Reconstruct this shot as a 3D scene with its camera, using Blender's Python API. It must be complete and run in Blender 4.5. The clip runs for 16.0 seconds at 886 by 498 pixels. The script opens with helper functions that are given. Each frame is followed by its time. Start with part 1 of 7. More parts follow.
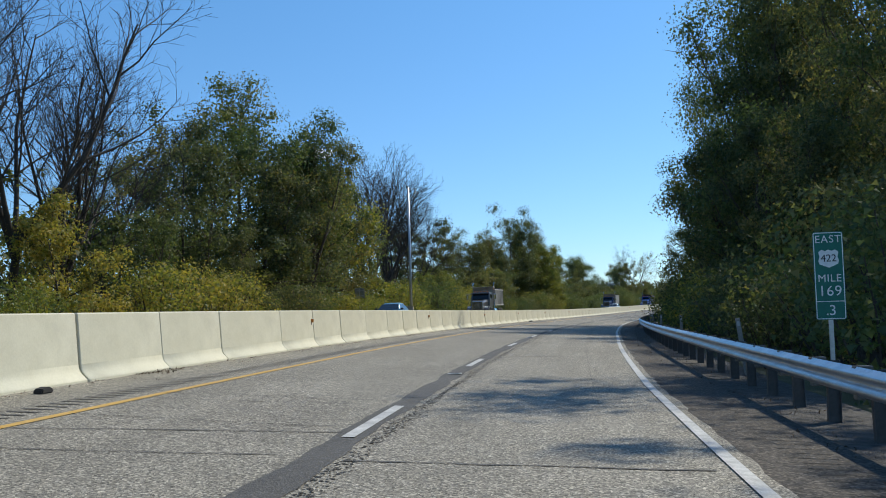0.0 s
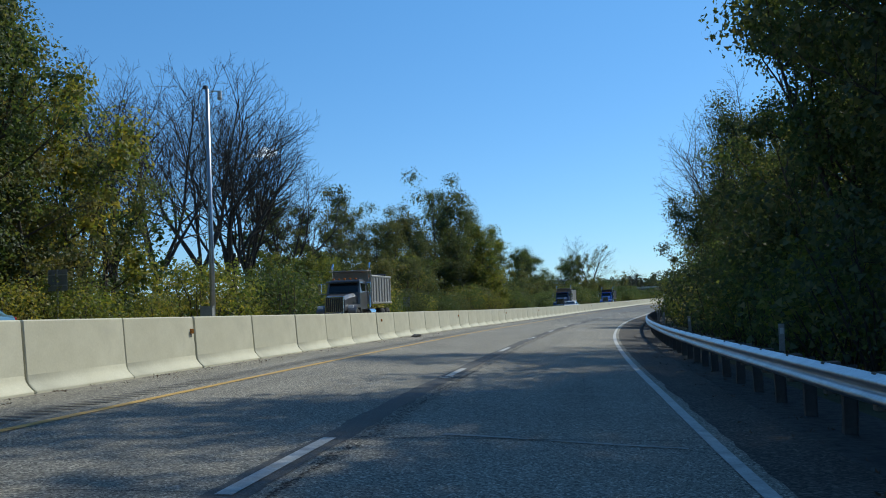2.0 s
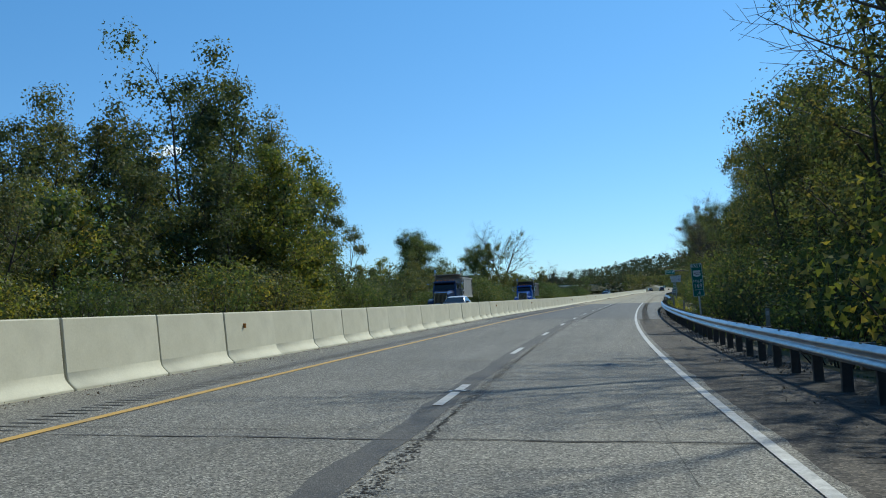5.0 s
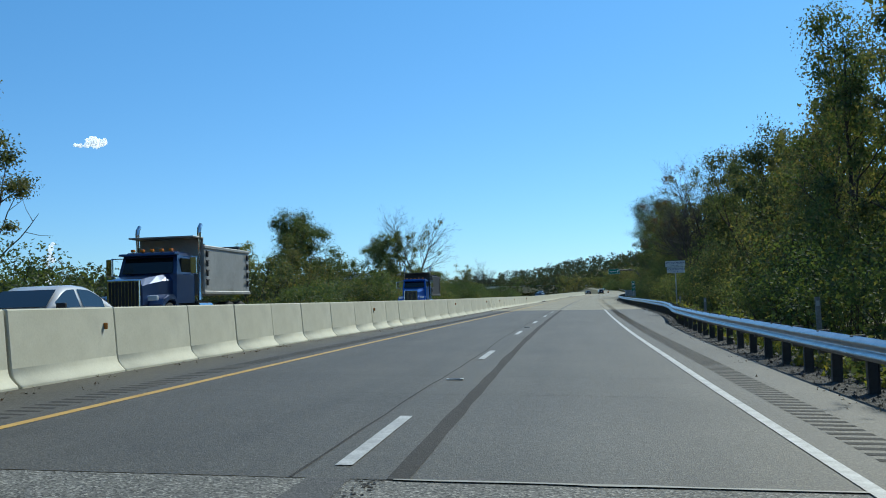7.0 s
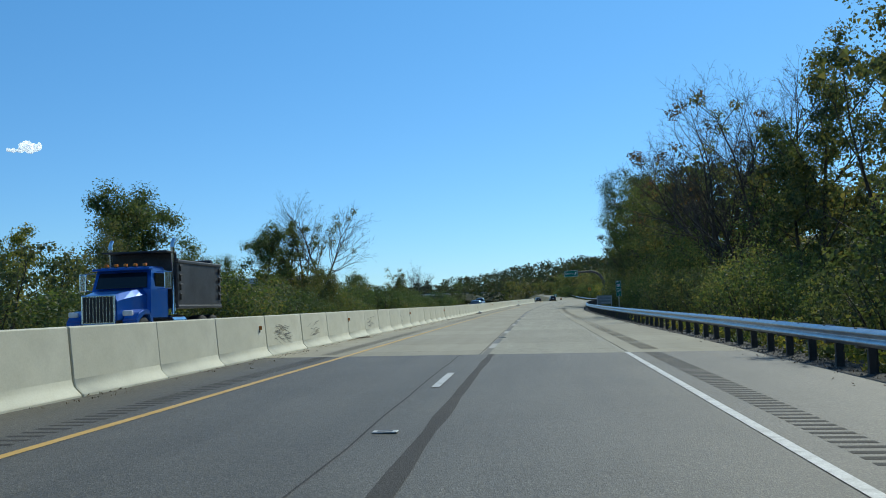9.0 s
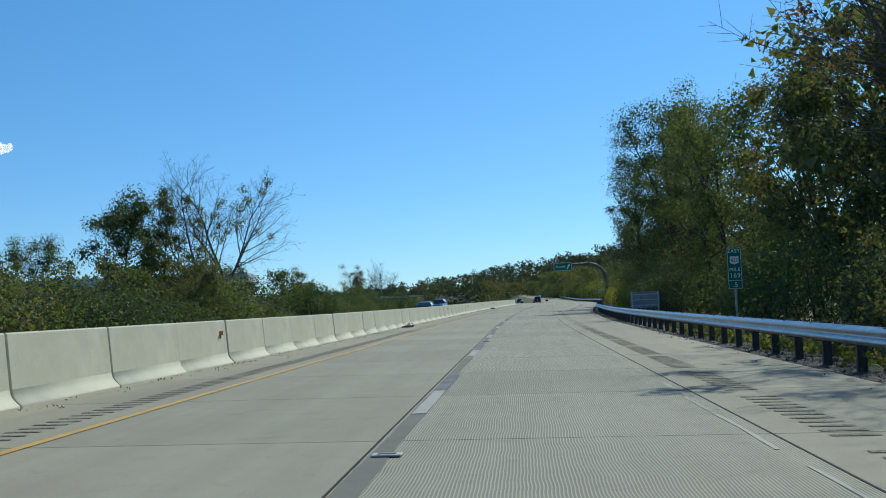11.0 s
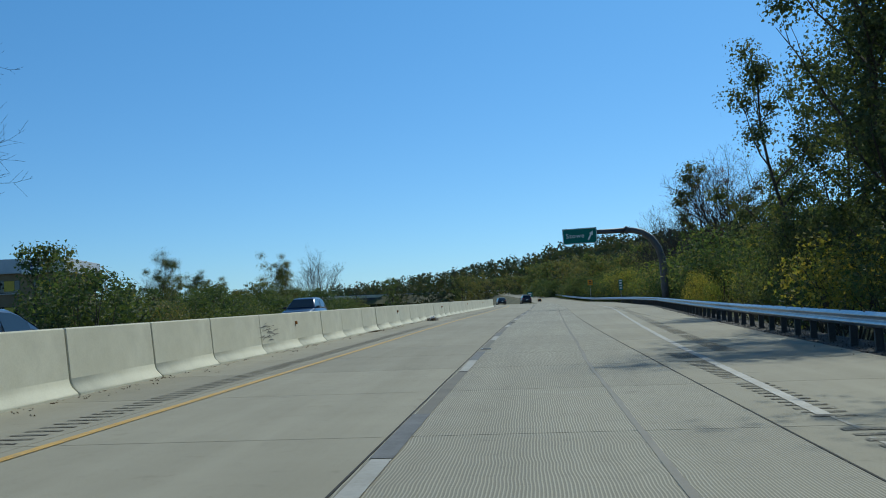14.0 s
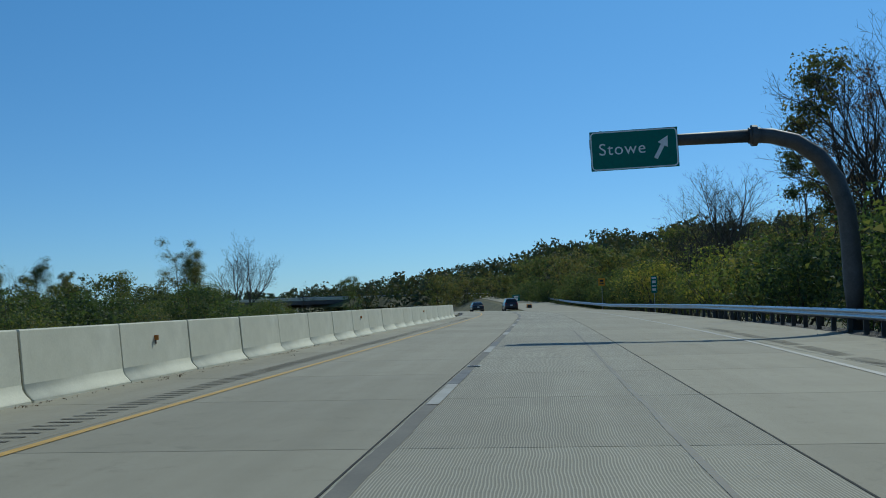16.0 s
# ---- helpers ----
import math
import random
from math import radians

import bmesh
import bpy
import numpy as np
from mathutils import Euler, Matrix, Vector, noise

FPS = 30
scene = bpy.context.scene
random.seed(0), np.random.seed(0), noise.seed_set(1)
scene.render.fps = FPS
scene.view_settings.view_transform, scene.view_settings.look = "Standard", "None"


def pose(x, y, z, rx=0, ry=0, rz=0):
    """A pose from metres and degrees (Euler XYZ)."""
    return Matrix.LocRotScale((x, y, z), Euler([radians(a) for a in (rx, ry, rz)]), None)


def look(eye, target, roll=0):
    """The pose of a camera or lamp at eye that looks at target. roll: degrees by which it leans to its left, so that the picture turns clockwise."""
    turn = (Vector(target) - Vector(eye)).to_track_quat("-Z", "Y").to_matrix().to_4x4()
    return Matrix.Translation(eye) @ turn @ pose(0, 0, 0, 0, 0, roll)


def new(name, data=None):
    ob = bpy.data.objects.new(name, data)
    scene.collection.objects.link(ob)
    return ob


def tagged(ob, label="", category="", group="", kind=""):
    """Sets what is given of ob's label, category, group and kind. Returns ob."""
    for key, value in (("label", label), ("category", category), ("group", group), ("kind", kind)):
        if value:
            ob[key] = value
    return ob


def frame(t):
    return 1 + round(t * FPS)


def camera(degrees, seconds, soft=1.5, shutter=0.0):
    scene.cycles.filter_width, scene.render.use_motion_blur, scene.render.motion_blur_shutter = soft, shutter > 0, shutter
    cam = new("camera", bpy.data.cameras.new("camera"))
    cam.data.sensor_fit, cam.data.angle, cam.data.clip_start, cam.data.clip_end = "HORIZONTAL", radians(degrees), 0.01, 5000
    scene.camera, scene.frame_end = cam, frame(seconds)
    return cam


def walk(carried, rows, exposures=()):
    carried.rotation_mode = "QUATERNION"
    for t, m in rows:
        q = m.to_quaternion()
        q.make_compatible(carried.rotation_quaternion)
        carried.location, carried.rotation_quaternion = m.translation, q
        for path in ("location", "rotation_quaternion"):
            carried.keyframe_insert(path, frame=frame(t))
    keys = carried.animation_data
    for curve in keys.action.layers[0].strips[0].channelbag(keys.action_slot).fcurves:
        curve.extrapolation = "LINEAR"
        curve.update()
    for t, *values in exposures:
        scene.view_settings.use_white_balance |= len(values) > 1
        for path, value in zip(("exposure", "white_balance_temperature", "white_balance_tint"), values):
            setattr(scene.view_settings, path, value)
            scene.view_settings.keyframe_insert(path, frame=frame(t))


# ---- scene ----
cam = camera(48.1, 16.0, 1.0)
PATH = [
    (0, (-0.073, 4.86, 1.303), (-0.286, 6.846, 1.418), -1.7),
    (0.5, (0.241, 17.035, 1.316), (0.056, 19.023, 1.43), -1.8),
    (1, (0.657, 29.3, 1.194), (0.501, 31.291, 1.308), -2.0),
    (1.5, (1.087, 41.605, 1.056), (0.957, 43.598, 1.168), -2.1),
    (2, (1.672, 53.989, 0.968), (1.562, 55.983, 1.08), -2.3),
    (2.5, (2.398, 66.453, 0.839), (2.308, 68.448, 0.952), -2.4),
    (3, (3.23, 79.003, 0.721), (3.167, 80.999, 0.832), -2.3),
    (3.5, (4.364, 91.7, 0.631), (4.329, 93.696, 0.741), -2.4),
    (6, (13.625, 155.988, 0.206), (13.752, 157.981, 0.313), -2.5),
    (6.5, (16.103, 169.001, 0.196), (16.263, 170.992, 0.302), -2.2),
    (7, (18.704, 181.966, 0.192), (18.898, 183.954, 0.297), -1.9),
    (7.5, (21.552, 195.072, 0.255), (21.78, 197.056, 0.364), -1.9),
    (8, (24.479, 208.216, 0.25), (24.737, 210.196, 0.365), -2.0),
    (8.5, (27.447, 221.344, 0.3), (27.728, 223.32, 0.417), -2.1),
    (9, (30.587, 234.364, 0.402), (30.886, 236.338, 0.519), -2.2),
    (9.5, (33.791, 247.356, 0.433), (34.106, 249.327, 0.551), -2.2),
    (10, (36.98, 260.466, 0.471), (37.308, 262.435, 0.59), -2.2),
    (12.5, (53.512, 326.665, 0.666), (53.864, 328.63, 0.785), -2.9),
    (13, (56.942, 339.995, 0.739), (57.3, 341.959, 0.857), -3.0),
    (13.5, (60.405, 353.25, 0.814), (60.77, 355.213, 0.932), -2.8),
    (14, (63.932, 366.464, 0.908), (64.3, 368.427, 1.027), -2.7),
    (14.5, (67.691, 379.617, 0.995), (68.061, 381.578, 1.115), -2.6),
    (15, (71.398, 392.931, 1.122), (71.775, 394.891, 1.243), -2.5),
    (15.5, (75.215, 406.262, 1.259), (75.597, 408.221, 1.38), -2.2),
    (16, (79.2, 419.645, 1.362), (79.587, 421.603, 1.486), -2.0),
]
walk(cam, [(t, look(eye, target, roll)) for t, eye, target, roll in PATH], [(0.0, 0.26, 6500, 8.0), (0.5, 0.38, 6150, 6.0), (1.0, 0.34, 6050, 6.0), (1.5, 0.22, 6200, 5.0), (2.0, 0.0, 6050, 4.0), (2.5, 0.02, 6100, 3.0), (3.5, 0.08, 6150, 3.0), (6.0, 0.02, 6000, 0.0), (6.5, 0.09, 5980, -0.3), (7.0, 0.06, 5950, -0.5), (13.0, -0.12, 5950, 0.0), (14.0, -0.24, 5900, -0.5), (15.0, -0.30, 5850, -0.5), (16.0, -0.48, 5750, -1.5)])

# ---------- world, sun ----------
SUN_AZ, SUN_EL = radians(41.0), radians(43.0)      # azimuth clockwise from +y
world = bpy.data.worlds.new("sky")
scene.world = world
world.use_nodes = True
wn = world.node_tree.nodes
sky = wn.new("ShaderNodeTexSky")
sky.sky_type = "NISHITA"
sky.sun_disc = False
sky.sun_elevation = SUN_EL
sky.sun_rotation = SUN_AZ
sky.altitude = 300
sky.air_density = 0.78
sky.dust_density = 0.2
sky.ozone_density = 2.5
place = wn.new("ShaderNodeTexCoord")
split = wn.new("ShaderNodeSeparateXYZ")
rise = wn.new("ShaderNodeMapRange")
rise.inputs["From Min"].default_value, rise.inputs["From Max"].default_value = -0.02, 0.30
grade = wn.new("ShaderNodeMix")      # greyer towards the horizon, deep clear blue above
grade.data_type = "RGBA"
grade.inputs[6].default_value = (0.60, 0.74, 0.90, 1)
grade.inputs[7].default_value = (0.66, 1.02, 1.19, 1)
tone = wn.new("ShaderNodeMix")
tone.data_type, tone.blend_type = "RGBA", "MULTIPLY"
tone.inputs[0].default_value = 1.0
for a, b in ((place.outputs["Generated"], split.inputs[0]), (split.outputs[2], rise.inputs[0]), (rise.outputs[0], grade.inputs[0]), (grade.outputs[2], tone.inputs[7]), (sky.outputs[0], tone.inputs[6]), (tone.outputs[2], wn["Background"].inputs[0])):
    world.node_tree.links.new(a, b)
wn["Background"].inputs[1].default_value = 0.115
sun = new("sun", bpy.data.lights.new("sun", "SUN"))
sun.data.energy = 3.6
sun.data.angle = radians(0.53)
sun.data.color = (1.0, 0.93, 0.80)
sun_dir = Vector((math.sin(SUN_AZ) * math.cos(SUN_EL), math.cos(SUN_AZ) * math.cos(SUN_EL), math.sin(SUN_EL)))
sun.matrix_world = look(sun_dir * 200 + Vector((0, 200, 0)), Vector((0, 200, 0)))


# ---------- materials ----------
def nodes_of(name):
    m = bpy.data.materials.new(name)
    m.use_nodes = True
    t = m.node_tree
    return m, t, t.nodes, t.links, t.nodes["Principled BSDF"]


def coords(t, kind):
    n = t.nodes.new("ShaderNodeTexCoord")
    return n.outputs[kind]


def tex_noise(t, vec, scale, detail=6.0, rough=0.6, dist=0.0):
    n = t.nodes.new("ShaderNodeTexNoise")
    n.inputs["Scale"].default_value = scale
    n.inputs["Detail"].default_value = detail
    n.inputs["Roughness"].default_value = rough
    n.inputs["Distortion"].default_value = dist
    t.links.new(vec, n.inputs["Vector"])
    return n.outputs["Fac"]


def ramp(t, fac, stops):
    n = t.nodes.new("ShaderNodeValToRGB")
    e = n.color_ramp.elements
    while len(e) < len(stops):
        e.new(0.5)
    for el, (p, c) in zip(e, stops):
        el.position = p
        el.color = (*c, 1) if len(c) == 3 else c
    t.links.new(fac, n.inputs[0])
    return n.outputs[0]


def mixc(t, fac, a, b, mode="MIX"):
    n = t.nodes.new("ShaderNodeMix")
    n.data_type = "RGBA"
    n.blend_type = mode
    for v, i in ((fac, 0), (a, 6), (b, 7)):
        if hasattr(v, "is_linked"):
            t.links.new(v, n.inputs[i])
        elif i == 0:
            n.inputs[0].default_value = v
        else:
            n.inputs[i].default_value = (*v, 1)
    return n.outputs[2]


def arith(t, op, a, b=0.0):
    n = t.nodes.new("ShaderNodeMath")
    n.operation = op
    for v, i in ((a, 0), (b, 1)):
        if hasattr(v, "is_linked"):
            t.links.new(v, n.inputs[i])
        else:
            n.inputs[i].default_value = v
    return n.outputs[0]


def bump(t, height, strength, dist, bsdf):
    n = t.nodes.new("ShaderNodeBump")
    n.inputs["Strength"].default_value = strength
    n.inputs["Distance"].default_value = dist
    t.links.new(height, n.inputs["Height"])
    t.links.new(n.outputs[0], bsdf.inputs["Normal"])


def grey(v):
    return (v, v, v)


def surface(name, dark, light, scale=3.0, fine=40.0, rough=0.8, bump_s=0.3, bump_d=0.01, metal=0.0, kind="Object", spec=0.5, stains=None):
    """Two scales of variation between two colours, with fine relief; stains: (colour, scale, amount)."""
    m, t, n, l, b = nodes_of(name)
    v = coords(t, kind)
    big, small = tex_noise(t, v, scale, 5), tex_noise(t, v, fine, 4, 0.7)
    f = arith(t, "ADD", arith(t, "MULTIPLY", big, 0.6), arith(t, "MULTIPLY", small, 0.4))
    c = ramp(t, f, [(0.36, dark), (0.64, light)])
    if stains:
        k = ramp(t, tex_noise(t, v, stains[1], 6, 0.65, 0.5), [(0.55, grey(0)), (0.75, grey(stains[2]))])
        c = mixc(t, k, c, stains[0])
    l.new(c, b.inputs["Base Color"])
    b.inputs["Roughness"].default_value = rough
    b.inputs["Metallic"].default_value = metal
    b.inputs["Specular IOR Level"].default_value = spec
    if bump_s:
        bump(t, small, bump_s, bump_d, b)
    return m


def plain(name, col, rough=0.5, metal=0.0, spec=0.5):
    m, t, n, l, b = nodes_of(name)
    v = coords(t, "Object")
    f = tex_noise(t, v, 6.0, 4)
    l.new(ramp(t, f, [(0.3, tuple(c * 0.86 for c in col)), (0.7, tuple(min(1, c * 1.1) for c in col))]), b.inputs["Base Color"])
    b.inputs["Roughness"].default_value = rough
    b.inputs["Metallic"].default_value = metal
    b.inputs["Specular IOR Level"].default_value = spec
    return m


def asphalt(name, dark, light, crack=0.0, rough=0.85, stone=0.5, grit=75.0, darker=None):
    """Aggregate, wheel tracks along the lanes and worn patches; uv is (offset, distance) in metres."""
    m, t, n, l, b = nodes_of(name)
    v = coords(t, "UV")
    vor = n.new("ShaderNodeTexVoronoi")
    vor.inputs["Scale"].default_value = grit
    l.new(v, vor.inputs["Vector"])
    stones = vor.outputs["Color"]
    sep = n.new("ShaderNodeSeparateColor")
    l.new(stones, sep.inputs[0])
    stretch = n.new("ShaderNodeMapping")
    stretch.inputs["Scale"].default_value = (1.0, 0.06, 1.0)
    l.new(v, stretch.inputs["Vector"])
    tracks = tex_noise(t, stretch.outputs[0], 1.3, 5, 0.6)
    patch = tex_noise(t, v, 0.35, 6, 0.6)
    grain = tex_noise(t, v, 28.0, 4, 0.8)
    f = arith(t, "ADD", arith(t, "MULTIPLY", tracks, 0.35), arith(t, "MULTIPLY", patch, 0.3))
    f = arith(t, "ADD", f, arith(t, "MULTIPLY", grain, 0.35))
    c = ramp(t, f, [(0.38, dark), (0.62, light)])
    speck = ramp(t, sep.outputs[0], [(0.0, grey(1 - 0.8 * stone)), (0.45, grey(1 - 0.25 * stone)), (0.82, grey(1 + 0.2 * stone)), (1.0, grey(1 + 1.3 * stone))])
    c = mixc(t, 1.0, c, speck, "MULTIPLY")
    if darker:      # a later paving run: from and to metres along the road, and its tone
        run = n.new("ShaderNodeSeparateXYZ")
        l.new(v, run.inputs[0])
        rise_ = n.new("ShaderNodeMapRange")
        rise_.inputs["From Min"].default_value, rise_.inputs["From Max"].default_value = darker[0], darker[1]
        l.new(arith(t, "ADD", run.outputs[1], arith(t, "MULTIPLY", patch, 14.0)), rise_.inputs[0])
        c = mixc(t, rise_.outputs[0], c, mixc(t, 1.0, c, darker[2], "MULTIPLY"))
    if crack:
        wob = tex_noise(t, v, 0.8, 4)
        cv = n.new("ShaderNodeTexVoronoi")
        cv.feature = "DISTANCE_TO_EDGE"
        cv.inputs["Scale"].default_value = 0.22
        vm = n.new("ShaderNodeVectorMath")
        vm.operation = "ADD"
        l.new(v, vm.inputs[0])
        comb = n.new("ShaderNodeCombineXYZ")
        l.new(arith(t, "MULTIPLY", wob, 2.0), comb.inputs[0])
        l.new(arith(t, "MULTIPLY", grain, 0.15), comb.inputs[1])
        l.new(comb.outputs[0], vm.inputs[1])
        l.new(vm.outputs[0], cv.inputs["Vector"])
        ck = ramp(t, cv.outputs["Distance"], [(0.0, grey(crack)), (0.006, grey(0))])
        c = mixc(t, ck, c, (0.018, 0.018, 0.018))
    l.new(c, b.inputs["Base Color"])
    b.inputs["Roughness"].default_value = rough
    b.inputs["Specular IOR Level"].default_value = 0.3
    h = arith(t, "ADD", vor.outputs["Distance"], grain)
    bump(t, h, 0.5, 0.006, b)
    return m


def concrete_slab(name, dark, light, groove):
    m, t, n, l, b = nodes_of(name)
    v = coords(t, "UV")
    info = n.new("ShaderNodeObjectInfo")
    stretch = n.new("ShaderNodeMapping")
    stretch.inputs["Scale"].default_value = (1.0, 0.05, 1.0)
    l.new(v, stretch.inputs["Vector"])
    tracks = tex_noise(t, stretch.outputs[0], 1.6, 5, 0.6)
    patch = tex_noise(t, v, 0.6, 7, 0.65)
    grain = tex_noise(t, v, 45.0, 4, 0.8)
    f = arith(t, "ADD", arith(t, "MULTIPLY", tracks, 0.4), arith(t, "MULTIPLY", patch, 0.3))
    f = arith(t, "ADD", f, arith(t, "MULTIPLY", grain, 0.3))
    c = ramp(t, f, [(0.36, dark), (0.66, light)])
    pits = ramp(t, tex_noise(t, v, 130.0, 2, 0.9), [(0.30, grey(0.55)), (0.42, grey(1.0)), (0.62, grey(1.0)), (0.74, grey(1.18))])
    c = mixc(t, 0.8, c, pits, "MULTIPLY")
    spots = ramp(t, tex_noise(t, v, 2.6, 8, 0.75, 0.6), [(0.56, grey(0)), (0.72, grey(0.5))])
    c = mixc(t, spots, c, tuple(q * 0.62 for q in dark))
    k = ramp(t, info.outputs["Random"], [(0.0, grey(0.9)), (1.0, grey(1.06))])
    c = mixc(t, 1.0, c, k, "MULTIPLY")
    if groove:
        sep = n.new("ShaderNodeSeparateXYZ")
        l.new(v, sep.inputs[0])
        wob = arith(t, "ADD", sep.outputs[0], arith(t, "MULTIPLY", tex_noise(t, v, 0.7, 2), 0.10))
        g = arith(t, "SINE", arith(t, "MULTIPLY", wob, 2 * math.pi / 0.027))
        c = mixc(t, ramp(t, g, [(0.0, grey(0.52)), (0.85, grey(0))]), c, (0.085, 0.08, 0.065))
        h = arith(t, "ADD", arith(t, "MULTIPLY", g, 0.5), grain)
    else:
        h = grain
    l.new(c, b.inputs["Base Color"])
    b.inputs["Roughness"].default_value = 0.85
    b.inputs["Specular IOR Level"].default_value = 0.3
    bump(t, h, 0.35, 0.004, b)
    return m


def leaf_material(name, cols, trans=0.47):
    m, t, n, l, b = nodes_of(name)
    n.remove(b)
    geo, info = n.new("ShaderNodeNewGeometry"), n.new("ShaderNodeObjectInfo")
    v = coords(t, "Object")
    f = arith(t, "ADD", arith(t, "MULTIPLY", geo.outputs["Random Per Island"], 0.45), arith(t, "MULTIPLY", tex_noise(t, v, 0.45, 3), 0.75))
    f = arith(t, "ADD", f, arith(t, "MULTIPLY", arith(t, "SUBTRACT", info.outputs["Random"], 0.5), 0.30))
    f = arith(t, "SUBTRACT", f, 0.1)
    c = ramp(t, f, [(0.22 + 0.56 * i / (len(cols) - 1), q) for i, q in enumerate(cols)])
    d, tr, gl, m1, m2 = n.new("ShaderNodeBsdfDiffuse"), n.new("ShaderNodeBsdfTranslucent"), n.new("ShaderNodeBsdfGlossy"), n.new("ShaderNodeMixShader"), n.new("ShaderNodeMixShader")
    l.new(c, d.inputs[0])
    l.new(mixc(t, 1.0, c, (1.45, 1.40, 0.80), "MULTIPLY"), tr.inputs[0])
    gl.inputs["Roughness"].default_value = 0.6
    m1.inputs[0].default_value = trans
    m2.inputs[0].default_value = 0.035
    l.new(d.outputs[0], m1.inputs[1])
    l.new(tr.outputs[0], m1.inputs[2])
    l.new(m1.outputs[0], m2.inputs[1])
    l.new(gl.outputs[0], m2.inputs[2])
    l.new(m2.outputs[0], n["Material Output"].inputs[0])
    return m


M = {}
M["asphalt_old"] = asphalt("asphalt_old", (0.205, 0.188, 0.150), (0.325, 0.300, 0.243), stone=1.0, rough=0.75, grit=60.0, darker=(128, 160, (0.70, 0.73, 0.78)))
M["asphalt_dark"] = asphalt("asphalt_dark", (0.076, 0.068, 0.051), (0.130, 0.118, 0.090), rough=0.6, stone=0.6)
M["asphalt_shoulder"] = asphalt("asphalt_shoulder", (0.050, 0.042, 0.034), (0.105, 0.09, 0.073), stone=1.0, grit=36.0)
M["sealant"] = asphalt("sealant", (0.078, 0.073, 0.064), (0.118, 0.111, 0.098), stone=0.5, rough=0.7)
M["concrete_deck"] = concrete_slab("concrete_deck", (0.28, 0.255, 0.185), (0.37, 0.34, 0.255), False)
M["concrete_grooved"] = concrete_slab("concrete_grooved", (0.36, 0.335, 0.255), (0.49, 0.46, 0.355), True)
M["barrier"] = surface("barrier_concrete", (0.52, 0.503, 0.388), (0.645, 0.625, 0.495), 1.2, 30, 0.85, 0.15, 0.004, stains=((0.42, 0.40, 0.33), 0.9, 0.4))
M["joint"] = plain("joint_filler", (0.03, 0.028, 0.025), 0.95)
M["white_paint"] = surface("white_road_paint", (0.33, 0.325, 0.30), (0.63, 0.625, 0.59), 5.0, 40, 0.6, 0.3, 0.004, kind="UV", stains=((0.22, 0.22, 0.21), 3.0, 0.8))
M["yellow_paint"] = surface("yellow_road_paint", (0.48, 0.28, 0.05), (0.68, 0.42, 0.085), 2.0, 25, 0.6, 0.3, 0.004, kind="UV", stains=((0.27, 0.22, 0.14), 2.0, 0.85))
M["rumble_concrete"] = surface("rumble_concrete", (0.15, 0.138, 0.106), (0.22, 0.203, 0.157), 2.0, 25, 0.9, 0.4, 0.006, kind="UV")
M["band"] = surface("stained_band", (0.12, 0.112, 0.092), (0.19, 0.177, 0.142), 0.8, 30, 0.85, 0.2, 0.003, kind="UV", stains=((0.24, 0.22, 0.175), 0.6, 0.7))
M["rubbed"] = surface("rubbed_concrete", (0.12, 0.11, 0.085), (0.18, 0.165, 0.125), 0.8, 30, 0.7, 0.1, 0.003, kind="UV")
M["ghost_paint"] = surface("ghost_white_paint", (0.25, 0.235, 0.185), (0.34, 0.32, 0.262), 1.5, 20, 0.7, 0.2, 0.003, kind="UV")
# rumble bar tones, darkened for groove shade; rumble_asphalt also colours two seams
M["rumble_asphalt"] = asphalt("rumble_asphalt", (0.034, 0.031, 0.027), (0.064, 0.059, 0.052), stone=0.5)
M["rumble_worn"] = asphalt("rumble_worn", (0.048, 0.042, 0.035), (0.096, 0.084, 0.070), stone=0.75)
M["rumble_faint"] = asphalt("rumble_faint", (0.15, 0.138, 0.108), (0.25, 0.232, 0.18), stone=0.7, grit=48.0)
M["post_grey"] = surface("weathered_grey_post", (0.20, 0.19, 0.17), (0.36, 0.345, 0.31), 3, 30, 0.9, 0.3, 0.006)
M["worn_paint"] = surface("worn_white_paint", (0.29, 0.275, 0.23), (0.42, 0.405, 0.36), 1.5, 20, 0.7, 0.2, 0.003, kind="UV", stains=((0.30, 0.285, 0.25), 1.2, 0.9))
M["black_paint"] = surface("black_contrast_paint", (0.06, 0.06, 0.058), (0.15, 0.15, 0.145), 2.0, 25, 0.7, 0.3, 0.004, kind="UV")
M["galv"] = surface("galvanised_steel", (0.36, 0.38, 0.40), (0.55, 0.57, 0.59), 2.5, 18, 0.38, 0.06, 0.003, metal=0.85)
M["post_wood"] = surface("weathered_post", (0.10, 0.085, 0.07), (0.22, 0.19, 0.16), 3, 30, 0.9, 0.4, 0.01)
M["grass"] = surface("verge_grass", (0.055, 0.060, 0.020), (0.16, 0.14, 0.06), 0.35, 9, 0.95, 0.8, 0.05, stains=((0.20, 0.16, 0.09), 0.5, 0.8))
M["gravel"] = surface("dark_gravel", (0.035, 0.033, 0.030), (0.15, 0.138, 0.122), 6, 40, 0.95, 1.0, 0.04)
M["bark"] = surface("bark", (0.035, 0.028, 0.022), (0.11, 0.09, 0.07), 1.5, 14, 0.95, 0.6, 0.03)
M["bark_grey"] = surface("bark_grey", (0.032, 0.028, 0.024), (0.10, 0.087, 0.073), 1.5, 14, 0.95, 0.6, 0.03)
M["leaf_green"] = leaf_material("leaf_green", [(0.042, 0.070, 0.027), (0.070, 0.108, 0.039), (0.111, 0.144, 0.046), (0.184, 0.175, 0.061)])
M["leaf_olive"] = leaf_material("leaf_olive", [(0.049, 0.070, 0.032), (0.077, 0.102, 0.043), (0.126, 0.140, 0.054), (0.211, 0.180, 0.063)])
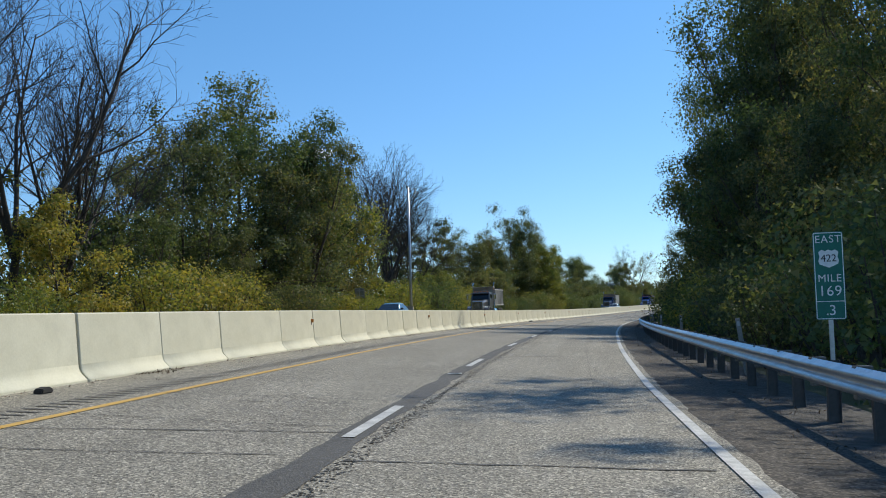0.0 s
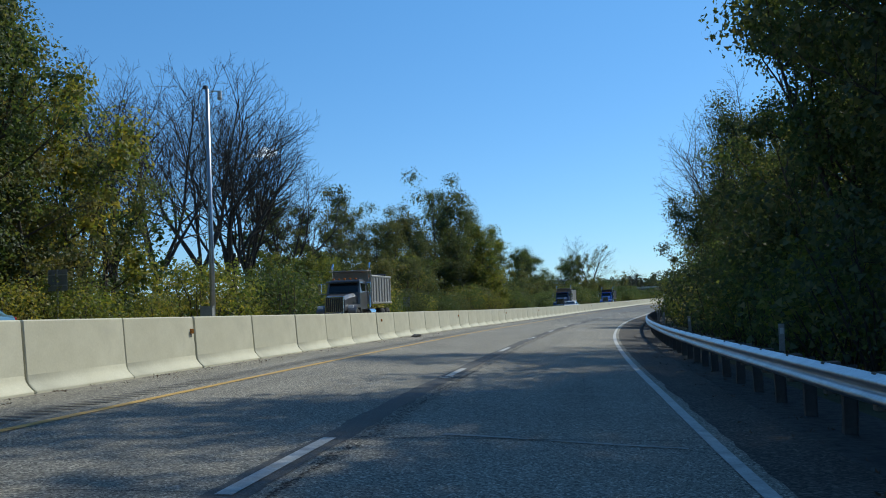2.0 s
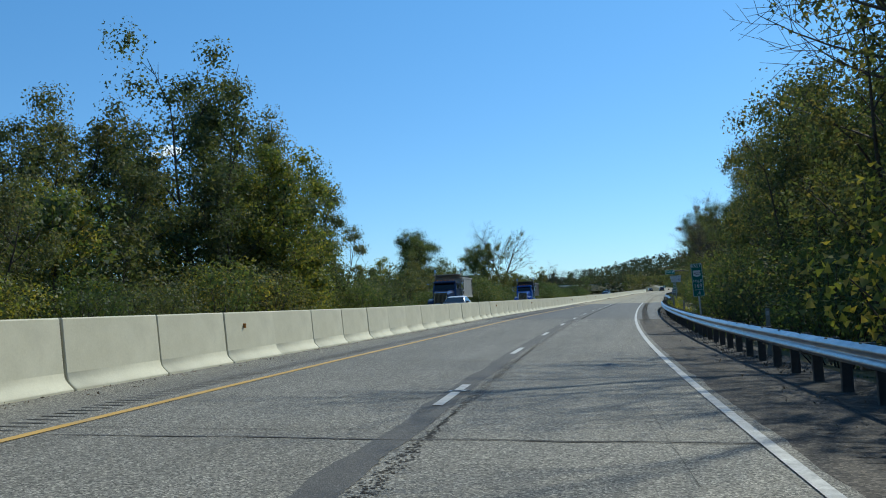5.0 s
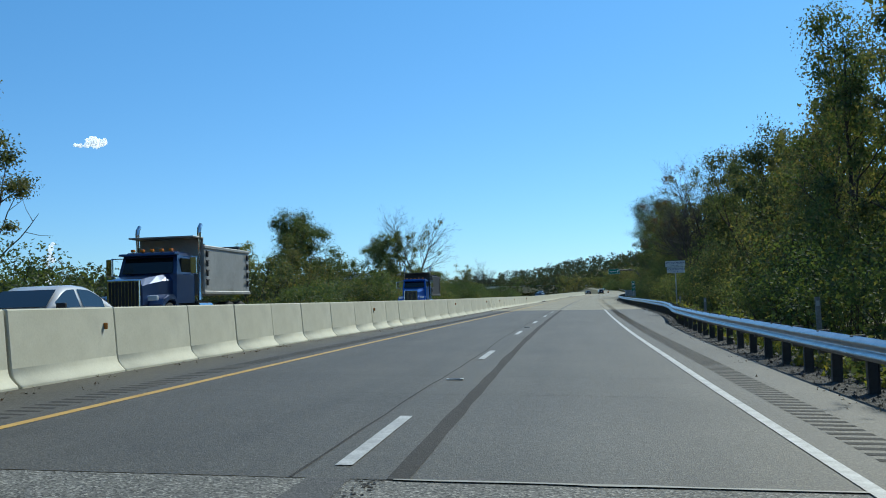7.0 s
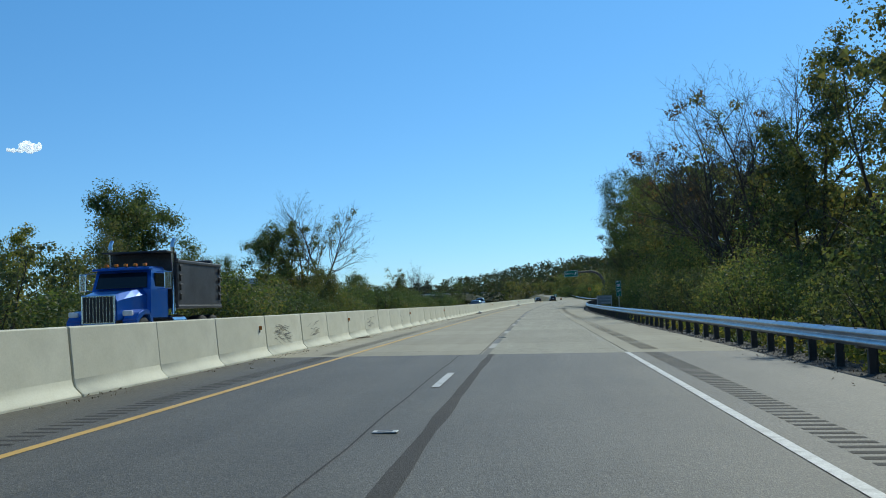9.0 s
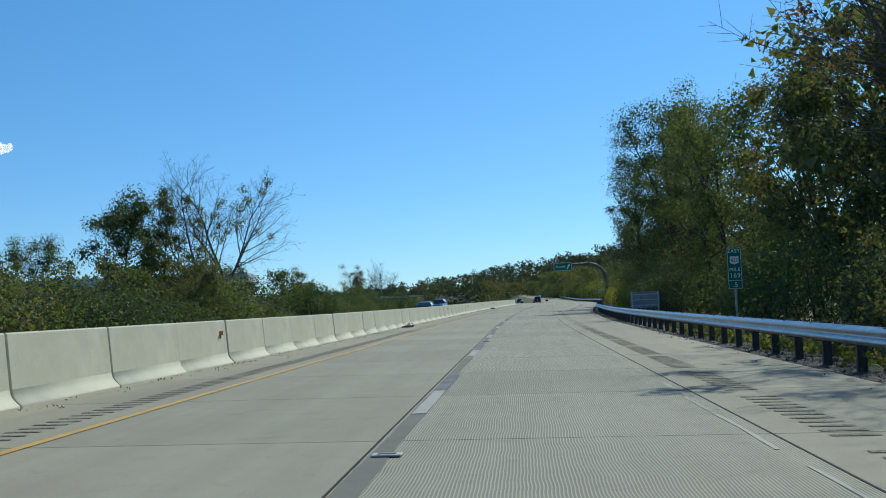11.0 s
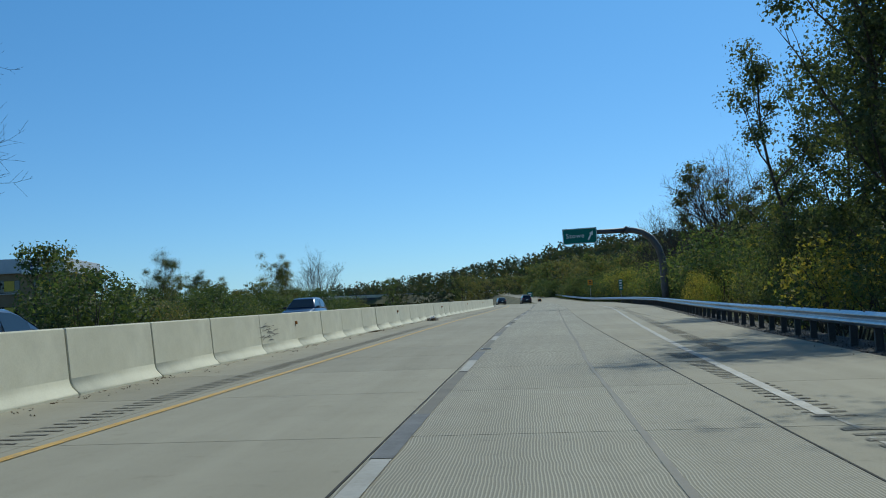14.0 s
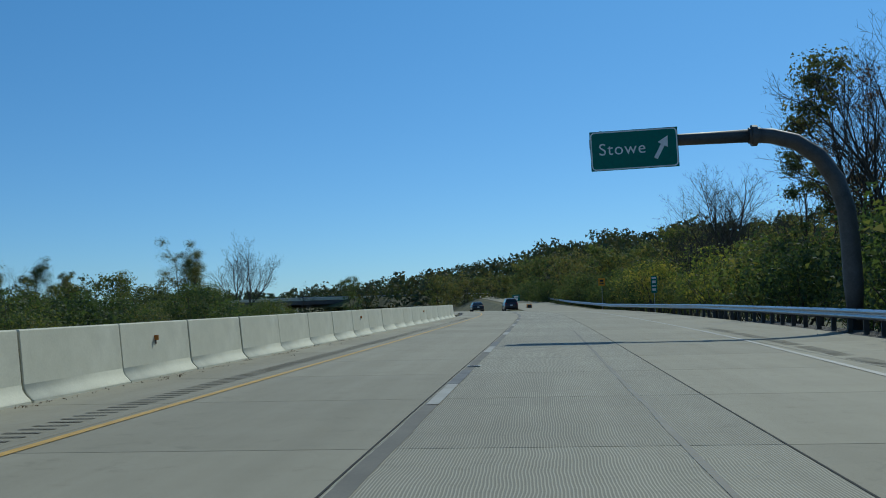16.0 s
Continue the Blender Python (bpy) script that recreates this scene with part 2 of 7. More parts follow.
M["leaf_yellow"] = leaf_material("leaf_yellow", [(0.090, 0.129, 0.034), (0.168, 0.195, 0.042), (0.273, 0.252, 0.050), (0.368, 0.288, 0.063)])
M["leaf_rust"] = leaf_material("leaf_rust", [(0.052, 0.056, 0.027), (0.105, 0.082, 0.038), (0.178, 0.102, 0.050), (0.211, 0.092, 0.059)])
M["leaf_dead"] = leaf_material("leaf_dead", [(0.045, 0.035, 0.024), (0.08, 0.056, 0.036), (0.12, 0.078, 0.05), (0.17, 0.12, 0.085)], 0.15)
M["leaf_far"] = leaf_material("leaf_far", [(0.026, 0.048, 0.024), (0.040, 0.062, 0.030), (0.055, 0.070, 0.032), (0.080, 0.076, 0.036)], 0.3)
M["sign_green"] = plain("sign_green", (0.0, 0.14, 0.10), 0.45)
M["sign_white"] = plain("sign_white", (0.80, 0.80, 0.78), 0.45)
M["sign_back"] = surface("sign_back_aluminium", (0.20, 0.21, 0.22), (0.32, 0.33, 0.34), 2, 20, 0.55, 0.1, 0.003, metal=0.5)
M["sign_black"] = plain("sign_black", (0.015, 0.015, 0.016), 0.5)
M["orange"] = plain("orange_reflector", (0.50, 0.18, 0.025), 0.35)
M["sign_orange"] = plain("sign_orange", (0.75, 0.30, 0.02), 0.5)
M["rubber"] = plain("tyre_rubber", (0.018, 0.018, 0.018), 0.85)
M["chrome"] = plain("chrome", (0.75, 0.76, 0.78), 0.14, 1.0)
M["steel_dark"] = surface("weathering_steel", (0.072, 0.067, 0.063), (0.135, 0.124, 0.116), 1.5, 16, 0.6, 0.2, 0.004, metal=0.4)
M["light_grey"] = plain("light_grey_plastic", (0.52, 0.52, 0.50), 0.6)
M["black_plastic"] = plain("black_plastic", (0.02, 0.02, 0.022), 0.5)
M["red_lamp"] = plain("red_lamp", (0.35, 0.01, 0.01), 0.25)
M["amber_lamp"] = plain("amber_lamp", (0.75, 0.22, 0.02), 0.3)
M["head_lamp"] = plain("head_lamp", (0.75, 0.76, 0.78), 0.12)
M["box_steel"] = surface("box_steel", (0.34, 0.33, 0.30), (0.46, 0.45, 0.42), 1.0, 14, 0.5, 0.08, 0.004, metal=0.35, stains=((0.2, 0.17, 0.13), 1.2, 0.5))
M["dark_box"] = surface("dark_box_steel", (0.03, 0.03, 0.032), (0.075, 0.075, 0.078), 1.0, 14, 0.5, 0.08, 0.004, metal=0.3)


def car_paint(name, col, metal=0.3):
    m, t, n, l, b = nodes_of(name)
    v = coords(t, "Object")
    dust = ramp(t, tex_noise(t, v, 1.5, 5), [(0.45, grey(0)), (0.8, grey(0.25))])
    l.new(mixc(t, dust, col, (0.16, 0.15, 0.13)), b.inputs["Base Color"])
    b.inputs["Roughness"].default_value = 0.28
    b.inputs["Metallic"].default_value = metal
    b.inputs["Coat Weight"].default_value = 0.6
    b.inputs["Coat Roughness"].default_value = 0.08
    return m


def glass_dark(name):
    m, t, n, l, b = nodes_of(name)
    b.inputs["Base Color"].default_value = (0.012, 0.016, 0.018, 1)
    b.inputs["Roughness"].default_value = 0.04
    b.inputs["Specular IOR Level"].default_value = 0.7
    return m


M["glass"] = glass_dark("tinted_glass")

# ---------- road alignment ----------
# centre line is the lane line of the eastbound carriageway; o is metres to its right, s metres along it
HEAD = [(-120, -8.7), (-40, -3.16), (20, 0.99), (70, 4.46), (120, 8.13), (170, 11.36), (220, 13.3), (270, 13.91), (330, 14.44), (390, 15.54), (450, 16.9), (510, 16.0), (560, 10.0), (620, 2.0), (700, -8.0), (1300, -20.0)]
GRADE = [(-120, 0.1), (0, 0.02), (30, -0.1), (60, -0.36), (90, -0.66), (130, -0.97), (165, -1.11), (190, -1.09), (220, -1.01), (260, -0.85), (330, -0.63), (365, -0.45), (400, -0.19), (430, 0.05), (480, 0.45), (560, 1.0), (700, 1.2), (1300, 1.2)]
CROSS = [(-120, 0.05), (100, 0.05), (190, 0.04), (245, 0.02), (330, 0.01), (1300, 0.01)]
SS = np.arange(-120, 1300, 0.5)
_th = np.interp(SS, *zip(*HEAD))
_k = np.hanning(81)
TH = np.radians(np.convolve(np.pad(_th, 40, mode="edge"), _k / _k.sum(), "valid"))
XX, YY = np.cumsum(np.sin(TH)) * 0.5, np.cumsum(np.cos(TH)) * 0.5
_i0 = int(np.argmin(np.abs(SS)))
XX, YY = XX - XX[_i0] - 2.05, YY - YY[_i0]
ZZ = np.convolve(np.pad(np.interp(SS, *zip(*GRADE)), 30, mode="edge"), np.hanning(61) / np.hanning(61).sum(), "valid")
EE = np.interp(SS, *zip(*CROSS))


def heading(s):
    return float(np.interp(s, SS, TH))


def road_z(s, o):
    return float(np.interp(s, SS, ZZ) - np.interp(s, SS, EE) * (min(max(o, -18.0), 9.0) - 1.8))


def flat(s, o):
    th = heading(s)
    x = float(np.interp(s, SS, XX)) + o * math.cos(th)
    y = float(np.interp(s, SS, YY)) - o * math.sin(th)
    if s < -120:
        x, y = x + (s + 120) * math.sin(th), y + (s + 120) * math.cos(th)
    if s > 1299:
        x, y = x + (s - 1299) * math.sin(th), y + (s - 1299) * math.cos(th)
    return x, y


def W(s, o, dz=0.0):
    x, y = flat(s, o)
    return Vector((x, y, road_z(s, o) + dz))


def along(s, o, dz=0.0, turn=0.0):
    """A pose on the road with +y along it."""
    return Matrix.Translation(W(s, o, dz)) @ Matrix.Rotation(-heading(s) + radians(turn), 4, "Z")


def steps(a, b, d):
    n = max(1, round((b - a) / d))
    return [a + (b - a) * i / n for i in range(n + 1)]


RAIL = [(-60, 5.15), (30, 5.1), (110, 5.15), (200, 5.55), (216, 5.75), (228, 6.05), (236, 6.6), (245, 7.0), (270, 7.1), (300, 6.8), (350, 6.75), (385, 7.5), (409, 8.6), (440, 10.2), (463, 11.3), (500, 11.6)]
BARRIER = [(-60, -5.25), (60, -5.3), (110, -5.5), (200, -5.6), (255, -5.3), (300, -5.6), (350, -5.85), (460, -5.95), (520, -5.6)]
EDGE = [(-120, 3.55), (0, 3.5), (22, 3.42), (50, 3.7), (70, 3.68), (100, 3.42), (132, 3.32), (165, 3.5), (191, 3.6), (205, 3.68), (240, 3.7), (262, 3.74), (300, 3.60), (362, 3.55), (380, 3.95), (397, 4.62), (405, 4.98), (430, 6.1), (445, 6.72), (459, 7.18), (470, 7.28), (560, 7.28)]


YELLOW = [(-120, -3.62), (0, -3.65), (25, -3.42), (52, -3.4), (101, -3.58), (192, -3.7), (213, -3.6), (250, -3.32), (262, -3.28), (300, -3.5), (340, -3.66), (400, -3.5), (440, -3.6), (640, -3.6)]


def yellow_o(s):
    return float(np.interp(s, *zip(*YELLOW)))


def rail_o(s):
    return float(np.interp(s, *zip(*RAIL)))


def barrier_o(s):
    return float(np.interp(s, *zip(*BARRIER)))


def edge_o(s):
    return float(np.interp(s, *zip(*EDGE)))


# ---------- mesh helpers ----------
def raw_mesh(name, verts, faces, mats, uvs=None, smooth=False, idx=None):
    me = bpy.data.meshes.new(name)
    me.from_pydata(verts, [], faces)
    for m in (mats if isinstance(mats, (list, tuple)) else [mats]):
        me.materials.append(m)
    if uvs is not None:
        lay = me.uv_layers.new(name="UVMap")
        li = np.empty(len(me.loops), dtype=np.int32)
        me.loops.foreach_get("vertex_index", li)
        lay.data.foreach_set("uv", np.asarray(uvs, dtype=np.float32)[li].ravel())
    if smooth:
        me.polygons.foreach_set("use_smooth", np.ones(len(me.polygons), dtype=bool))
    if idx is not None:
        me.polygons.foreach_set("material_index", np.asarray(idx, dtype=np.int32))
    me.update()
    return me


def ribbon(name, svals, ofuncs, dz, mat, parent=None):
    """A strip of road surface between offset functions, uv in metres."""
    verts, uvs, faces = [], [], []
    n = len(ofuncs)
    for s in svals:
        for f in ofuncs:
            o = f(s) if callable(f) else f
            verts.append(W(s, o, dz))
            uvs.append((o, s))
    for i in range(len(svals) - 1):
        for j in range(n - 1):
            a = i * n + j
            faces.append((a, a + 1, a + n + 1, a + n))
    ob = new(name, raw_mesh(name, verts, faces, mat, uvs))
    if parent:
        ob.parent = parent
    return ob


def part(name, bm, material, parent, label="", smooth=False, m=None):
    me = bpy.data.meshes.new(name)
    bm.to_mesh(me)
    bm.free()
    me.materials.append(material)
    if smooth:
        me.polygons.foreach_set("use_smooth", np.ones(len(me.polygons), dtype=bool))
    ob = new(name, me)
    if parent:
        ob.parent = parent
    if m is not None:
        ob.matrix_basis = m
    if label:
        ob["label"] = label
    return ob


def box(bm, c, size, bevel=0.0, seg=2, taper=None, shear=0.0):
    """A bevelled block; taper scales its top in x and y, shear leans the top along y."""
    r = bmesh.ops.create_cube(bm, size=1.0)
    vs = r["verts"]
    for v in vs:
        top = v.co.z > 0
        v.co = Vector((v.co.x * size[0], v.co.y * size[1], v.co.z * size[2]))
        if taper and top:
            v.co.x *= taper[0]
            v.co.y *= taper[1]
        if top:
            v.co.y += shear
        v.co += Vector(c)
    if bevel:
        es = {e for v in vs for e in v.link_edges}
        bmesh.ops.bevel(bm, geom=list(es), offset=bevel, segments=seg, affect="EDGES", profile=0.6)


def cyl(bm, a, b, r, r2=None, n=12):
    a, b = Vector(a), Vector(b)
    d = b - a
    m = Matrix.Translation((a + b) / 2) @ d.to_track_quat("Z", "Y").to_matrix().to_4x4()
    bmesh.ops.create_cone(bm, cap_ends=True, segments=n, radius1=r, radius2=r if r2 is None else r2, depth=d.length, matrix=m)


def sweep(bm, pts, radii, n=8):
    """A round tube along points."""
    rings = []
    for i, p in enumerate(pts):
        d = (Vector(pts[min(i + 1, len(pts) - 1)]) - Vector(pts[max(i - 1, 0)])).normalized()
        q = d.to_track_quat("Z", "Y")
        rings.append([bm.verts.new(Vector(p) + q @ Vector((radii[i] * math.cos(2 * math.pi * k / n), radii[i] * math.sin(2 * math.pi * k / n), 0))) for k in range(n)])
    for a, b in zip(rings, rings[1:]):
        for k in range(n):
            bm.faces.new((a[k], a[(k + 1) % n], b[(k + 1) % n], b[k]))
    bm.faces.new(list(reversed(rings[0])))
    bm.faces.new(rings[-1])


def prism(bm, outline, x0, x1, bevel=0.0):
    """An outline in (y, z) drawn out from x0 to x1."""
    a = [bm.verts.new((x0, y, z)) for y, z in outline]
    b = [bm.verts.new((x1, y, z)) for y, z in outline]
    n = len(outline)
    fs = [bm.faces.new(a), bm.faces.new(list(reversed(b)))]
    for i in range(n):
        fs.append(bm.faces.new((a[i], b[i], b[(i + 1) % n], a[(i + 1) % n])))
    bmesh.ops.recalc_face_normals(bm, faces=fs)
    if bevel:
        bmesh.ops.bevel(bm, geom=list({e for f in fs for e in f.edges}), offset=bevel, segments=2, affect="EDGES")


def thing(name, m, label, category, group="", kind=""):
    ob = new(name)
    ob.matrix_basis = m
    return tagged(ob, label, category, group, kind)


# ---------- ground ----------
def smooth01(a, b, v):
    t = min(max((v - a) / (b - a), 0.0), 1.0)
    return t * t * (3 - 2 * t)


RIDGE = [(-60, 10), (-20, 12), (0, 22), (6, 26), (12, 41), (16, 50), (20, 54), (26, 68), (32, 84), (42, 88), (60, 70), (90, 40), (140, 10)]


def ridge(x, y):
    dx, dy = x - 60.0, y - 380.0
    r, az = math.hypot(dx, dy), math.degrees(math.atan2(dx, dy))
    h = float(np.interp(az, *zip(*RIDGE)))
    near = float(np.interp(az, (15.2, 18, 22, 28, 36, 46), (0, 12, 16, 18, 14, 0)))
    return max((h - 10) * smooth01(480, 950, r) * (0.9 + 0.12 * noise.noise(Vector((x, y, 0)) * 0.008)), near * smooth01(290, 430, r))


def ground_z(s, o):
    x, y = flat(s, o)
    ro = rail_o(s) + 0.3
    if o > ro:
        d = o - ro
        z = road_z(s, ro) - 0.14 - min(d * 0.16, 1.3)
        z += 0.35 * noise.noise(Vector((x, y, 0)) * 0.12) * min(d / 3, 1)
    elif o < -17.9:
        d = -17.9 - o
        drop = 0.7 + 1.4 * smooth01(215, 300, s)
        z = road_z(s, -17.9) - 0.14 - min(d * 0.18, drop)
        z += 0.3 * noise.noise(Vector((x, y, 0)) * 0.1) * min(d / 3, 1)
    else:
        z = road_z(s, o) - 0.14
    far = smooth01(60, 300, abs(o))
    return z * (1 - far) + (-3.0) * far + ridge(x, y)


def build_ground():
    sv = [-3500, -1800, -900, -450, -250] + steps(-180, 640, 5.0) + steps(660, 1290, 20.0) + [1400, 1600, 1900, 2400, 3200, 4200]
    ov = [-4000, -2400, -1500, -1000, -700, -500, -380, -280, -200, -150, -110, -80, -62, -50, -42, -36, -31, -27, -24, -21.5, -19.5, -18.4, -17.9, -12, -6, 0, 4.9, 5.6, 6.3, 7.0, 7.8, 8.6, 9.6, 11, 12.5, 14, 16, 18.5, 22, 27, 34, 44, 60, 85, 120, 170, 240, 330, 440, 560, 680]
    verts = []
    for s in sv:
        for o in ov:
            x, y = flat(s, o)
            verts.append((x, y, ground_z(min(max(s, -119), 1290), o) if abs(s) < 1400 else -3.0 + ridge(x, y)))
    n = len(ov)
    faces = [(i * n + j, i * n + j + 1, (i + 1) * n + j + 1, (i + 1) * n + j) for i in range(len(sv) - 1) for j in range(n - 1)]
    ob = new("ground", raw_mesh("ground", verts, faces, M["grass"], smooth=True))
    return tagged(ob, "rough grassy verge and low ground beside the highway", "ground", kind="structure")


build_ground()

# ---------- pavement ----------
JOIN_A, JOIN_B = 190.5, 262.3


def drift(s):
    """How far the joints of the concrete stand off the lane line."""
    return float(np.interp(s, (262, 290, 325, 345, 370, 395), (0.26, 0.23, 0.08, -0.06, -0.06, 0.0)))


road = tagged(ribbon("road", steps(-120, JOIN_A, 1.5), [-17.8, -12, -6, -3, 0, 2, lambda s: edge_o(s) + 0.12], 0.0, M["asphalt_old"]), "worn light grey asphalt carriageway with cracks", "road", kind="structure")
tagged(ribbon("shoulder", steps(-120, JOIN_A, 1.5), [lambda s: edge_o(s) + 0.10, lambda s: rail_o(s) - 0.35], -0.012, M["asphalt_shoulder"]), "dark crumbling asphalt road shoulder", "road shoulder", kind="structure")
tagged(ribbon("road_dark", steps(JOIN_A, JOIN_B, 1.5), [-17.8, -12, -6, -3, 0, 2, 3.6, lambda s: rail_o(s) - 0.35], 0.004, M["asphalt_dark"]), "smooth dark grey asphalt carriageway", "road", kind="structure")
tagged(ribbon("road_far_side", steps(JOIN_B, 640, 3.0), [-17.8, -12, -6.2], 0.0, M["concrete_deck"]), "pale concrete opposite carriageway", "road", kind="structure")
tagged(ribbon("gravel_strip", steps(-120, 480, 2.0), [lambda s: rail_o(s) - 0.4, lambda s: rail_o(s) + 0.5, lambda s: rail_o(s) + 1.1], -0.06, M["gravel"]), "dark gravel strip under the guardrail", "gravel", kind="structure")


def line(name, s0, s1, o, w, mat, label, dz=0.008, d=2.0):
    f = o if callable(o) else (lambda s: o)
    return tagged(ribbon(name, steps(s0, s1, d), [lambda s: f(s) - w / 2, lambda s: f(s) + w / 2], dz, mat), label, "road marking", kind="structure")


line("edge_line_yellow", -120, 640, yellow_o, 0.13, M["yellow_paint"], "yellow painted line at the median edge")
line("edge_line_white", -120, JOIN_B, edge_o, 0.13, M["white_paint"], "white painted line at the outer lane edge", 0.012)
line("edge_line_exit", 384, 560, edge_o, 0.15, M["worn_paint"], "white line that swings out along the exit lane", 0.008)
line("edge_line_far", -120, 640, -7.3, 0.13, M["yellow_paint"], "yellow line of the opposite carriageway")

# dashes: start, and the length of the black contrast dash that follows (concrete only)
DASH = [14.4 - 11.6 * 8 + 11.6 * k for k in range(0, 16)] + [107.2 + 11.97 * k for k in range(0, 7)] + [191.0 + 12.38 * k for k in range(0, 6)] + [404.0 + 12.6 * k for k in range(-11, 18)]
DASH = sorted(d for d in DASH)
keep = []
for d in DASH:
    if not keep or d - keep[-1] > 8:
        keep.append(d)
for d in keep:
    line("lane_dash", d, d + 3.05, -0.06 if d < JOIN_B else drift(d) + 0.01, 0.13 if d < JOIN_B else 0.17, M["white_paint"] if d < JOIN_B else M["worn_paint"], "worn white broken lane line", 0.012, 1.0)["group"] = "broken lane line"
    if d > JOIN_B:
        line("contrast_dash", d + 3.1, d + 6.2, drift(d), 0.20, M["black_paint"], "black contrast dash behind a white one", 0.010, 1.0)["group"] = "broken lane line"

# ---------- trees ----------
def polyline(rng, p, d, length, n, bend, lift):
    """A bending shoot: n steps from p along d, pulled upwards by lift."""
    pts = [p.copy()]
    d = d.normalized()
    for _ in range(n):
        d = (d + Vector((rng.gauss(0, bend), rng.gauss(0, bend), rng.gauss(0, bend) + lift))).normalized()
        pts.append(pts[-1] + d * (length / n))
    return pts


def tube(verts, faces, pts, r0, r1, sides):
    base = len(verts)
    n = len(pts)
    for i, p in enumerate(pts):
        d = (pts[min(i + 1, n - 1)] - pts[max(i - 1, 0)]).normalized()
        q = d.to_track_quat("Z", "Y")
        r = r0 + (r1 - r0) * i / (n - 1)
        for k in range(sides):
            a = 2 * math.pi * k / sides
            verts.append(p + q @ Vector((r * math.cos(a), r * math.sin(a), 0)))
    for i in range(n - 1):
        for k in range(sides):
            a, b = base + i * sides + k, base + i * sides + (k + 1) % sides
            faces.append((a, b, b + sides, a + sides))


def at_line(pts, t):
    f = t * (len(pts) - 1)
    i = min(int(f), len(pts) - 2)
    return pts[i].lerp(pts[i + 1], f - i), (pts[i + 1] - pts[i]).normalized()


def leaves_mesh(name, centres, per, spread, size, mat, seed, flat_k=0.75):
    """Small bent leaf blades scattered round the shoots."""
    rg = np.random.default_rng(seed)
    c = np.repeat(np.array([tuple(v) for v in centres], dtype=np.float64), per, axis=0)
    n = len(c)
    off = np.clip(rg.normal(0, 1, (n, 3)), -1.7, 1.7) * (spread * np.repeat(rg.uniform(0.65, 1.3, len(centres)), per)[:, None])
    off[:, 2] *= flat_k
    c = c + off
    u = rg.normal(0, 1, (n, 3))
    u /= np.linalg.norm(u, axis=1)[:, None]
    w = rg.normal(0, 1, (n, 3))
    v = np.cross(u, w)
    v /= np.linalg.norm(v, axis=1)[:, None]
    L = size * rg.uniform(0.6, 1.35, n)[:, None]
    B = L * rg.uniform(0.24, 0.36, n)[:, None]
    q = np.stack([c - u * L * 0.45 - v * B * 0.3, c + v * B - u * L * 0.1, c + u * L * 0.55], 1).reshape(-1, 3)
    me = bpy.data.meshes.new(name)
    me.vertices.add(3 * n)
    me.vertices.foreach_set("co", q.astype(np.float32).ravel())
    me.loops.add(3 * n)
    me.loops.foreach_set("vertex_index", np.arange(3 * n, dtype=np.int32))
    me.polygons.add(n)
    me.polygons.foreach_set("loop_start", np.arange(0, 3 * n, 3, dtype=np.int32))
    me.update(calc_edges=True)
    me.materials.append(mat)
    return me


def clump_leaves(name, clumps, per, size, mat, seed, core=10, droop=0.25):
    """Leaf blades on lumpy, overlapping tufts (centre, radius), facing mostly outwards, with larger ones inside."""
    rg = np.random.default_rng(seed)
    cc = np.array([tuple(c) for c, r in clumps])
    rr = np.array([r for c, r in clumps])
    sets = []
    for count, lo, hi, kind in ((per, 0.55, 1.12, 0), (core, 0.0, 0.62, 1)):
        if not count:
            continue
        c, r = np.repeat(cc, count, 0), np.repeat(rr, count)[:, None]
        n = len(c)
        u = rg.normal(0, 1, (n, 3))
        u[:, 2] += 0.15
        u /= np.linalg.norm(u, axis=1)[:, None]
        lump = 1 + 0.22 * np.sin(u[:, :1] * 5 + c[:, :1] * 3) * np.sin(u[:, 1:2] * 5 + c[:, 1:2] * 3)
        p = c + u * r * lump * (lo + (hi - lo) * np.sqrt(rg.uniform(0, 1, (n, 1)))) * np.array([1, 1, 0.82])
        nrm = u * 0.7 + rg.normal(0, 0.55, (n, 3)) + np.array([0, 0, 0.35])
        ax = np.cross(nrm, rg.normal(0, 1, (n, 3)))
        ax[:, 2] -= droop * np.linalg.norm(ax, axis=1)
        ax /= np.linalg.norm(ax, axis=1)[:, None]
        sd = np.cross(nrm, ax)
        sd /= np.linalg.norm(sd, axis=1)[:, None]
        L = (size * rg.uniform(0.6, 1.4, (n, 1))) if not kind else np.minimum(r * 0.6, 1.7 * size) * rg.uniform(0.7, 1.1, (n, 1))
        B = L * rg.uniform(0.55, 0.80, (n, 1))
        sets.append(np.stack([p - ax * L * 0.45 - sd * B * 0.45, p + sd * B - ax * L * 0.05, p + ax * L * 0.6], 1).reshape(-1, 3))
    q = np.concatenate(sets)
    n = len(q) // 3
    me = bpy.data.meshes.new(name)
    me.vertices.add(3 * n)
    me.vertices.foreach_set("co", q.astype(np.float32).ravel())
    me.loops.add(3 * n)
    me.loops.foreach_set("vertex_index", np.arange(3 * n, dtype=np.int32))
    me.polygons.add(n)
    me.polygons.foreach_set("loop_start", np.arange(0, 3 * n, 3, dtype=np.int32))
    me.update(calc_edges=True)
    me.materials.append(mat)
    return me


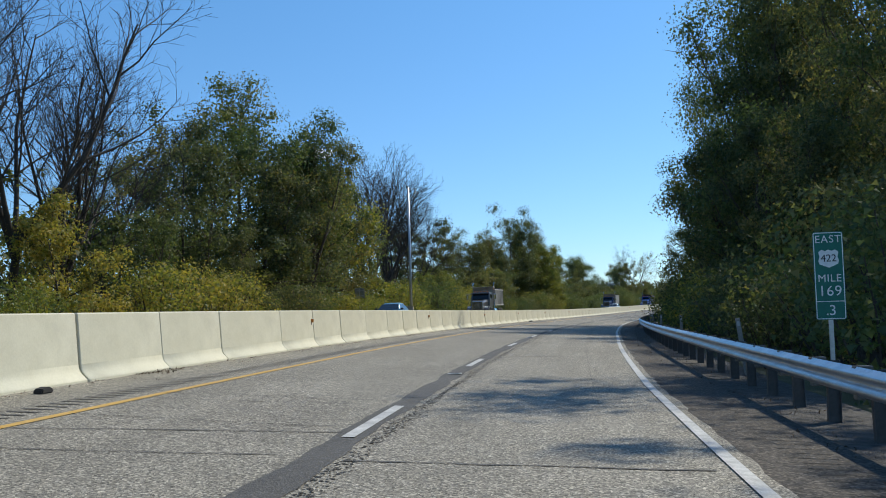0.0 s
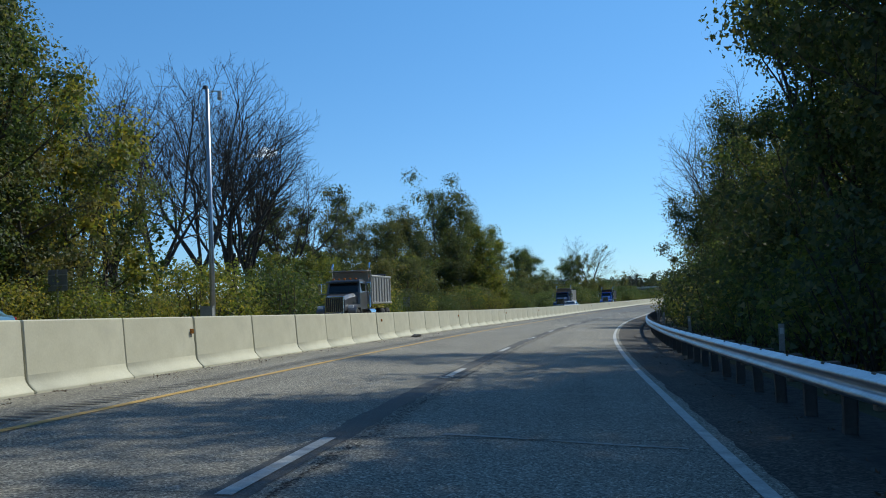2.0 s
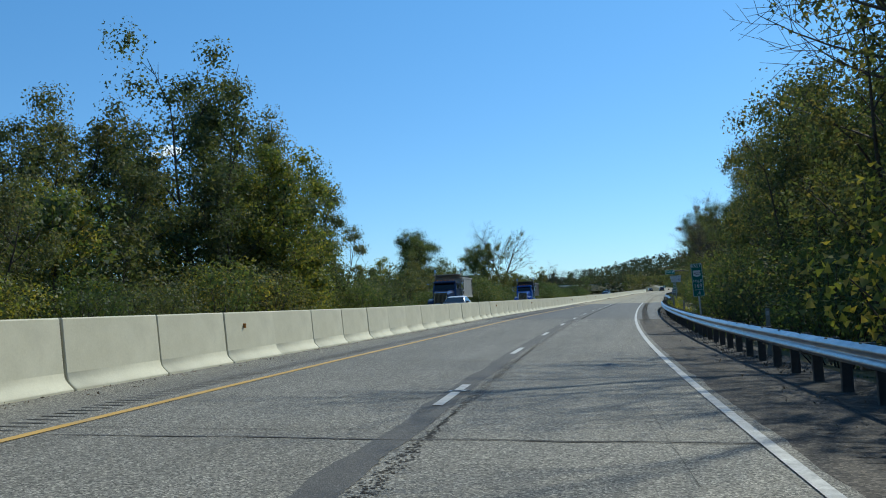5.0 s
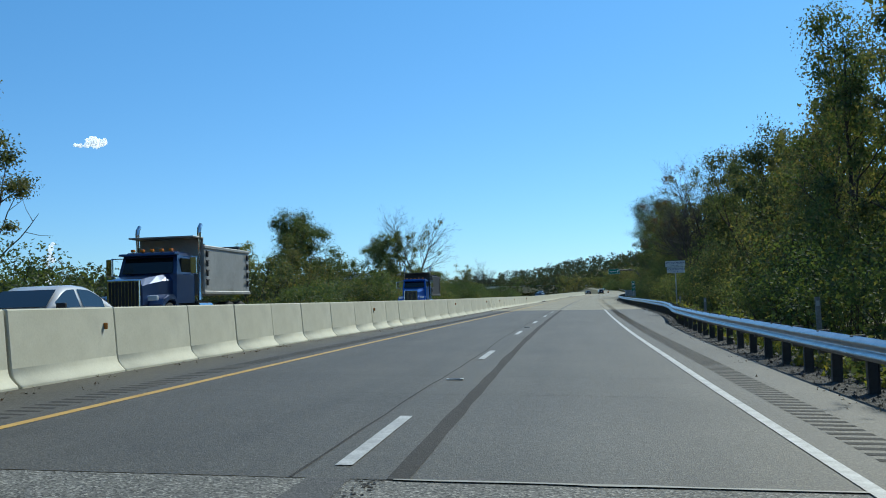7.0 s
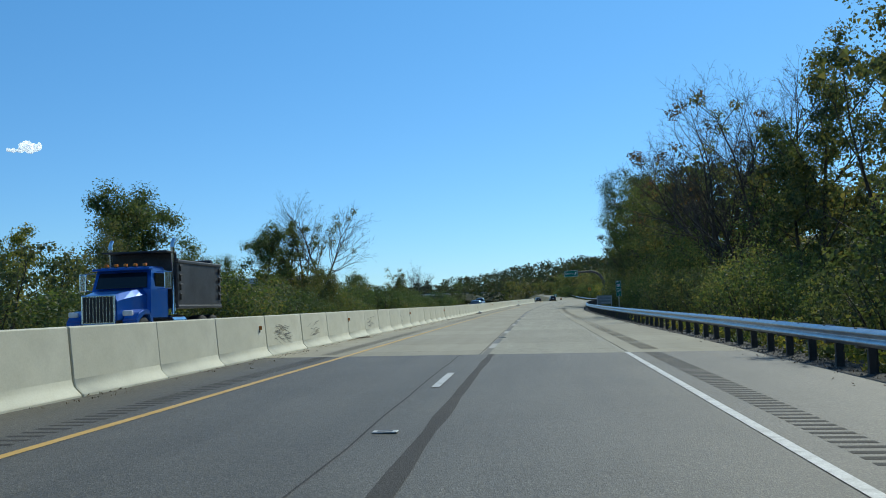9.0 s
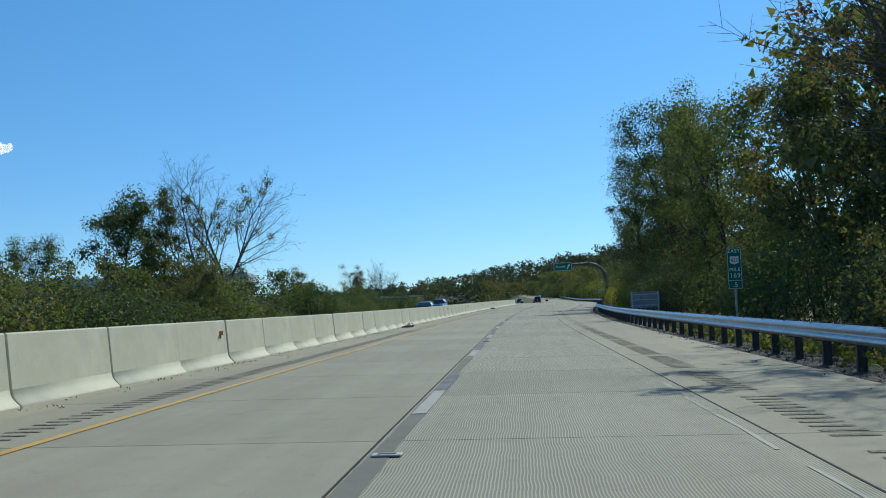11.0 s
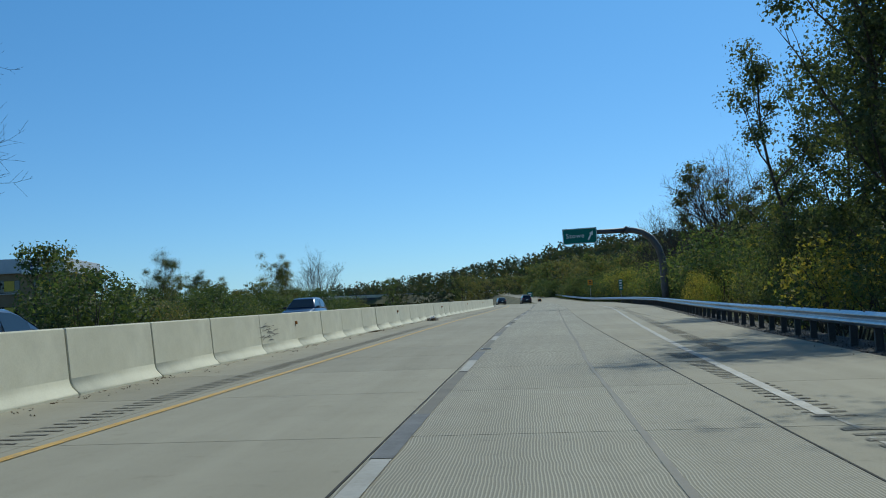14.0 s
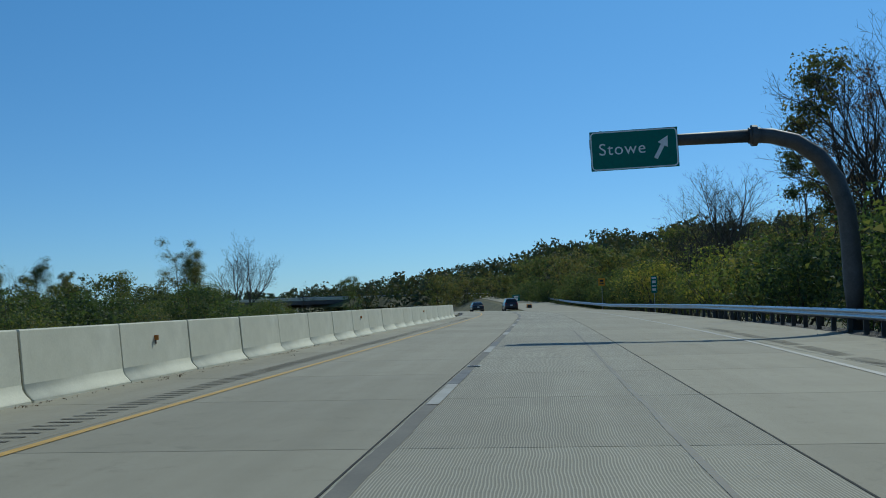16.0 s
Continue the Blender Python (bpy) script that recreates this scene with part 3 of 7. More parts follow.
def tree_meshes(seed, height, spread, crown_base, limbs, leafy, leaf_mat, bark, leaf_size=0.30, per=120, upright=0.0, lump=0.24, sketch=False):
    """Trunk-and-limbs mesh and crown mesh. leafy: share of the limbs that carry leaves; lump: size of the leaf tufts."""
    rng = random.Random(seed)
    verts, faces, clumps = [], [], []
    r0 = height * 0.0115 + 0.04
    forks = 1 if upright > 0.3 or rng.random() < 0.4 else 2
    trunks = []
    for k in range(forks):
        lean = Vector((rng.gauss(0, 0.06 + 0.12 * (forks - 1)), rng.gauss(0, 0.06 + 0.12 * (forks - 1)), 1))
        tp = polyline(rng, Vector((0.15 * k, 0, -0.5)), lean, height * 0.88 + 0.5, 9, 0.06, 0.04)
        tube(verts, faces, tp, r0 * (1 if forks == 1 else 0.8), r0 * 0.12, 6)
        trunks.append(tp)
        clumps.append((tp[-1], spread * lump * rng.uniform(0.7, 1.0)))
    for i in range(limbs):
        tp = trunks[i % forks]
        t = crown_base + (0.97 - crown_base) * (i + rng.random()) / limbs
        p, d0 = at_line(tp, t)
        az = i * 2.4 + rng.uniform(-0.6, 0.6)
        k = (t - crown_base) / (1 - crown_base)
        prof = (0.62 + 0.85 * k) if k < 0.45 else (1.0 - 0.62 * (k - 0.45) / 0.55)
        el = radians(8 + 52 * k + 25 * upright + rng.uniform(-12, 14))
        d = Vector((math.cos(az) * math.cos(el), math.sin(az) * math.cos(el), math.sin(el)))
        L = spread * prof * rng.uniform(0.62, 1.15)
        lp = polyline(rng, p, d, L, 5, 0.13, 0.05 + 0.08 * upright)
        rl = r0 * (1 - 0.8 * t) * 0.5 + 0.012
        tube(verts, faces, lp[::2] + lp[-1:] if sketch else lp, rl, 0.02, 3)
        if rng.random() < leafy:
            for tj in (0.40, 0.72, 1.0) if L > spread * 0.5 else (0.55, 1.0):
                pj, dj = at_line(lp, min(tj, 0.999))
                j = spread * 0.10
                clumps.append((pj + Vector((rng.gauss(0, j), rng.gauss(0, j), rng.gauss(0, j) + 0.2)), spread * lump * rng.uniform(0.62, 1.2)))
        for _ in range(0 if sketch else 2):
            pj, dj = at_line(lp, rng.uniform(0.4, 0.95))
            side = Vector((rng.gauss(0, 1), rng.gauss(0, 1), rng.gauss(0.3, 0.7))).normalized()
            tube(verts, faces, polyline(rng, pj, dj + side, L * 0.38, 2, 0.15, 0.08), 0.03, 0.008, 3)
    trunk = raw_mesh("trunk", [tuple(v) for v in verts], faces, bark, smooth=True)
    return trunk, clump_leaves("crown", clumps, per, leaf_size, leaf_mat, seed, 12 if sketch else 70), height, "crown"


def bare_meshes(seed, height, spread, bark, stems=1, leafy=0.0, leaf_mat=None):
    """Trunk with its main limbs, and the net of fine branches above; leafy: share of branch ends with leaf tufts."""
    rng = random.Random(seed)
    big, bigf, fine_v, fine_f, clumps = [], [], [], [], []

    def grow(p, d, L, r, level):
        n = (4, 7, 4, 2, 1)[level]
        pts = polyline(rng, p, d, L, n, (0.05, 0.10, 0.11, 0.10, 0.1)[level], (0.03, 0.07, 0.10, 0.10, 0.05)[level])
        tube(big if level < 2 else fine_v, bigf if level < 2 else fine_f, pts, r, max(r * (0.6 if level == 0 else 0.22), 0.006), (8, 6, 4, 3, 3)[level])
        if level == 4:
            return
        if level == 2:
            for t in (0.6, 1.0):
                if rng.random() < leafy:
                    clumps.append((at_line(pts, min(t, 0.999))[0], height * rng.uniform(0.022, 0.042)))
        kids = (4, 11, 7, 4)[level]
        for i in range(kids):
            t = rng.uniform(0.72, 1.0) if level == 0 else 0.22 + 0.78 * (i + rng.random()) / kids
            q, dq = at_line(pts, min(t, 0.999))
            w = dq.orthogonal().normalized()
            w = Matrix.Rotation(i * 2.4 + rng.uniform(-0.6, 0.6), 3, dq) @ w
            if level == 0:
                grow(q, dq + w * rng.uniform(0.25, 0.62) * spread, height * rng.uniform(0.48, 0.66), r * rng.uniform(0.5, 0.7), 1)
            else:
                grow(q, dq + w * rng.uniform(0.6, 1.0) * spread, L * (0.62 - 0.36 * t) * rng.uniform(0.75, 1.3), max(r * (0.48 - 0.25 * t), 0.011), level + 1)

    for k in range(stems):
        lean = 0.07 + 0.16 * (stems - 1)
        grow(Vector((0.2 * k, 0.1 * k, -0.4)), Vector((rng.gauss(0, lean), rng.gauss(0, lean), 1)), height * rng.uniform(0.24, 0.36), height * 0.011 + 0.03, 0)
    top = max(v.z for v in fine_v)
    k = height / top
    for v in big + fine_v:
        v *= k
    trunk = raw_mesh("trunk", [tuple(v) for v in big], bigf, bark, smooth=True)
    branches = raw_mesh("branchwork", [tuple(v) for v in fine_v], fine_f, bark)
    crown = clump_leaves("crown", [(c * k, r) for c, r in clumps], 70, 0.17, leaf_mat, seed, 6) if clumps else None
    return trunk, branches, height, "branchwork", crown


def shrub_meshes(seed, height, width, leaf_mat, leaf_size=0.20, tufts=16, per=66):
    rng = random.Random(seed)
    verts, faces, clumps = [], [], []
    for i in range(tufts):
        az, rr = i * 2.4, width * 0.42 * math.sqrt((i + 0.5) / tufts)
        tip = Vector((math.cos(az) * rr, math.sin(az) * rr, height * (0.86 - 0.5 * (rr / (width * 0.5)) ** 2) * rng.uniform(0.7, 1.1)))
        root = Vector((tip.x * 0.25, tip.y * 0.25, -0.3))
        pts = polyline(rng, root, tip - root, (tip - root).length, 3, 0.1, 0.02)
        tube(verts, faces, pts, 0.04, 0.012, 3)
        clumps.append((tip, height * rng.uniform(0.15, 0.25)))
        if i % 2:
            clumps.append((tip * 0.6 + Vector((rng.gauss(0, 0.3), rng.gauss(0, 0.3), 0)) * width * 0.2, height * rng.uniform(0.16, 0.24)))
    trunk = raw_mesh("stems", [tuple(v) for v in verts], faces, M["bark"], smooth=True)
    return trunk, clump_leaves("foliage", clumps, per, leaf_size, leaf_mat, seed, 14), height, "foliage"


G, O, Y, R = M["leaf_green"], M["leaf_olive"], M["leaf_yellow"], M["leaf_rust"]
BK, BG = M["bark"], M["bark_grey"]
KIND = {
    "broad": [tree_meshes(11, 16, 6.4, 0.06, 21, 1.0, O, BK, 0.155, 175), tree_meshes(12, 16, 6.2, 0.05, 20, 1.0, G, BK, 0.155, 175), tree_meshes(13, 16, 6.0, 0.08, 20, 0.96, O, BK, 0.155, 175)],
    "tall": [tree_meshes(21, 20, 6.2, 0.06, 25, 1.0, G, BK, 0.155, 175, 0.2), tree_meshes(22, 20, 6.4, 0.08, 24, 0.96, O, BK, 0.155, 175, 0.25), tree_meshes(23, 20, 6.0, 0.06, 25, 0.94, O, BK, 0.155, 165, 0.2, 0.21)],
    "grand": [tree_meshes(24, 26, 7.6, 0.05, 28, 1.0, G, BK, 0.16, 220, 0.2, 0.22), tree_meshes(25, 26, 7.4, 0.06, 28, 0.97, O, BK, 0.16, 220, 0.25, 0.22)],
    "yellow": [tree_meshes(31, 11, 4.8, 0.06, 17, 1.0, Y, BK, 0.17, 150), tree_meshes(32, 11, 4.6, 0.08, 16, 0.96, Y, BG, 0.17, 150)],
    "thin": [tree_meshes(41, 15, 5.0, 0.16, 19, 0.8, O, BK, 0.15, 165, 0.3, 0.19), tree_meshes(42, 15, 5.2, 0.18, 19, 0.72, O, BK, 0.15, 150, 0.2, 0.18)],
    "bare": [bare_meshes(51, 20, 1.0, BG), bare_meshes(52, 20, 1.1, BK, 2), bare_meshes(53, 20, 1.1, BG)],
    "half": [bare_meshes(61, 20, 1.2, BK, 1, 0.20, O), bare_meshes(62, 20, 1.25, BK, 2, 0.16, R)],
    "layered": [tree_meshes(71, 16, 5.6, 0.22, 20, 1.0, G, BK, 0.18, 180, 0.0, 0.25)],
    "low": [tree_meshes(15, 13, 5.6, 0.05, 13, 1.0, O, BK, 0.33, 34, sketch=True), tree_meshes(16, 13, 5.4, 0.05, 13, 1.0, G, BK, 0.33, 34, sketch=True)],
    "shrub": [shrub_meshes(81, 4.0, 5.0, G, 0.105, per=125), shrub_meshes(82, 4.0, 4.6, O, 0.105, per=125), shrub_meshes(83, 4.0, 5.2, G, 0.105, per=125)],
    "tall_shrub": [shrub_meshes(86, 6.5, 6.0, G, 0.115, 24, 150), shrub_meshes(87, 6.5, 5.6, O, 0.115, 24, 150)],
    "shrub_yellow": [shrub_meshes(91, 4.0, 5.0, Y, 0.11, per=105), shrub_meshes(92, 4.0, 4.6, Y, 0.11, per=105)],
    "far_shrub": [shrub_meshes(84, 4.0, 5.4, G, 0.125, 15, 160), shrub_meshes(85, 4.0, 5.2, G, 0.125, 15, 160)],
}
WORDS = {
    "broad": ("tree", "broad deciduous tree with dense olive-green early autumn leaves", "tree"),
    "tall": ("tree", "tall dark-leaved tree in the dense roadside wood", "tree"),
    "grand": ("tree", "very tall dense-leaved tree at the edge of the roadside wood", "tree"),
    "yellow": ("tree", "small tree with yellowing autumn leaves", "tree"),
    "thin": ("tree", "thin-crowned tree with sparse turning leaves", "tree"),
    "bare": ("bare_tree", "tall bare tree with fine leafless grey branches", "tree"),
    "half": ("half_bare_tree", "nearly leafless spreading tree standing above low bushes", "tree"),
    "layered": ("tree", "green tree with layered leafy boughs above low bushes", "tree"),
    "low": ("tree", "leafy tree in the depth of the roadside wood", "tree"),
    "shrub": ("shrub", "dense green roadside shrub", "shrub"),
    "tall_shrub": ("shrub", "tall dense green shrub under the roadside trees", "shrub"),
    "shrub_yellow": ("shrub", "yellow-green autumn shrub beside the highway", "shrub"),
    "far_shrub": ("shrub", "dense green shrub on the low ground beyond the road", "shrub"),
}
trng = random.Random(5)


def beside(x, y):
    """Distance and offset of a place given in x and y."""
    i = int(np.argmin((XX - x) ** 2 + (YY - y) ** 2))
    th = heading(float(SS[i]))
    return float(SS[i]), (x - XX[i]) * math.cos(th) - (y - YY[i]) * math.sin(th)


def join_row(name, row, label, cat):
    """One object out of many trees that stand too deep in the wood to be told apart."""
    verts, faces, mats, slots, base = [], [], [], [], 0
    for me, m in row:
        co = np.empty(len(me.vertices) * 3)
        me.vertices.foreach_get("co", co)
        mm = np.array(m)
        verts.append(co.reshape(-1, 3) @ mm[:3, :3].T + mm[:3, 3])
        mat = me.materials[0]
        if mat not in mats:
            mats.append(mat)
        for q in me.polygons:
            faces.append([base + i for i in q.vertices])
            slots.append(mats.index(mat))
        base += len(me.vertices)
    joined = bpy.data.meshes.new(name)
    joined.from_pydata(np.concatenate(verts).tolist(), [], faces)
    for mat in mats:
        joined.materials.append(mat)
    joined.polygons.foreach_set("material_index", slots)
    return tagged(new(name, joined), label, cat, kind="stuff")


def plant(kind, s, o, h, widen=1.0, which=None, z=None, row=None):
    forms = KIND[kind][trng.randrange(len(KIND[kind])) if which is None else which % len(KIND[kind])]
    trunk, base = forms[0], forms[2]
    name, label, cat = WORDS[kind]
    x, y = flat(s, o)
    k = h / base
    z = ground_z(s, o) if z is None else z
    m = Matrix.Translation((x, y, z - 0.05)) @ Matrix.Rotation(trng.uniform(0, 6.28), 4, "Z") @ Matrix.Diagonal((k * widen, k * widen, k, 1))
    if row is not None:
        row += [(me, m) for me in (trunk, forms[1], forms[4] if len(forms) > 4 else None) if me]
        return None
    t = new(name, trunk)
    t.matrix_basis = m
    tagged(t, label, cat, "roadside trees" if cat == "tree" else "roadside growth")
    for nm, me in ((forms[3], forms[1]), ("crown", forms[4] if len(forms) > 4 else None)):
        if me:
            c = new(nm, me)
            c.parent = t
    return t


# far side, from the start: leafless trees behind, a leafy mass, then tall bare trees and a big broad tree
for s, o, h, k in [(51, -27, 23, "bare"), (56, -27, 19, "bare"), (62, -28, 16, "half"), (47, -28, 24, "bare"), (42, -27, 22, "bare"),
                   (66, -31, 9, "broad"), (70, -32, 13, "broad"), (83, -26, 14.5, "broad"), (90, -25, 18.5, "tall"), (98, -29, 20, "tall"), (108, -26, 12, "broad"), (188, -33, 15, "broad"), (165, -31, 12, "broad"), (201, -33, 17, "broad"), (75, -28, 15.5, "broad"), (81, -31, 16.5, "broad"), (92, -30, 24.5, "tall"), (86, -32, 21, "tall"), (94, -26, 20.5, "tall"), (98, -24, 13, "broad"), (104, -26, 14, "yellow"), (84, -25, 14, "broad"), (88, -29, 19, "broad"), (96, -28, 17.5, "broad"), (102, -29.5, 13, "broad"),
                   (122, -33, 21.5, "bare"), (128, -34, 24, "bare"), (136, -33, 26.5, "bare"), (142, -33, 26, "bare"), (148, -35, 24.5, "bare"), (115, -32, 18, "bare"), (155, -34, 19, "half"),
                   (160, -36, 15, "thin"), (168, -35, 15, "thin"), (175, -38, 18.5, "thin"), (184, -36, 15, "broad"), (193, -39, 18, "thin"), (198, -32, 13, "yellow"), (190, -29, 12, "broad"),
                   (203, -28, 21, "broad"), (206, -28.5, 20.5, "tall"), (211, -28, 16.5, "tall"), (219, -26, 13.5, "thin"), (225, -25, 10, "thin"), (202, -24, 11, "yellow"),
                   (180, -27, 9, "yellow"), (170, -25, 8.5, "broad"), (160, -25, 8, "broad"), (150, -26, 7.5, "yellow"), (140, -25, 7, "yellow"), (128, -24, 6, "yellow"), (60, -24, 8, "broad"), (50, -23, 7, "yellow"), (75, -23, 8, "broad")]:
    plant(k, s, o, h)
for s in np.arange(32, 232, 4.0):
    kind = trng.choice(["shrub", "shrub_yellow", "shrub_yellow"]) if s < 75 or 100 < s < 150 else trng.choice(["shrub", "shrub", "shrub_yellow"])
    plant(kind, s, -22 + trng.uniform(-1.6, 1.2), trng.uniform(2.4, 5.6), 1.1)
for s in np.arange(34, 232, 6.0):
    if not 112 < s < 150:
        plant("low", s, -27 + trng.uniform(-2, 2), trng.uniform(7, 10), 1.1)
    plant("low", s + 3, -40 + trng.uniform(-3, 3), trng.uniform(9, 12) if s > 150 or s < 110 else 7.0, 1.1)
# beyond the end of the wood: low growth on lower ground with single trees over it
for s, o, h, k, w in [(291, -47, 10.5, "thin", 0), (322, -52, 11.5, "thin", 0), (330, -54, 11.5, "thin", 1), (337, -52, 12, "yellow", 0), (352, -52, 14, "broad", 0), (358, -51, 19.8, "layered", 0), (365, -51, 20.6, "layered", 0), (368, -50, 15, "broad", 2), (378, -50, 13, "broad", 1), (392, -50, 12.5, "broad", 1), (404, -47, 18, "layered", 0), (398, -34, 9.5, "broad", 0), (405, -37, 10, "broad", 2), (411, -40, 9.5, "thin", 0), (434, -45, 28, "half", 0), (430, -46, 25, "half", 0), (410, -45, 19, "thin", 0), (445, -47, 11, "broad", 1),
                      (532, -60, 13, "broad", 2), (543, -60, 9, "thin", 1), (556, -60, 11, "tall", 1), (575, -61, 10, "thin", 0), (640, -62, 12, "broad", 0)]:
    plant(k, s, o, h, 1.0, w % len(KIND[k]))
def in_clearing(s, o):
    """The low growth in front of the building, over which its upper storey shows."""
    x, y = flat(s, o)
    along_, off = ((x - 64) * -55 + (y - 366) * 156) / 165.4, abs((x - 64) * 156 + (y - 366) * 55) / 165.4
    return 60 < along_ < 165 and off < 11


for s in np.arange(258, 640, 5.0):
    o = -36 + trng.uniform(-4, 4)
    plant(trng.choice(["far_shrub", "far_shrub", "shrub"]), s, o, 3.0 if in_clearing(s, o) else (trng.uniform(3.8, 8.2) if s > 305 else trng.uniform(2.4, 4.0)) * (0.82 if s > 468 else 1.0), 1.15)
    if s > 300 and not in_clearing(s + 2, -46):
        plant("low", s + 2, -46 + trng.uniform(-3, 3), trng.uniform(8.5, 11.5) if s < 468 else trng.uniform(6.2, 8.4), 0.95)
for s, o, h in ((430, 10.9, 2.2), (438, 11.7, 2.8), (446, 12.4, 3.4)):
    plant("shrub_yellow", s, o, h, 0.55)
# trees beyond the bend
for x, y, h, k, w in [(69.6, 601.6, 15.5, "broad", 0), (70.5, 603, 13.0, "tall", 1), (76.7, 623.4, 20.5, "bare", 0), (78.5, 626, 18.5, "bare", 2), (56.2, 560.7, 9, "tall", 1), (46.5, 540, 11, "bare", 1), (49.8, 547.4, 10, "half", 0), (92, 655, 9.5, "bare", 0), (108, 700, 11, "broad", 1),
                      (127.8, 513, 16.5, "bare", 1), (130.5, 523, 16, "bare", 0), (136, 540, 15, "bare", 2), (142.5, 557.6, 15, "half", 0), (126, 500, 13, "bare", 2)]:
    s, o = beside(x, y)
    plant(k, s, o, h, 1.0, w)
# near side: a wall of tall trees close behind the guardrail
for s, o, h, k in [(25, 18, 20, "broad"), (31, 17.5, 22, "tall"), (37, 17, 23.5, "grand"), (44, 17, 23.5, "grand"), (52, 17, 24, "grand"), (60, 17.5, 25, "grand"), (67, 16, 27, "grand"), (74, 15.5, 28, "grand"), (80, 16, 29, "grand"), (86, 15.5, 29, "grand"), (92, 16, 29, "grand"), (98, 16, 27, "grand"), (83, 20, 27, "broad"), (91, 20, 27, "broad"), (75, 20, 26, "broad"),
                   (42, 13, 9.5, "broad"), (48, 13, 11, "broad"), (54, 12.5, 12, "broad"), (60, 12.5, 13, "thin"), (66, 12.0, 15, "broad"), (72, 11.5, 14, "broad"), (79, 11.8, 15, "broad"), (85, 11.5, 14.5, "broad"), (91, 11.3, 15, "broad"),
                   (97, 11.4, 11.5, "broad"), (104, 11.8, 10.5, "broad"), (111, 11.8, 12, "broad"), (108, 18, 17, "tall"), (116, 17, 22, "tall"), (124, 16, 20, "tall"), (133, 15, 19, "tall"), (118, 12.0, 11, "broad"), (127, 11.5, 11, "thin"), (135, 12, 12, "broad"), (142, 12.5, 16, "tall"), (140, 15, 20, "bare"), (148, 14.5, 23.5, "bare"), (150, 12.5, 14, "tall"), (157, 13.0, 13, "broad"), (158, 13.5, 24, "bare"), (167, 15, 20, "bare"), (165, 12.5, 13, "broad"),
                   (173, 13.0, 12.5, "tall"), (181, 13.5, 14, "tall"), (170, 11.8, 9.5, "broad"), (176, 12, 10, "broad"), (180, 11.5, 10, "broad"), (187, 11.5, 13.5, "broad"), (189, 14, 16, "tall"), (197, 15, 14, "broad"), (206, 16, 15.5, "tall"), (215, 16.5, 16.5, "tall"), (224, 17, 16.5, "tall"), (233, 16, 16.5, "tall"), (242, 15.5, 15.7, "tall"), (251, 16.5, 16.3, "tall"), (260, 17, 14.5, "broad"), (269, 17, 16, "tall"), (279, 20, 17, "thin"), (289, 20, 18.5, "tall"),
                   (300, 18.5, 17, "thin"), (309, 17, 20, "half"), (313, 17.5, 20, "bare"), (318, 16.5, 21, "half"), (324, 16, 18, "half"), (304, 19, 14, "tall"), (330, 17, 14, "thin"), (340, 18, 15, "broad"), (350, 18, 16, "thin"), (362, 17, 17, "broad"), (374, 18, 20, "grand"), (385, 17.5, 22.5, "grand"), (396, 17, 24, "grand"), (404, 16, 23, "grand"), (411, 15.5, 20.5, "grand"), (411, 20.5, 20, "broad"), (425, 19, 16, "tall"), (428, 17.5, 17, "tall"), (433, 19, 12, "broad"),
                   (446, 20, 9, "yellow"), (458, 22, 8, "broad"), (470, 22, 9, "thin"), (482, 22, 12, "broad"), (490, 21.8, 18, "thin"), (494, 22, 18.5, "half"), (499, 20.5, 13, "thin"), (489, 22, 19, "bare")]:
    plant(k, s, o, h, 0.84 if h > 19 and s < 110 else 0.95 if s < 200 else 0.86 if s < 300 else 1.0)
for s in np.arange(24, 440, 5.6):
    ro = rail_o(s)
    if 338 < s < 357:
        continue
    plant(trng.choice(["shrub", "shrub", "shrub", "shrub" if 200 < s < 340 else "shrub_yellow"]), s, ro + trng.uniform(2.8, 4.2) + (1.0 if s > 200 else 0), trng.uniform(3.0, 5.0) if s < 190 else trng.uniform(2.6, 4.4))
    if int(s) % 2:
        plant("tall_shrub", s + 2.5, ro + trng.uniform(5, 7), trng.uniform(5, 8), 0.9)
deep = []
# rows added behind the front trees to fill gaps and block sunlight
for s in np.arange(30, 135, 6.5):
    plant("low", s, 25 + trng.uniform(-2, 2), trng.uniform(16, 20), row=deep)
    plant("low", s + 3, 33 + trng.uniform(-3, 3), trng.uniform(16, 20), row=deep)
for s in list(np.arange(42, 200, 13.0)) + list(np.arange(200, 345, 6.0)) + list(np.arange(345, 440, 13.0)):
    plant("low", s + 1, rail_o(s) + trng.uniform(13, 18), trng.uniform(13, 17) if not 285 < s < 330 else trng.uniform(10, 13), row=deep)
for s in np.arange(445, 640, 6.0):
    plant(trng.choice(["far_shrub", "tall_shrub", "far_shrub", "shrub_yellow"]), s, rail_o(s) + 5.5 + trng.uniform(-1, 2), trng.uniform(3.5, 7.5))
    plant("low", s, rail_o(s) + 22 + trng.uniform(-4, 8), trng.uniform(9, 13), row=deep)
for s in np.arange(560, 720, 7.0):
    plant("low", s, 22 + trng.uniform(-2, 3), trng.uniform(10, 14), 1.0, row=deep)
join_row("deep_woods", deep, "dark leafy trees deep in the roadside wood", "woods")
for s, o, h, k, w in ((207, -25.5, 15, "tall", 0), (216, -25, 15, "broad", 1), (204, -23, 13, "yellow", 0), (198, -24, 12, "broad", 2), (212, -30, 19, "tall", 1), (222, -27, 12, "broad", 0)):
    plant(k, s, o, h, 1.0, w)
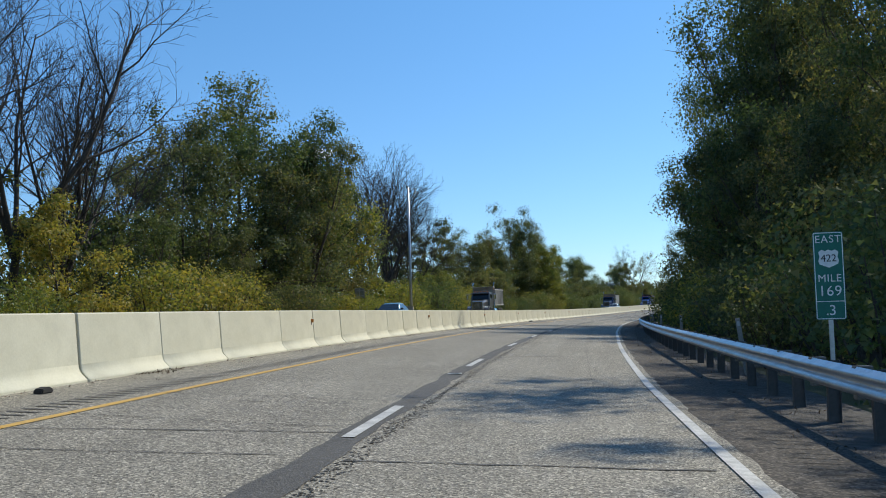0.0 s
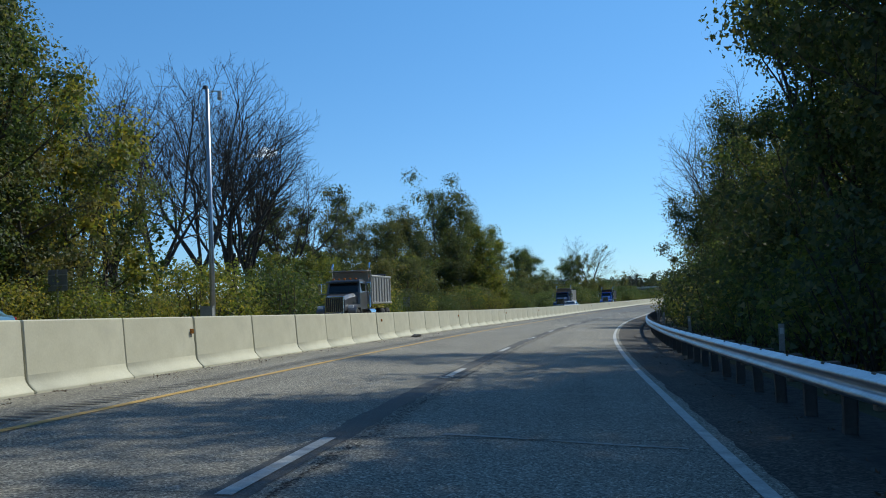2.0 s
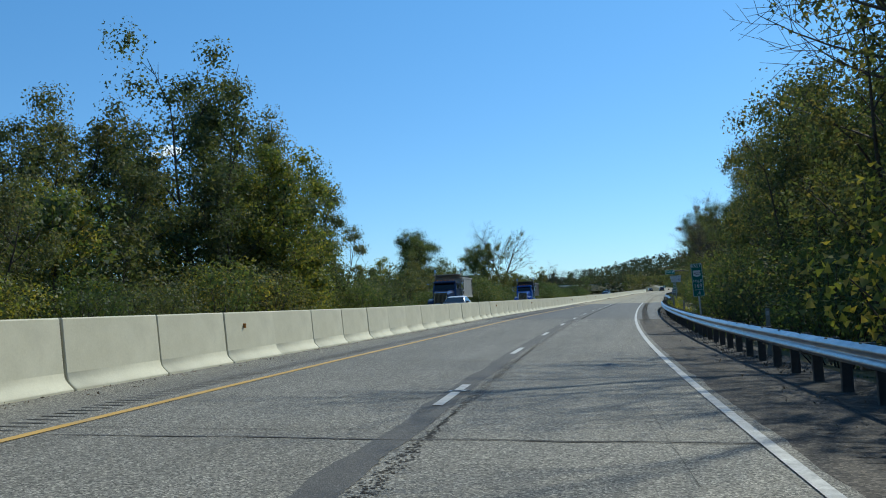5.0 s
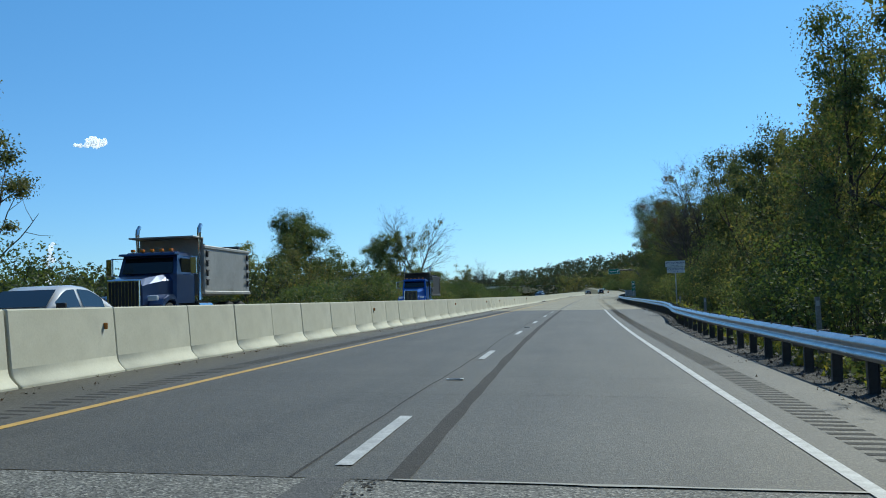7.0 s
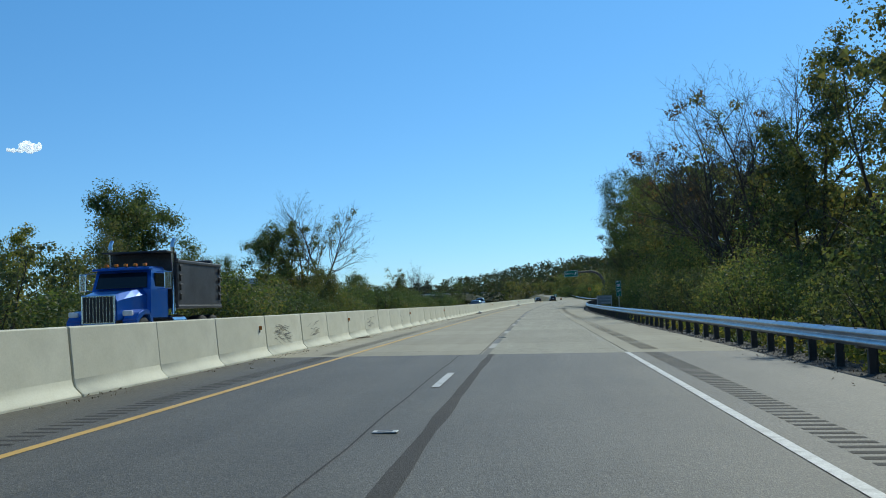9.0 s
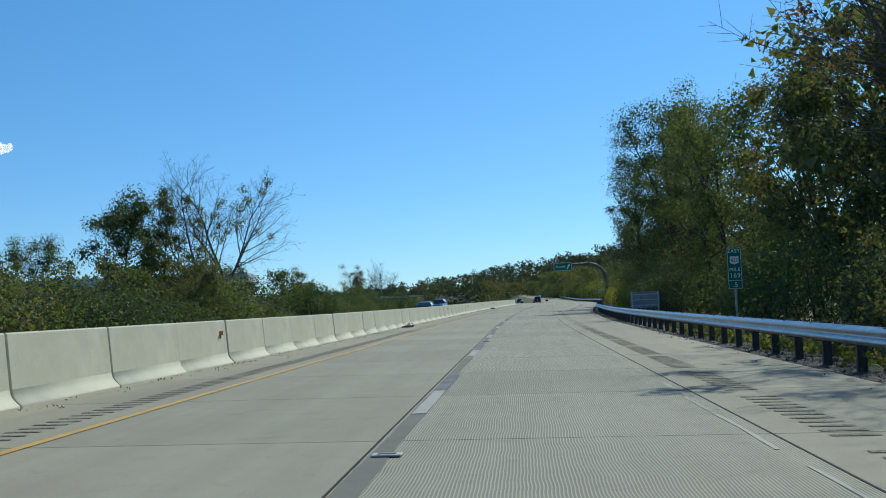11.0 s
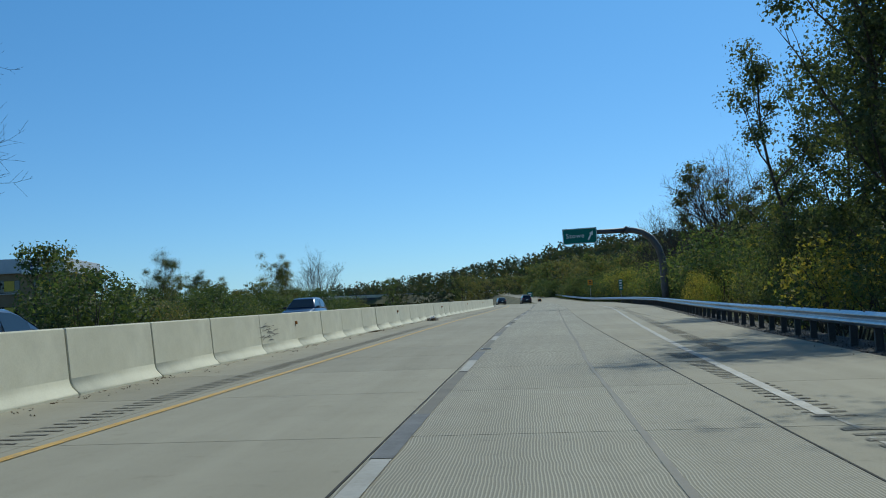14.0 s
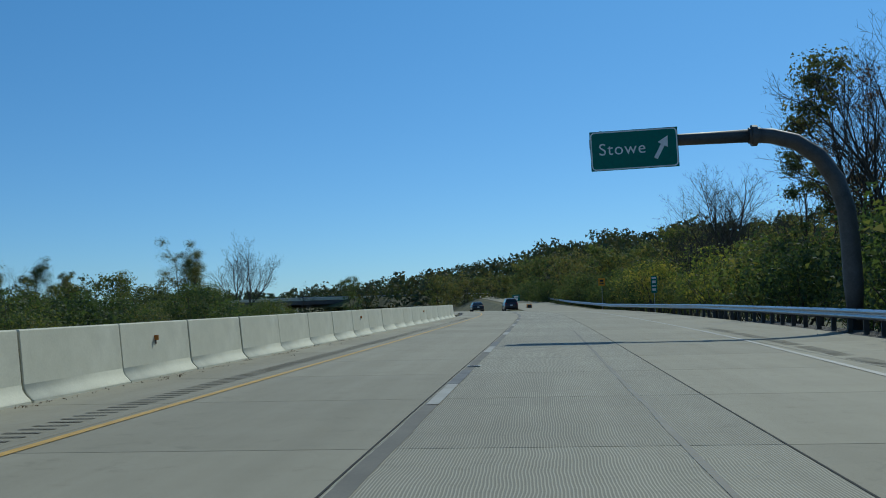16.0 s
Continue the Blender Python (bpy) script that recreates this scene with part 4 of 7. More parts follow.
for seed, mat, tone_word in ((95, Y, "yellow-green"), (96, G, "green")):
    wr = random.Random(seed)
    tufts = []
    for s in np.arange(168, 332, 1.7):
        h = wr.uniform(0.35, 0.95)
        for _ in range(6):
            o = rail_o(s) + wr.uniform(0.40, 1.35)
            ss = s + wr.uniform(-0.9, 0.9)
            x, y = flat(ss, o)
            tufts.append(((x, y, ground_z(ss, o) + h * wr.uniform(0.2, 0.9)), h * wr.uniform(0.22, 0.36)))
    tagged(new("weeds", clump_leaves("weeds", tufts, 26, 0.09, mat, seed, 4)), tone_word + " leafy weeds growing along the guardrail posts", "weeds", kind="stuff")


def far_woods(seed, spots, size, mat, name, label):
    """Many small lumpy crowns over the far slopes, each of a few leaf tufts round a leaning axis."""
    rg = random.Random(seed)
    tufts = []
    for x, y, z, h in spots:
        r = h * rg.uniform(0.26, 0.38)
        for k in range(9):
            t = 0.12 + 0.80 * (k + rg.random()) / 9
            a, q = k * 2.4 + rg.uniform(-0.5, 0.5), r * math.sqrt(max(0.1, 1.0 - ((t - 0.45) / 0.6) ** 2)) * rg.uniform(0.35, 0.9)
            tufts.append(((x + math.cos(a) * q, y + math.sin(a) * q, z + t * h), r * rg.uniform(0.38, 0.58)))
        tufts.append(((x, y, z + h * 0.9), r * rg.uniform(0.28, 0.42)))
    return tagged(new(name, clump_leaves(name, tufts, 8, size * 1.25, mat, seed, 2)), label, "woods", kind="stuff")


spots = []
wr = random.Random(9)
for _ in range(1400):
    az, r = radians(wr.uniform(-14, 62)), wr.uniform(470, 1000)
    x, y = 60 + r * math.sin(az), 380 + r * math.cos(az)
    if az > radians(30) and r < 560:
        continue
    spots.append((x, y, -3 + ridge(x, y) - 1, wr.uniform(11, 18)))
for _ in range(330):
    az, r = radians(wr.uniform(16.5, 46)), wr.uniform(310, 500)
    x, y = 60 + r * math.sin(az), 380 + r * math.cos(az)
    spots.append((x, y, -3 + ridge(x, y) - 1, wr.uniform(11, 17)))
far_woods(3, spots, 1.25, M["leaf_far"], "far_woods", "distant wooded ridge in muted autumn green")
spots = []
for _ in range(420):
    s, o = wr.uniform(590, 900), wr.uniform(26, 150)
    x, y = flat(s, o)
    spots.append((x, y, ground_z(s, o), wr.uniform(10, 17)))
for _ in range(420):
    s, o = wr.uniform(300, 1000), wr.uniform(-260, -75)
    x, y = flat(s, o)
    spots.append((x, y, ground_z(s, o), wr.uniform(7, 11)))
far_woods(4, spots, 0.95, M["leaf_far"], "mid_woods", "dull green woods beyond the highway")

# ---------- signs ----------
def lettering(name, text, size, parent, material, x, y, z=0.006, spacing=1.0):
    """Raised flat letters from the built-in font, centred at (x, y) of the sign face."""
    cu = bpy.data.curves.new(name, "FONT")
    cu.body, cu.size, cu.extrude, cu.space_character = text, size, 0.0015, spacing
    cu.align_x, cu.align_y = "CENTER", "CENTER"
    tmp = bpy.data.objects.new(name, cu)
    me = bpy.data.meshes.new_from_object(tmp)
    bpy.data.objects.remove(tmp)
    bpy.data.curves.remove(cu)
    me.materials.clear()
    me.materials.append(material)
    ob = new(name, me)
    ob.parent = parent
    ob.matrix_basis = Matrix.Translation((x, y, z))
    return ob


def rounded(bm, w, h, r, z0, z1, n=5):
    """A rounded rectangular plate in the xy plane."""
    pts = []
    for cx, cy, a0 in ((w / 2 - r, h / 2 - r, 0), (-w / 2 + r, h / 2 - r, 90), (-w / 2 + r, -h / 2 + r, 180), (w / 2 - r, -h / 2 + r, 270)):
        for k in range(n + 1):
            a = radians(a0 + 90 * k / n)
            pts.append((cx + r * math.cos(a), cy + r * math.sin(a)))
    lo, hi = [bm.verts.new((x, y, z0)) for x, y in pts], [bm.verts.new((x, y, z1)) for x, y in pts]
    bm.faces.new(hi)
    bm.faces.new(list(reversed(lo)))
    for i in range(len(pts)):
        j = (i + 1) % len(pts)
        bm.faces.new((lo[i], lo[j], hi[j], hi[i]))


def outline(bm, w, h, r, t, z0, z1, n=5):
    """A rounded border of width t."""
    rings = []
    for d in (0.0, t):
        ring = []
        ww, hh, rr = w - 2 * d, h - 2 * d, max(r - d, 0.005)
        for cx, cy, a0 in ((ww / 2 - rr, hh / 2 - rr, 0), (-ww / 2 + rr, hh / 2 - rr, 90), (-ww / 2 + rr, -hh / 2 + rr, 180), (ww / 2 - rr, -hh / 2 + rr, 270)):
            for k in range(n + 1):
                a = radians(a0 + 90 * k / n)
                ring.append((cx + rr * math.cos(a), cy + rr * math.sin(a)))
        rings.append(ring)
    m = len(rings[0])
    vo, vi = [bm.verts.new((x, y, z1)) for x, y in rings[0]], [bm.verts.new((x, y, z1)) for x, y in rings[1]]
    wo, wi = [bm.verts.new((x, y, z0)) for x, y in rings[0]], [bm.verts.new((x, y, z0)) for x, y in rings[1]]
    for i in range(m):
        j = (i + 1) % m
        bm.faces.new((vo[i], vo[j], vi[j], vi[i]))
        bm.faces.new((wo[i], wo[j], vo[j], vo[i]))
        bm.faces.new((vi[i], vi[j], wi[j], wi[i]))


FACE = Matrix.Rotation(radians(90), 4, "X")


def u_post(parent, h, x=0.0, back=0.03, mat="galv"):
    bm = bmesh.new()
    for dx, w, d in ((-0.03, 0.006, 0.035), (0.03, 0.006, 0.035), (0.0, 0.06, 0.006)):
        box(bm, (x + dx, back + 0.0175 if w < 0.02 else back, h / 2 - 0.3), (w, d, h + 0.6))
    return part("post", bm, M[mat], parent)


def mile_sign(s, o, mid, tail, scale=1.0, lean=0.0, dz=None):
    """Green mile marker with route shield on a steel post."""
    z = ground_z(s, o)
    base = W(s, o)
    m = Matrix.Translation((base.x, base.y, z)) @ Matrix.Rotation(-heading(s), 4, "Z") @ Matrix.Rotation(radians(lean), 4, "Y")
    t = thing("mile_marker_sign", m, "tall green mile marker sign with white lettering on a steel post", "road sign", "mile markers")
    top = (mid - z) + 0.69 * scale
    u_post(t, top - 0.1)
    bm = bmesh.new()
    rounded(bm, 0.457 * scale, 1.37 * scale, 0.035, -0.003, 0.0)
    panel = part("panel", bm, M["sign_green"], t, m=Matrix.Translation((0, 0, mid - z)) @ FACE)
    bm = bmesh.new()
    outline(bm, 0.44 * scale, 1.35 * scale, 0.03, 0.012, 0.0005, 0.0025)
    box(bm, (0, -0.40 * scale, 0.002), (0.43 * scale, 0.012, 0.002))
    part("border", bm, M["sign_white"], panel)
    lettering("lettering", "EAST", 0.165 * scale, panel, M["sign_white"], 0, 0.565 * scale, spacing=1.12)
    bm = bmesh.new()
    pts = [(-0.15, 0.10), (-0.10, 0.135), (-0.05, 0.115), (0, 0.135), (0.05, 0.115), (0.10, 0.135), (0.15, 0.10), (0.135, 0.03), (0.155, -0.04), (0.14, -0.09), (0.08, -0.115), (0, -0.145), (-0.08, -0.115), (-0.14, -0.09), (-0.155, -0.04), (-0.135, 0.03)]
    vs = [bm.verts.new((x * scale, (y + 0.27) * scale, 0.003)) for x, y in pts]
    bm.faces.new(list(reversed(vs)))
    r = bmesh.ops.extrude_face_region(bm, geom=bm.faces[:])
    for v in [g for g in r["geom"] if isinstance(g, bmesh.types.BMVert)]:
        v.co.z -= 0.0025
    bmesh.ops.recalc_face_normals(bm, faces=bm.faces)
    part("shield", bm, M["sign_white"], panel, "white route shield")
    lettering("lettering", "422", 0.16 * scale, panel, M["sign_black"], 0, 0.268 * scale, 0.0055)
    lettering("lettering", "MILE", 0.165 * scale, panel, M["sign_white"], 0, -0.045 * scale, spacing=1.1)
    lettering("lettering", "169", 0.225 * scale, panel, M["sign_white"], 0, -0.245 * scale, spacing=1.08)
    lettering("lettering", tail, 0.225 * scale, panel, M["sign_white"], 0, -0.545 * scale)
    return t


mile_sign(21.0, 6.17, 1.60, ".3")
mile_sign(173.3, 6.10, 0.78, ".4", 1.0, -2.5)
mile_sign(325.0, 8.45, 1.45, ".5")


def bar_sign(name, s, o, mid, w, h, mat, bars, label, cat, barmat="sign_black", posts=(0.0,), xy=None, group=""):
    """A flat sign whose writing is too small to read: bars of its size and colour."""
    if xy is None:
        base, z = W(s, o), ground_z(s, o)
    else:
        base, z = Vector((xy[0], xy[1], 0)), mid - 3.0
    t = thing(name, Matrix.Translation((base.x, base.y, z)) @ Matrix.Rotation(-heading(s), 4, "Z"), label, cat, group)
    for x in posts:
        u_post(t, mid - z + h * 0.4, x)
    bm = bmesh.new()
    rounded(bm, w, h, min(w, h) * 0.06, -0.003, 0.0)
    panel = part("panel", bm, M[mat], t, m=Matrix.Translation((0, 0, mid - z)) @ FACE)
    if bars:
        bm = bmesh.new()
        for x, y, bw, bh in bars:
            box(bm, (x * w, y * h, 0.002), (bw * w, bh * h, 0.002))
        part("lettering", bm, M[barmat], panel)
    return t


M["sign_blue"] = plain("sign_blue", (0.02, 0.035, 0.16), 0.5)
ws = bar_sign("township_sign", 243.9, 7.65, 1.95, 1.15, 0.36, "sign_white", [], "white two-panel place name sign on a post behind the guardrail", "road sign")
upper = [c for c in ws.children if c.name.startswith("panel")][0]
lettering("lettering", "WEST POTTSGROVE", 0.135, upper, M["sign_blue"], 0, 0.055)
lettering("lettering", "TOWNSHIP", 0.075, upper, M["sign_blue"], 0, -0.10)
bm = bmesh.new()
rounded(bm, 1.04, 0.34, 0.02, -0.003, 0.0)
lower = part("panel", bm, M["sign_white"], ws, m=Matrix.Translation((0.02, 0, 1.95 - ground_z(243.9, 7.65) - 0.37)) @ FACE)
lettering("lettering", "MONTGOMERY", 0.155, lower, M["sign_blue"], 0, 0.05)
lettering("lettering", "COUNTY", 0.065, lower, M["sign_blue"], 0, -0.10)
bar_sign("mile_marker_sign", 532, 14.2, 3.3, 0.62, 1.75, "sign_green", [(0, 0.38, 0.7, 0.1), (0, 0.15, 0.6, 0.16), (0, -0.08, 0.7, 0.1), (0, -0.3, 0.6, 0.14)], "green marker sign beside the exit ramp", "road sign", "sign_white", group="mile markers")
bar_sign("advisory_sign", 558, 6.0, 4.36, 0.9, 1.0, "sign_orange", [(0, 0.15, 0.5, 0.25), (0, -0.22, 0.6, 0.14)], "orange-yellow advisory sign beside the exit ramp", "road sign", xy=(124.0, 541.5))
bar_sign("exit_gore_sign", 560, 5.0, 2.9, 1.1, 1.0, "sign_green", [(0, 0.2, 0.6, 0.25), (0, -0.2, 0.5, 0.3)], "small green exit sign at the ramp gore", "road sign", "sign_white", xy=(119.2, 566.0))
t = thing("crash_cushion", Matrix.Translation((119.5, 560.0, 1.0)) @ Matrix.Rotation(-0.25, 4, "Z"), "yellow crash cushion at the ramp gore", "crash cushion")
bm = bmesh.new()
prism(bm, [(-1.6, 0), (1.6, 0), (1.6, 0.9), (-1.2, 0.9), (-1.6, 0.6)], -0.35, 0.35, 0.05)
part("body", bm, M["sign_orange"], t)
bm = bmesh.new()
box(bm, (0, -1.62, 0.5), (0.6, 0.04, 0.6), 0.01)
part("nose_plate", bm, M["sign_black"], t)


def sign_back(s, o, mid, w, h, label, turn=0.0, posts=(0.0,), ribs=2):
    z = ground_z(s, o)
    base = W(s, o)
    t = thing("sign_back", Matrix.Translation((base.x, base.y, z)) @ Matrix.Rotation(-heading(s) + radians(turn), 4, "Z"), label, "road sign", "signs seen from behind")
    for x in posts:
        u_post(t, mid - z + h * 0.5, x, 0.0)
    bm = bmesh.new()
    box(bm, (0, 0.05, mid - z), (w, 0.006, h), 0.002, 1)
    part("panel", bm, M["sign_back"], t)
    for k in range(ribs):
        bm = bmesh.new()
        zz = mid - z + h * ((k + 0.5) / ribs - 0.5)
        box(bm, (0, 0.03, zz), (w * 0.96, 0.03, 0.05), 0.004, 1)
        part("stiffener", bm, M["galv"], t)


sign_back(354.0, 8.75, 0.55, 1.75, 1.0, "grey back of a road sign on two posts among bushes", -6, (-0.8, 0.8), 3)
sign_back(95.2, -21.0, 2.75, 0.95, 0.95, "grey back of a small road sign beside the far carriageway")
sign_back(158.4, -21.0, 1.4, 0.75, 1.1, "grey back of a road sign beside the far carriageway")

# overhead exit sign on a curved tubular arm
S0 = 465.0
gz = ground_z(S0, 12.3)
pb = W(S0, 12.3)
t = thing("exit_sign_gantry", Matrix.Translation((pb.x, pb.y, gz)) @ Matrix.Rotation(-heading(S0), 4, "Z"), "green exit sign hung from a curved grey tubular arm", "road sign")
up = W(S0, 6).z - gz
bm = bmesh.new()
curve = [(0.0, 0, -0.4), (0.0, 0, 1.5), (-0.02, 0, 3.2), (-0.10, 0, 4.2), (-0.38, 0, 5.2), (-0.92, 0, 6.05), (-1.7, 0, 6.62), (-2.5, 0, 6.85), (-3.1, 0, 6.9)]
sweep(bm, [(x, y, z + up * (z > 0)) for x, y, z in curve], [0.34, 0.34, 0.33, 0.32, 0.31, 0.30, 0.28, 0.27, 0.26], 18)
part("column", bm, M["steel_dark"], t, "curved dark steel column", smooth=True)
bm = bmesh.new()
sweep(bm, [(-3.1, 0, 6.9 + up), (-6.0, 0, 6.88 + up), (-8.9, 0, 6.85 + up)], [0.24, 0.21, 0.18], 16)
part("arm", bm, M["steel_dark"], t, smooth=True)
bm = bmesh.new()
cyl(bm, (-3.2, 0, 6.9 + up), (-3.02, 0, 6.9 + up), 0.38, n=16)
cyl(bm, (-3.3, 0, 6.9 + up), (-2.9, 0, 6.9 + up), 0.29, n=16)
part("flange", bm, M["steel_dark"], t)
bm = bmesh.new()
cyl(bm, (0, 0, -0.1), (0, 0, 0.06), 0.55, n=20)
part("base_plate", bm, M["galv"], t)
bm = bmesh.new()
rounded(bm, 3.1, 1.42, 0.02, -0.02, 0.0)
panel = part("panel", bm, M["sign_green"], t, m=Matrix.Translation((-7.35, -0.28, 6.58 + up)) @ Matrix.Rotation(radians(-1.0), 4, "Y") @ FACE)
bm = bmesh.new()
outline(bm, 3.06, 1.38, 0.16, 0.045, 0.001, 0.006)
part("border", bm, M["sign_white"], panel)
lettering("lettering", "Stowe", 0.60, panel, M["sign_white"], -0.42, 0.03, 0.008, 1.12)
bm = bmesh.new()
pts = [(-0.30, -0.34), (-0.18, -0.41), (0.09, 0.06), (0.20, 0.0), (0.22, 0.42), (-0.14, 0.20), (-0.03, 0.135)]
vs = [bm.verts.new((0.98 + x, y + 0.0, 0.006)) for x, y in pts]
bm.faces.new(vs)
part("arrow", bm, M["sign_white"], panel, "white up-right arrow")
for x in (-8.5, -7.35, -6.2):
    bm = bmesh.new()
    box(bm, (x, -0.2, 6.7 + up), (0.08, 0.10, 1.2), 0.006, 1)
    part("hanger", bm, M["galv"], t)

# camera pole on the far side
s, o = 109.2, -19.8
z = ground_z(s, o)
pb = W(s, o)
t = thing("camera_pole", Matrix.Translation((pb.x, pb.y, z)) @ Matrix.Rotation(-heading(s), 4, "Z"), "tall grey steel pole with a traffic camera on a short arm", "pole")
bm = bmesh.new()
sweep(bm, [(0, 0, -0.3), (0, 0, 5), (0, 0, 14.6)], [0.17, 0.15, 0.11], 12)
part("pole", bm, M["galv"], t, smooth=True)
bm = bmesh.new()
sweep(bm, [(0, 0, 14.35), (0.4, 0, 14.45), (0.75, 0, 14.4)], [0.035, 0.035, 0.035], 8)
part("arm", bm, M["galv"], t)
bm = bmesh.new()
bmesh.ops.create_uvsphere(bm, u_segments=12, v_segments=8, radius=0.15, matrix=Matrix.Translation((0.78, 0, 14.0)))
cyl(bm, (0.78, 0, 14.0), (0.78, 0, 14.42), 0.12, n=12)
part("camera_dome", bm, M["light_grey"], t)
bm = bmesh.new()
box(bm, (-0.1, 0, 14.7), (0.25, 0.25, 0.2), 0.02)
part("cap", bm, M["steel_dark"], t)
t = thing("control_cabinet", Matrix.Translation(W(108.0, -19.6) + Vector((0, 0, -0.2))), "small tan roadside control cabinet", "cabinet")
bm = bmesh.new()
box(bm, (0, 0, 0.75), (0.7, 0.5, 1.3), 0.02)
part("body", bm, M["box_steel"], t)
bm = bmesh.new()
box(bm, (0, 0, 1.43), (0.78, 0.58, 0.06), 0.01)
part("lid", bm, M["box_steel"], t)


# flexible marker posts behind the guardrail
def marker_post(s, o, h, lean):
    m = Matrix.Translation(Vector((*flat(s, o), ground_z(s, o)))) @ Matrix.Rotation(-heading(s), 4, "Z") @ Matrix.Rotation(radians(lean), 4, "Y")
    t = thing("marker_post", m, "grey-white flexible marker post behind the guardrail", "marker post", "marker posts")
    bm = bmesh.new()
    box(bm, (0, 0, h / 2 - 0.1), (0.10, 0.025, h + 0.2), 0.008, 1)
    part("blade", bm, M["post_grey"], t)
    bm = bmesh.new()
    box(bm, (0, -0.015, h - 0.12), (0.06, 0.004, 0.10))
    part("reflector", bm, M["light_grey"], t)


for s, h, lean in [(27, 1.35, -7), (42, 1.3, 0), (56, 1.3, 2), (72, 1.3, 1), (88, 1.3, -2), (106, 1.35, 0), (122, 1.3, -3), (138, 1.3, 2), (156, 1.3, 0), (188, 1.3, 1), (203, 1.45, -1), (222, 1.35, 1), (241, 1.3, 0)]:
    marker_post(s, rail_o(s) + 0.75, h, lean)


# ---------- vehicles ----------
def wheel(parent, x, y, r, w, rim_mat):
    bm = bmesh.new()
    prof = [(r * 0.55, -w / 2), (r * 0.92, -w / 2), (r, -w * 0.36), (r, w * 0.36), (r * 0.92, w / 2), (r * 0.55, w / 2)]
    rings = []
    for k in range(20):
        a = 2 * math.pi * k / 20
        rings.append([bm.verts.new((d, q * math.cos(a), q * math.sin(a))) for q, d in prof])
    for i in range(20):
        a, b = rings[i], rings[(i + 1) % 20]
        for j in range(len(prof) - 1):
            bm.faces.new((a[j], b[j], b[j + 1], a[j + 1]))
    wh = new("wheel")
    wh.parent = parent
    wh.matrix_basis = Matrix.Translation((x, y, r))
    part("tyre", bm, M["rubber"], wh, smooth=True)
    bm = bmesh.new()
    cyl(bm, (-w * 0.35, 0, 0), (w * 0.35, 0, 0), r * 0.56, n=18)
    for k in range(5):
        a = 2 * math.pi * k / 5
        box(bm, (math.copysign(w * 0.37, x), r * 0.28 * math.cos(a), r * 0.28 * math.sin(a)), (0.02, r * 0.12, r * 0.12), 0.005, 1)
    part("rim", bm, rim_mat, wh)


def loft(bm, sections):
    """Skin over closed sections of equal length, each a list of (x, y, z)."""
    rings = [[bm.verts.new(p) for p in sec] for sec in sections]
    n = len(rings[0])
    for a, b in zip(rings, rings[1:]):
        for k in range(n):
            bm.faces.new((a[k], a[(k + 1) % n], b[(k + 1) % n], b[k]))
    bm.faces.new(list(reversed(rings[0])))
    bm.faces.new(rings[-1])
    bmesh.ops.recalc_face_normals(bm, faces=bm.faces)


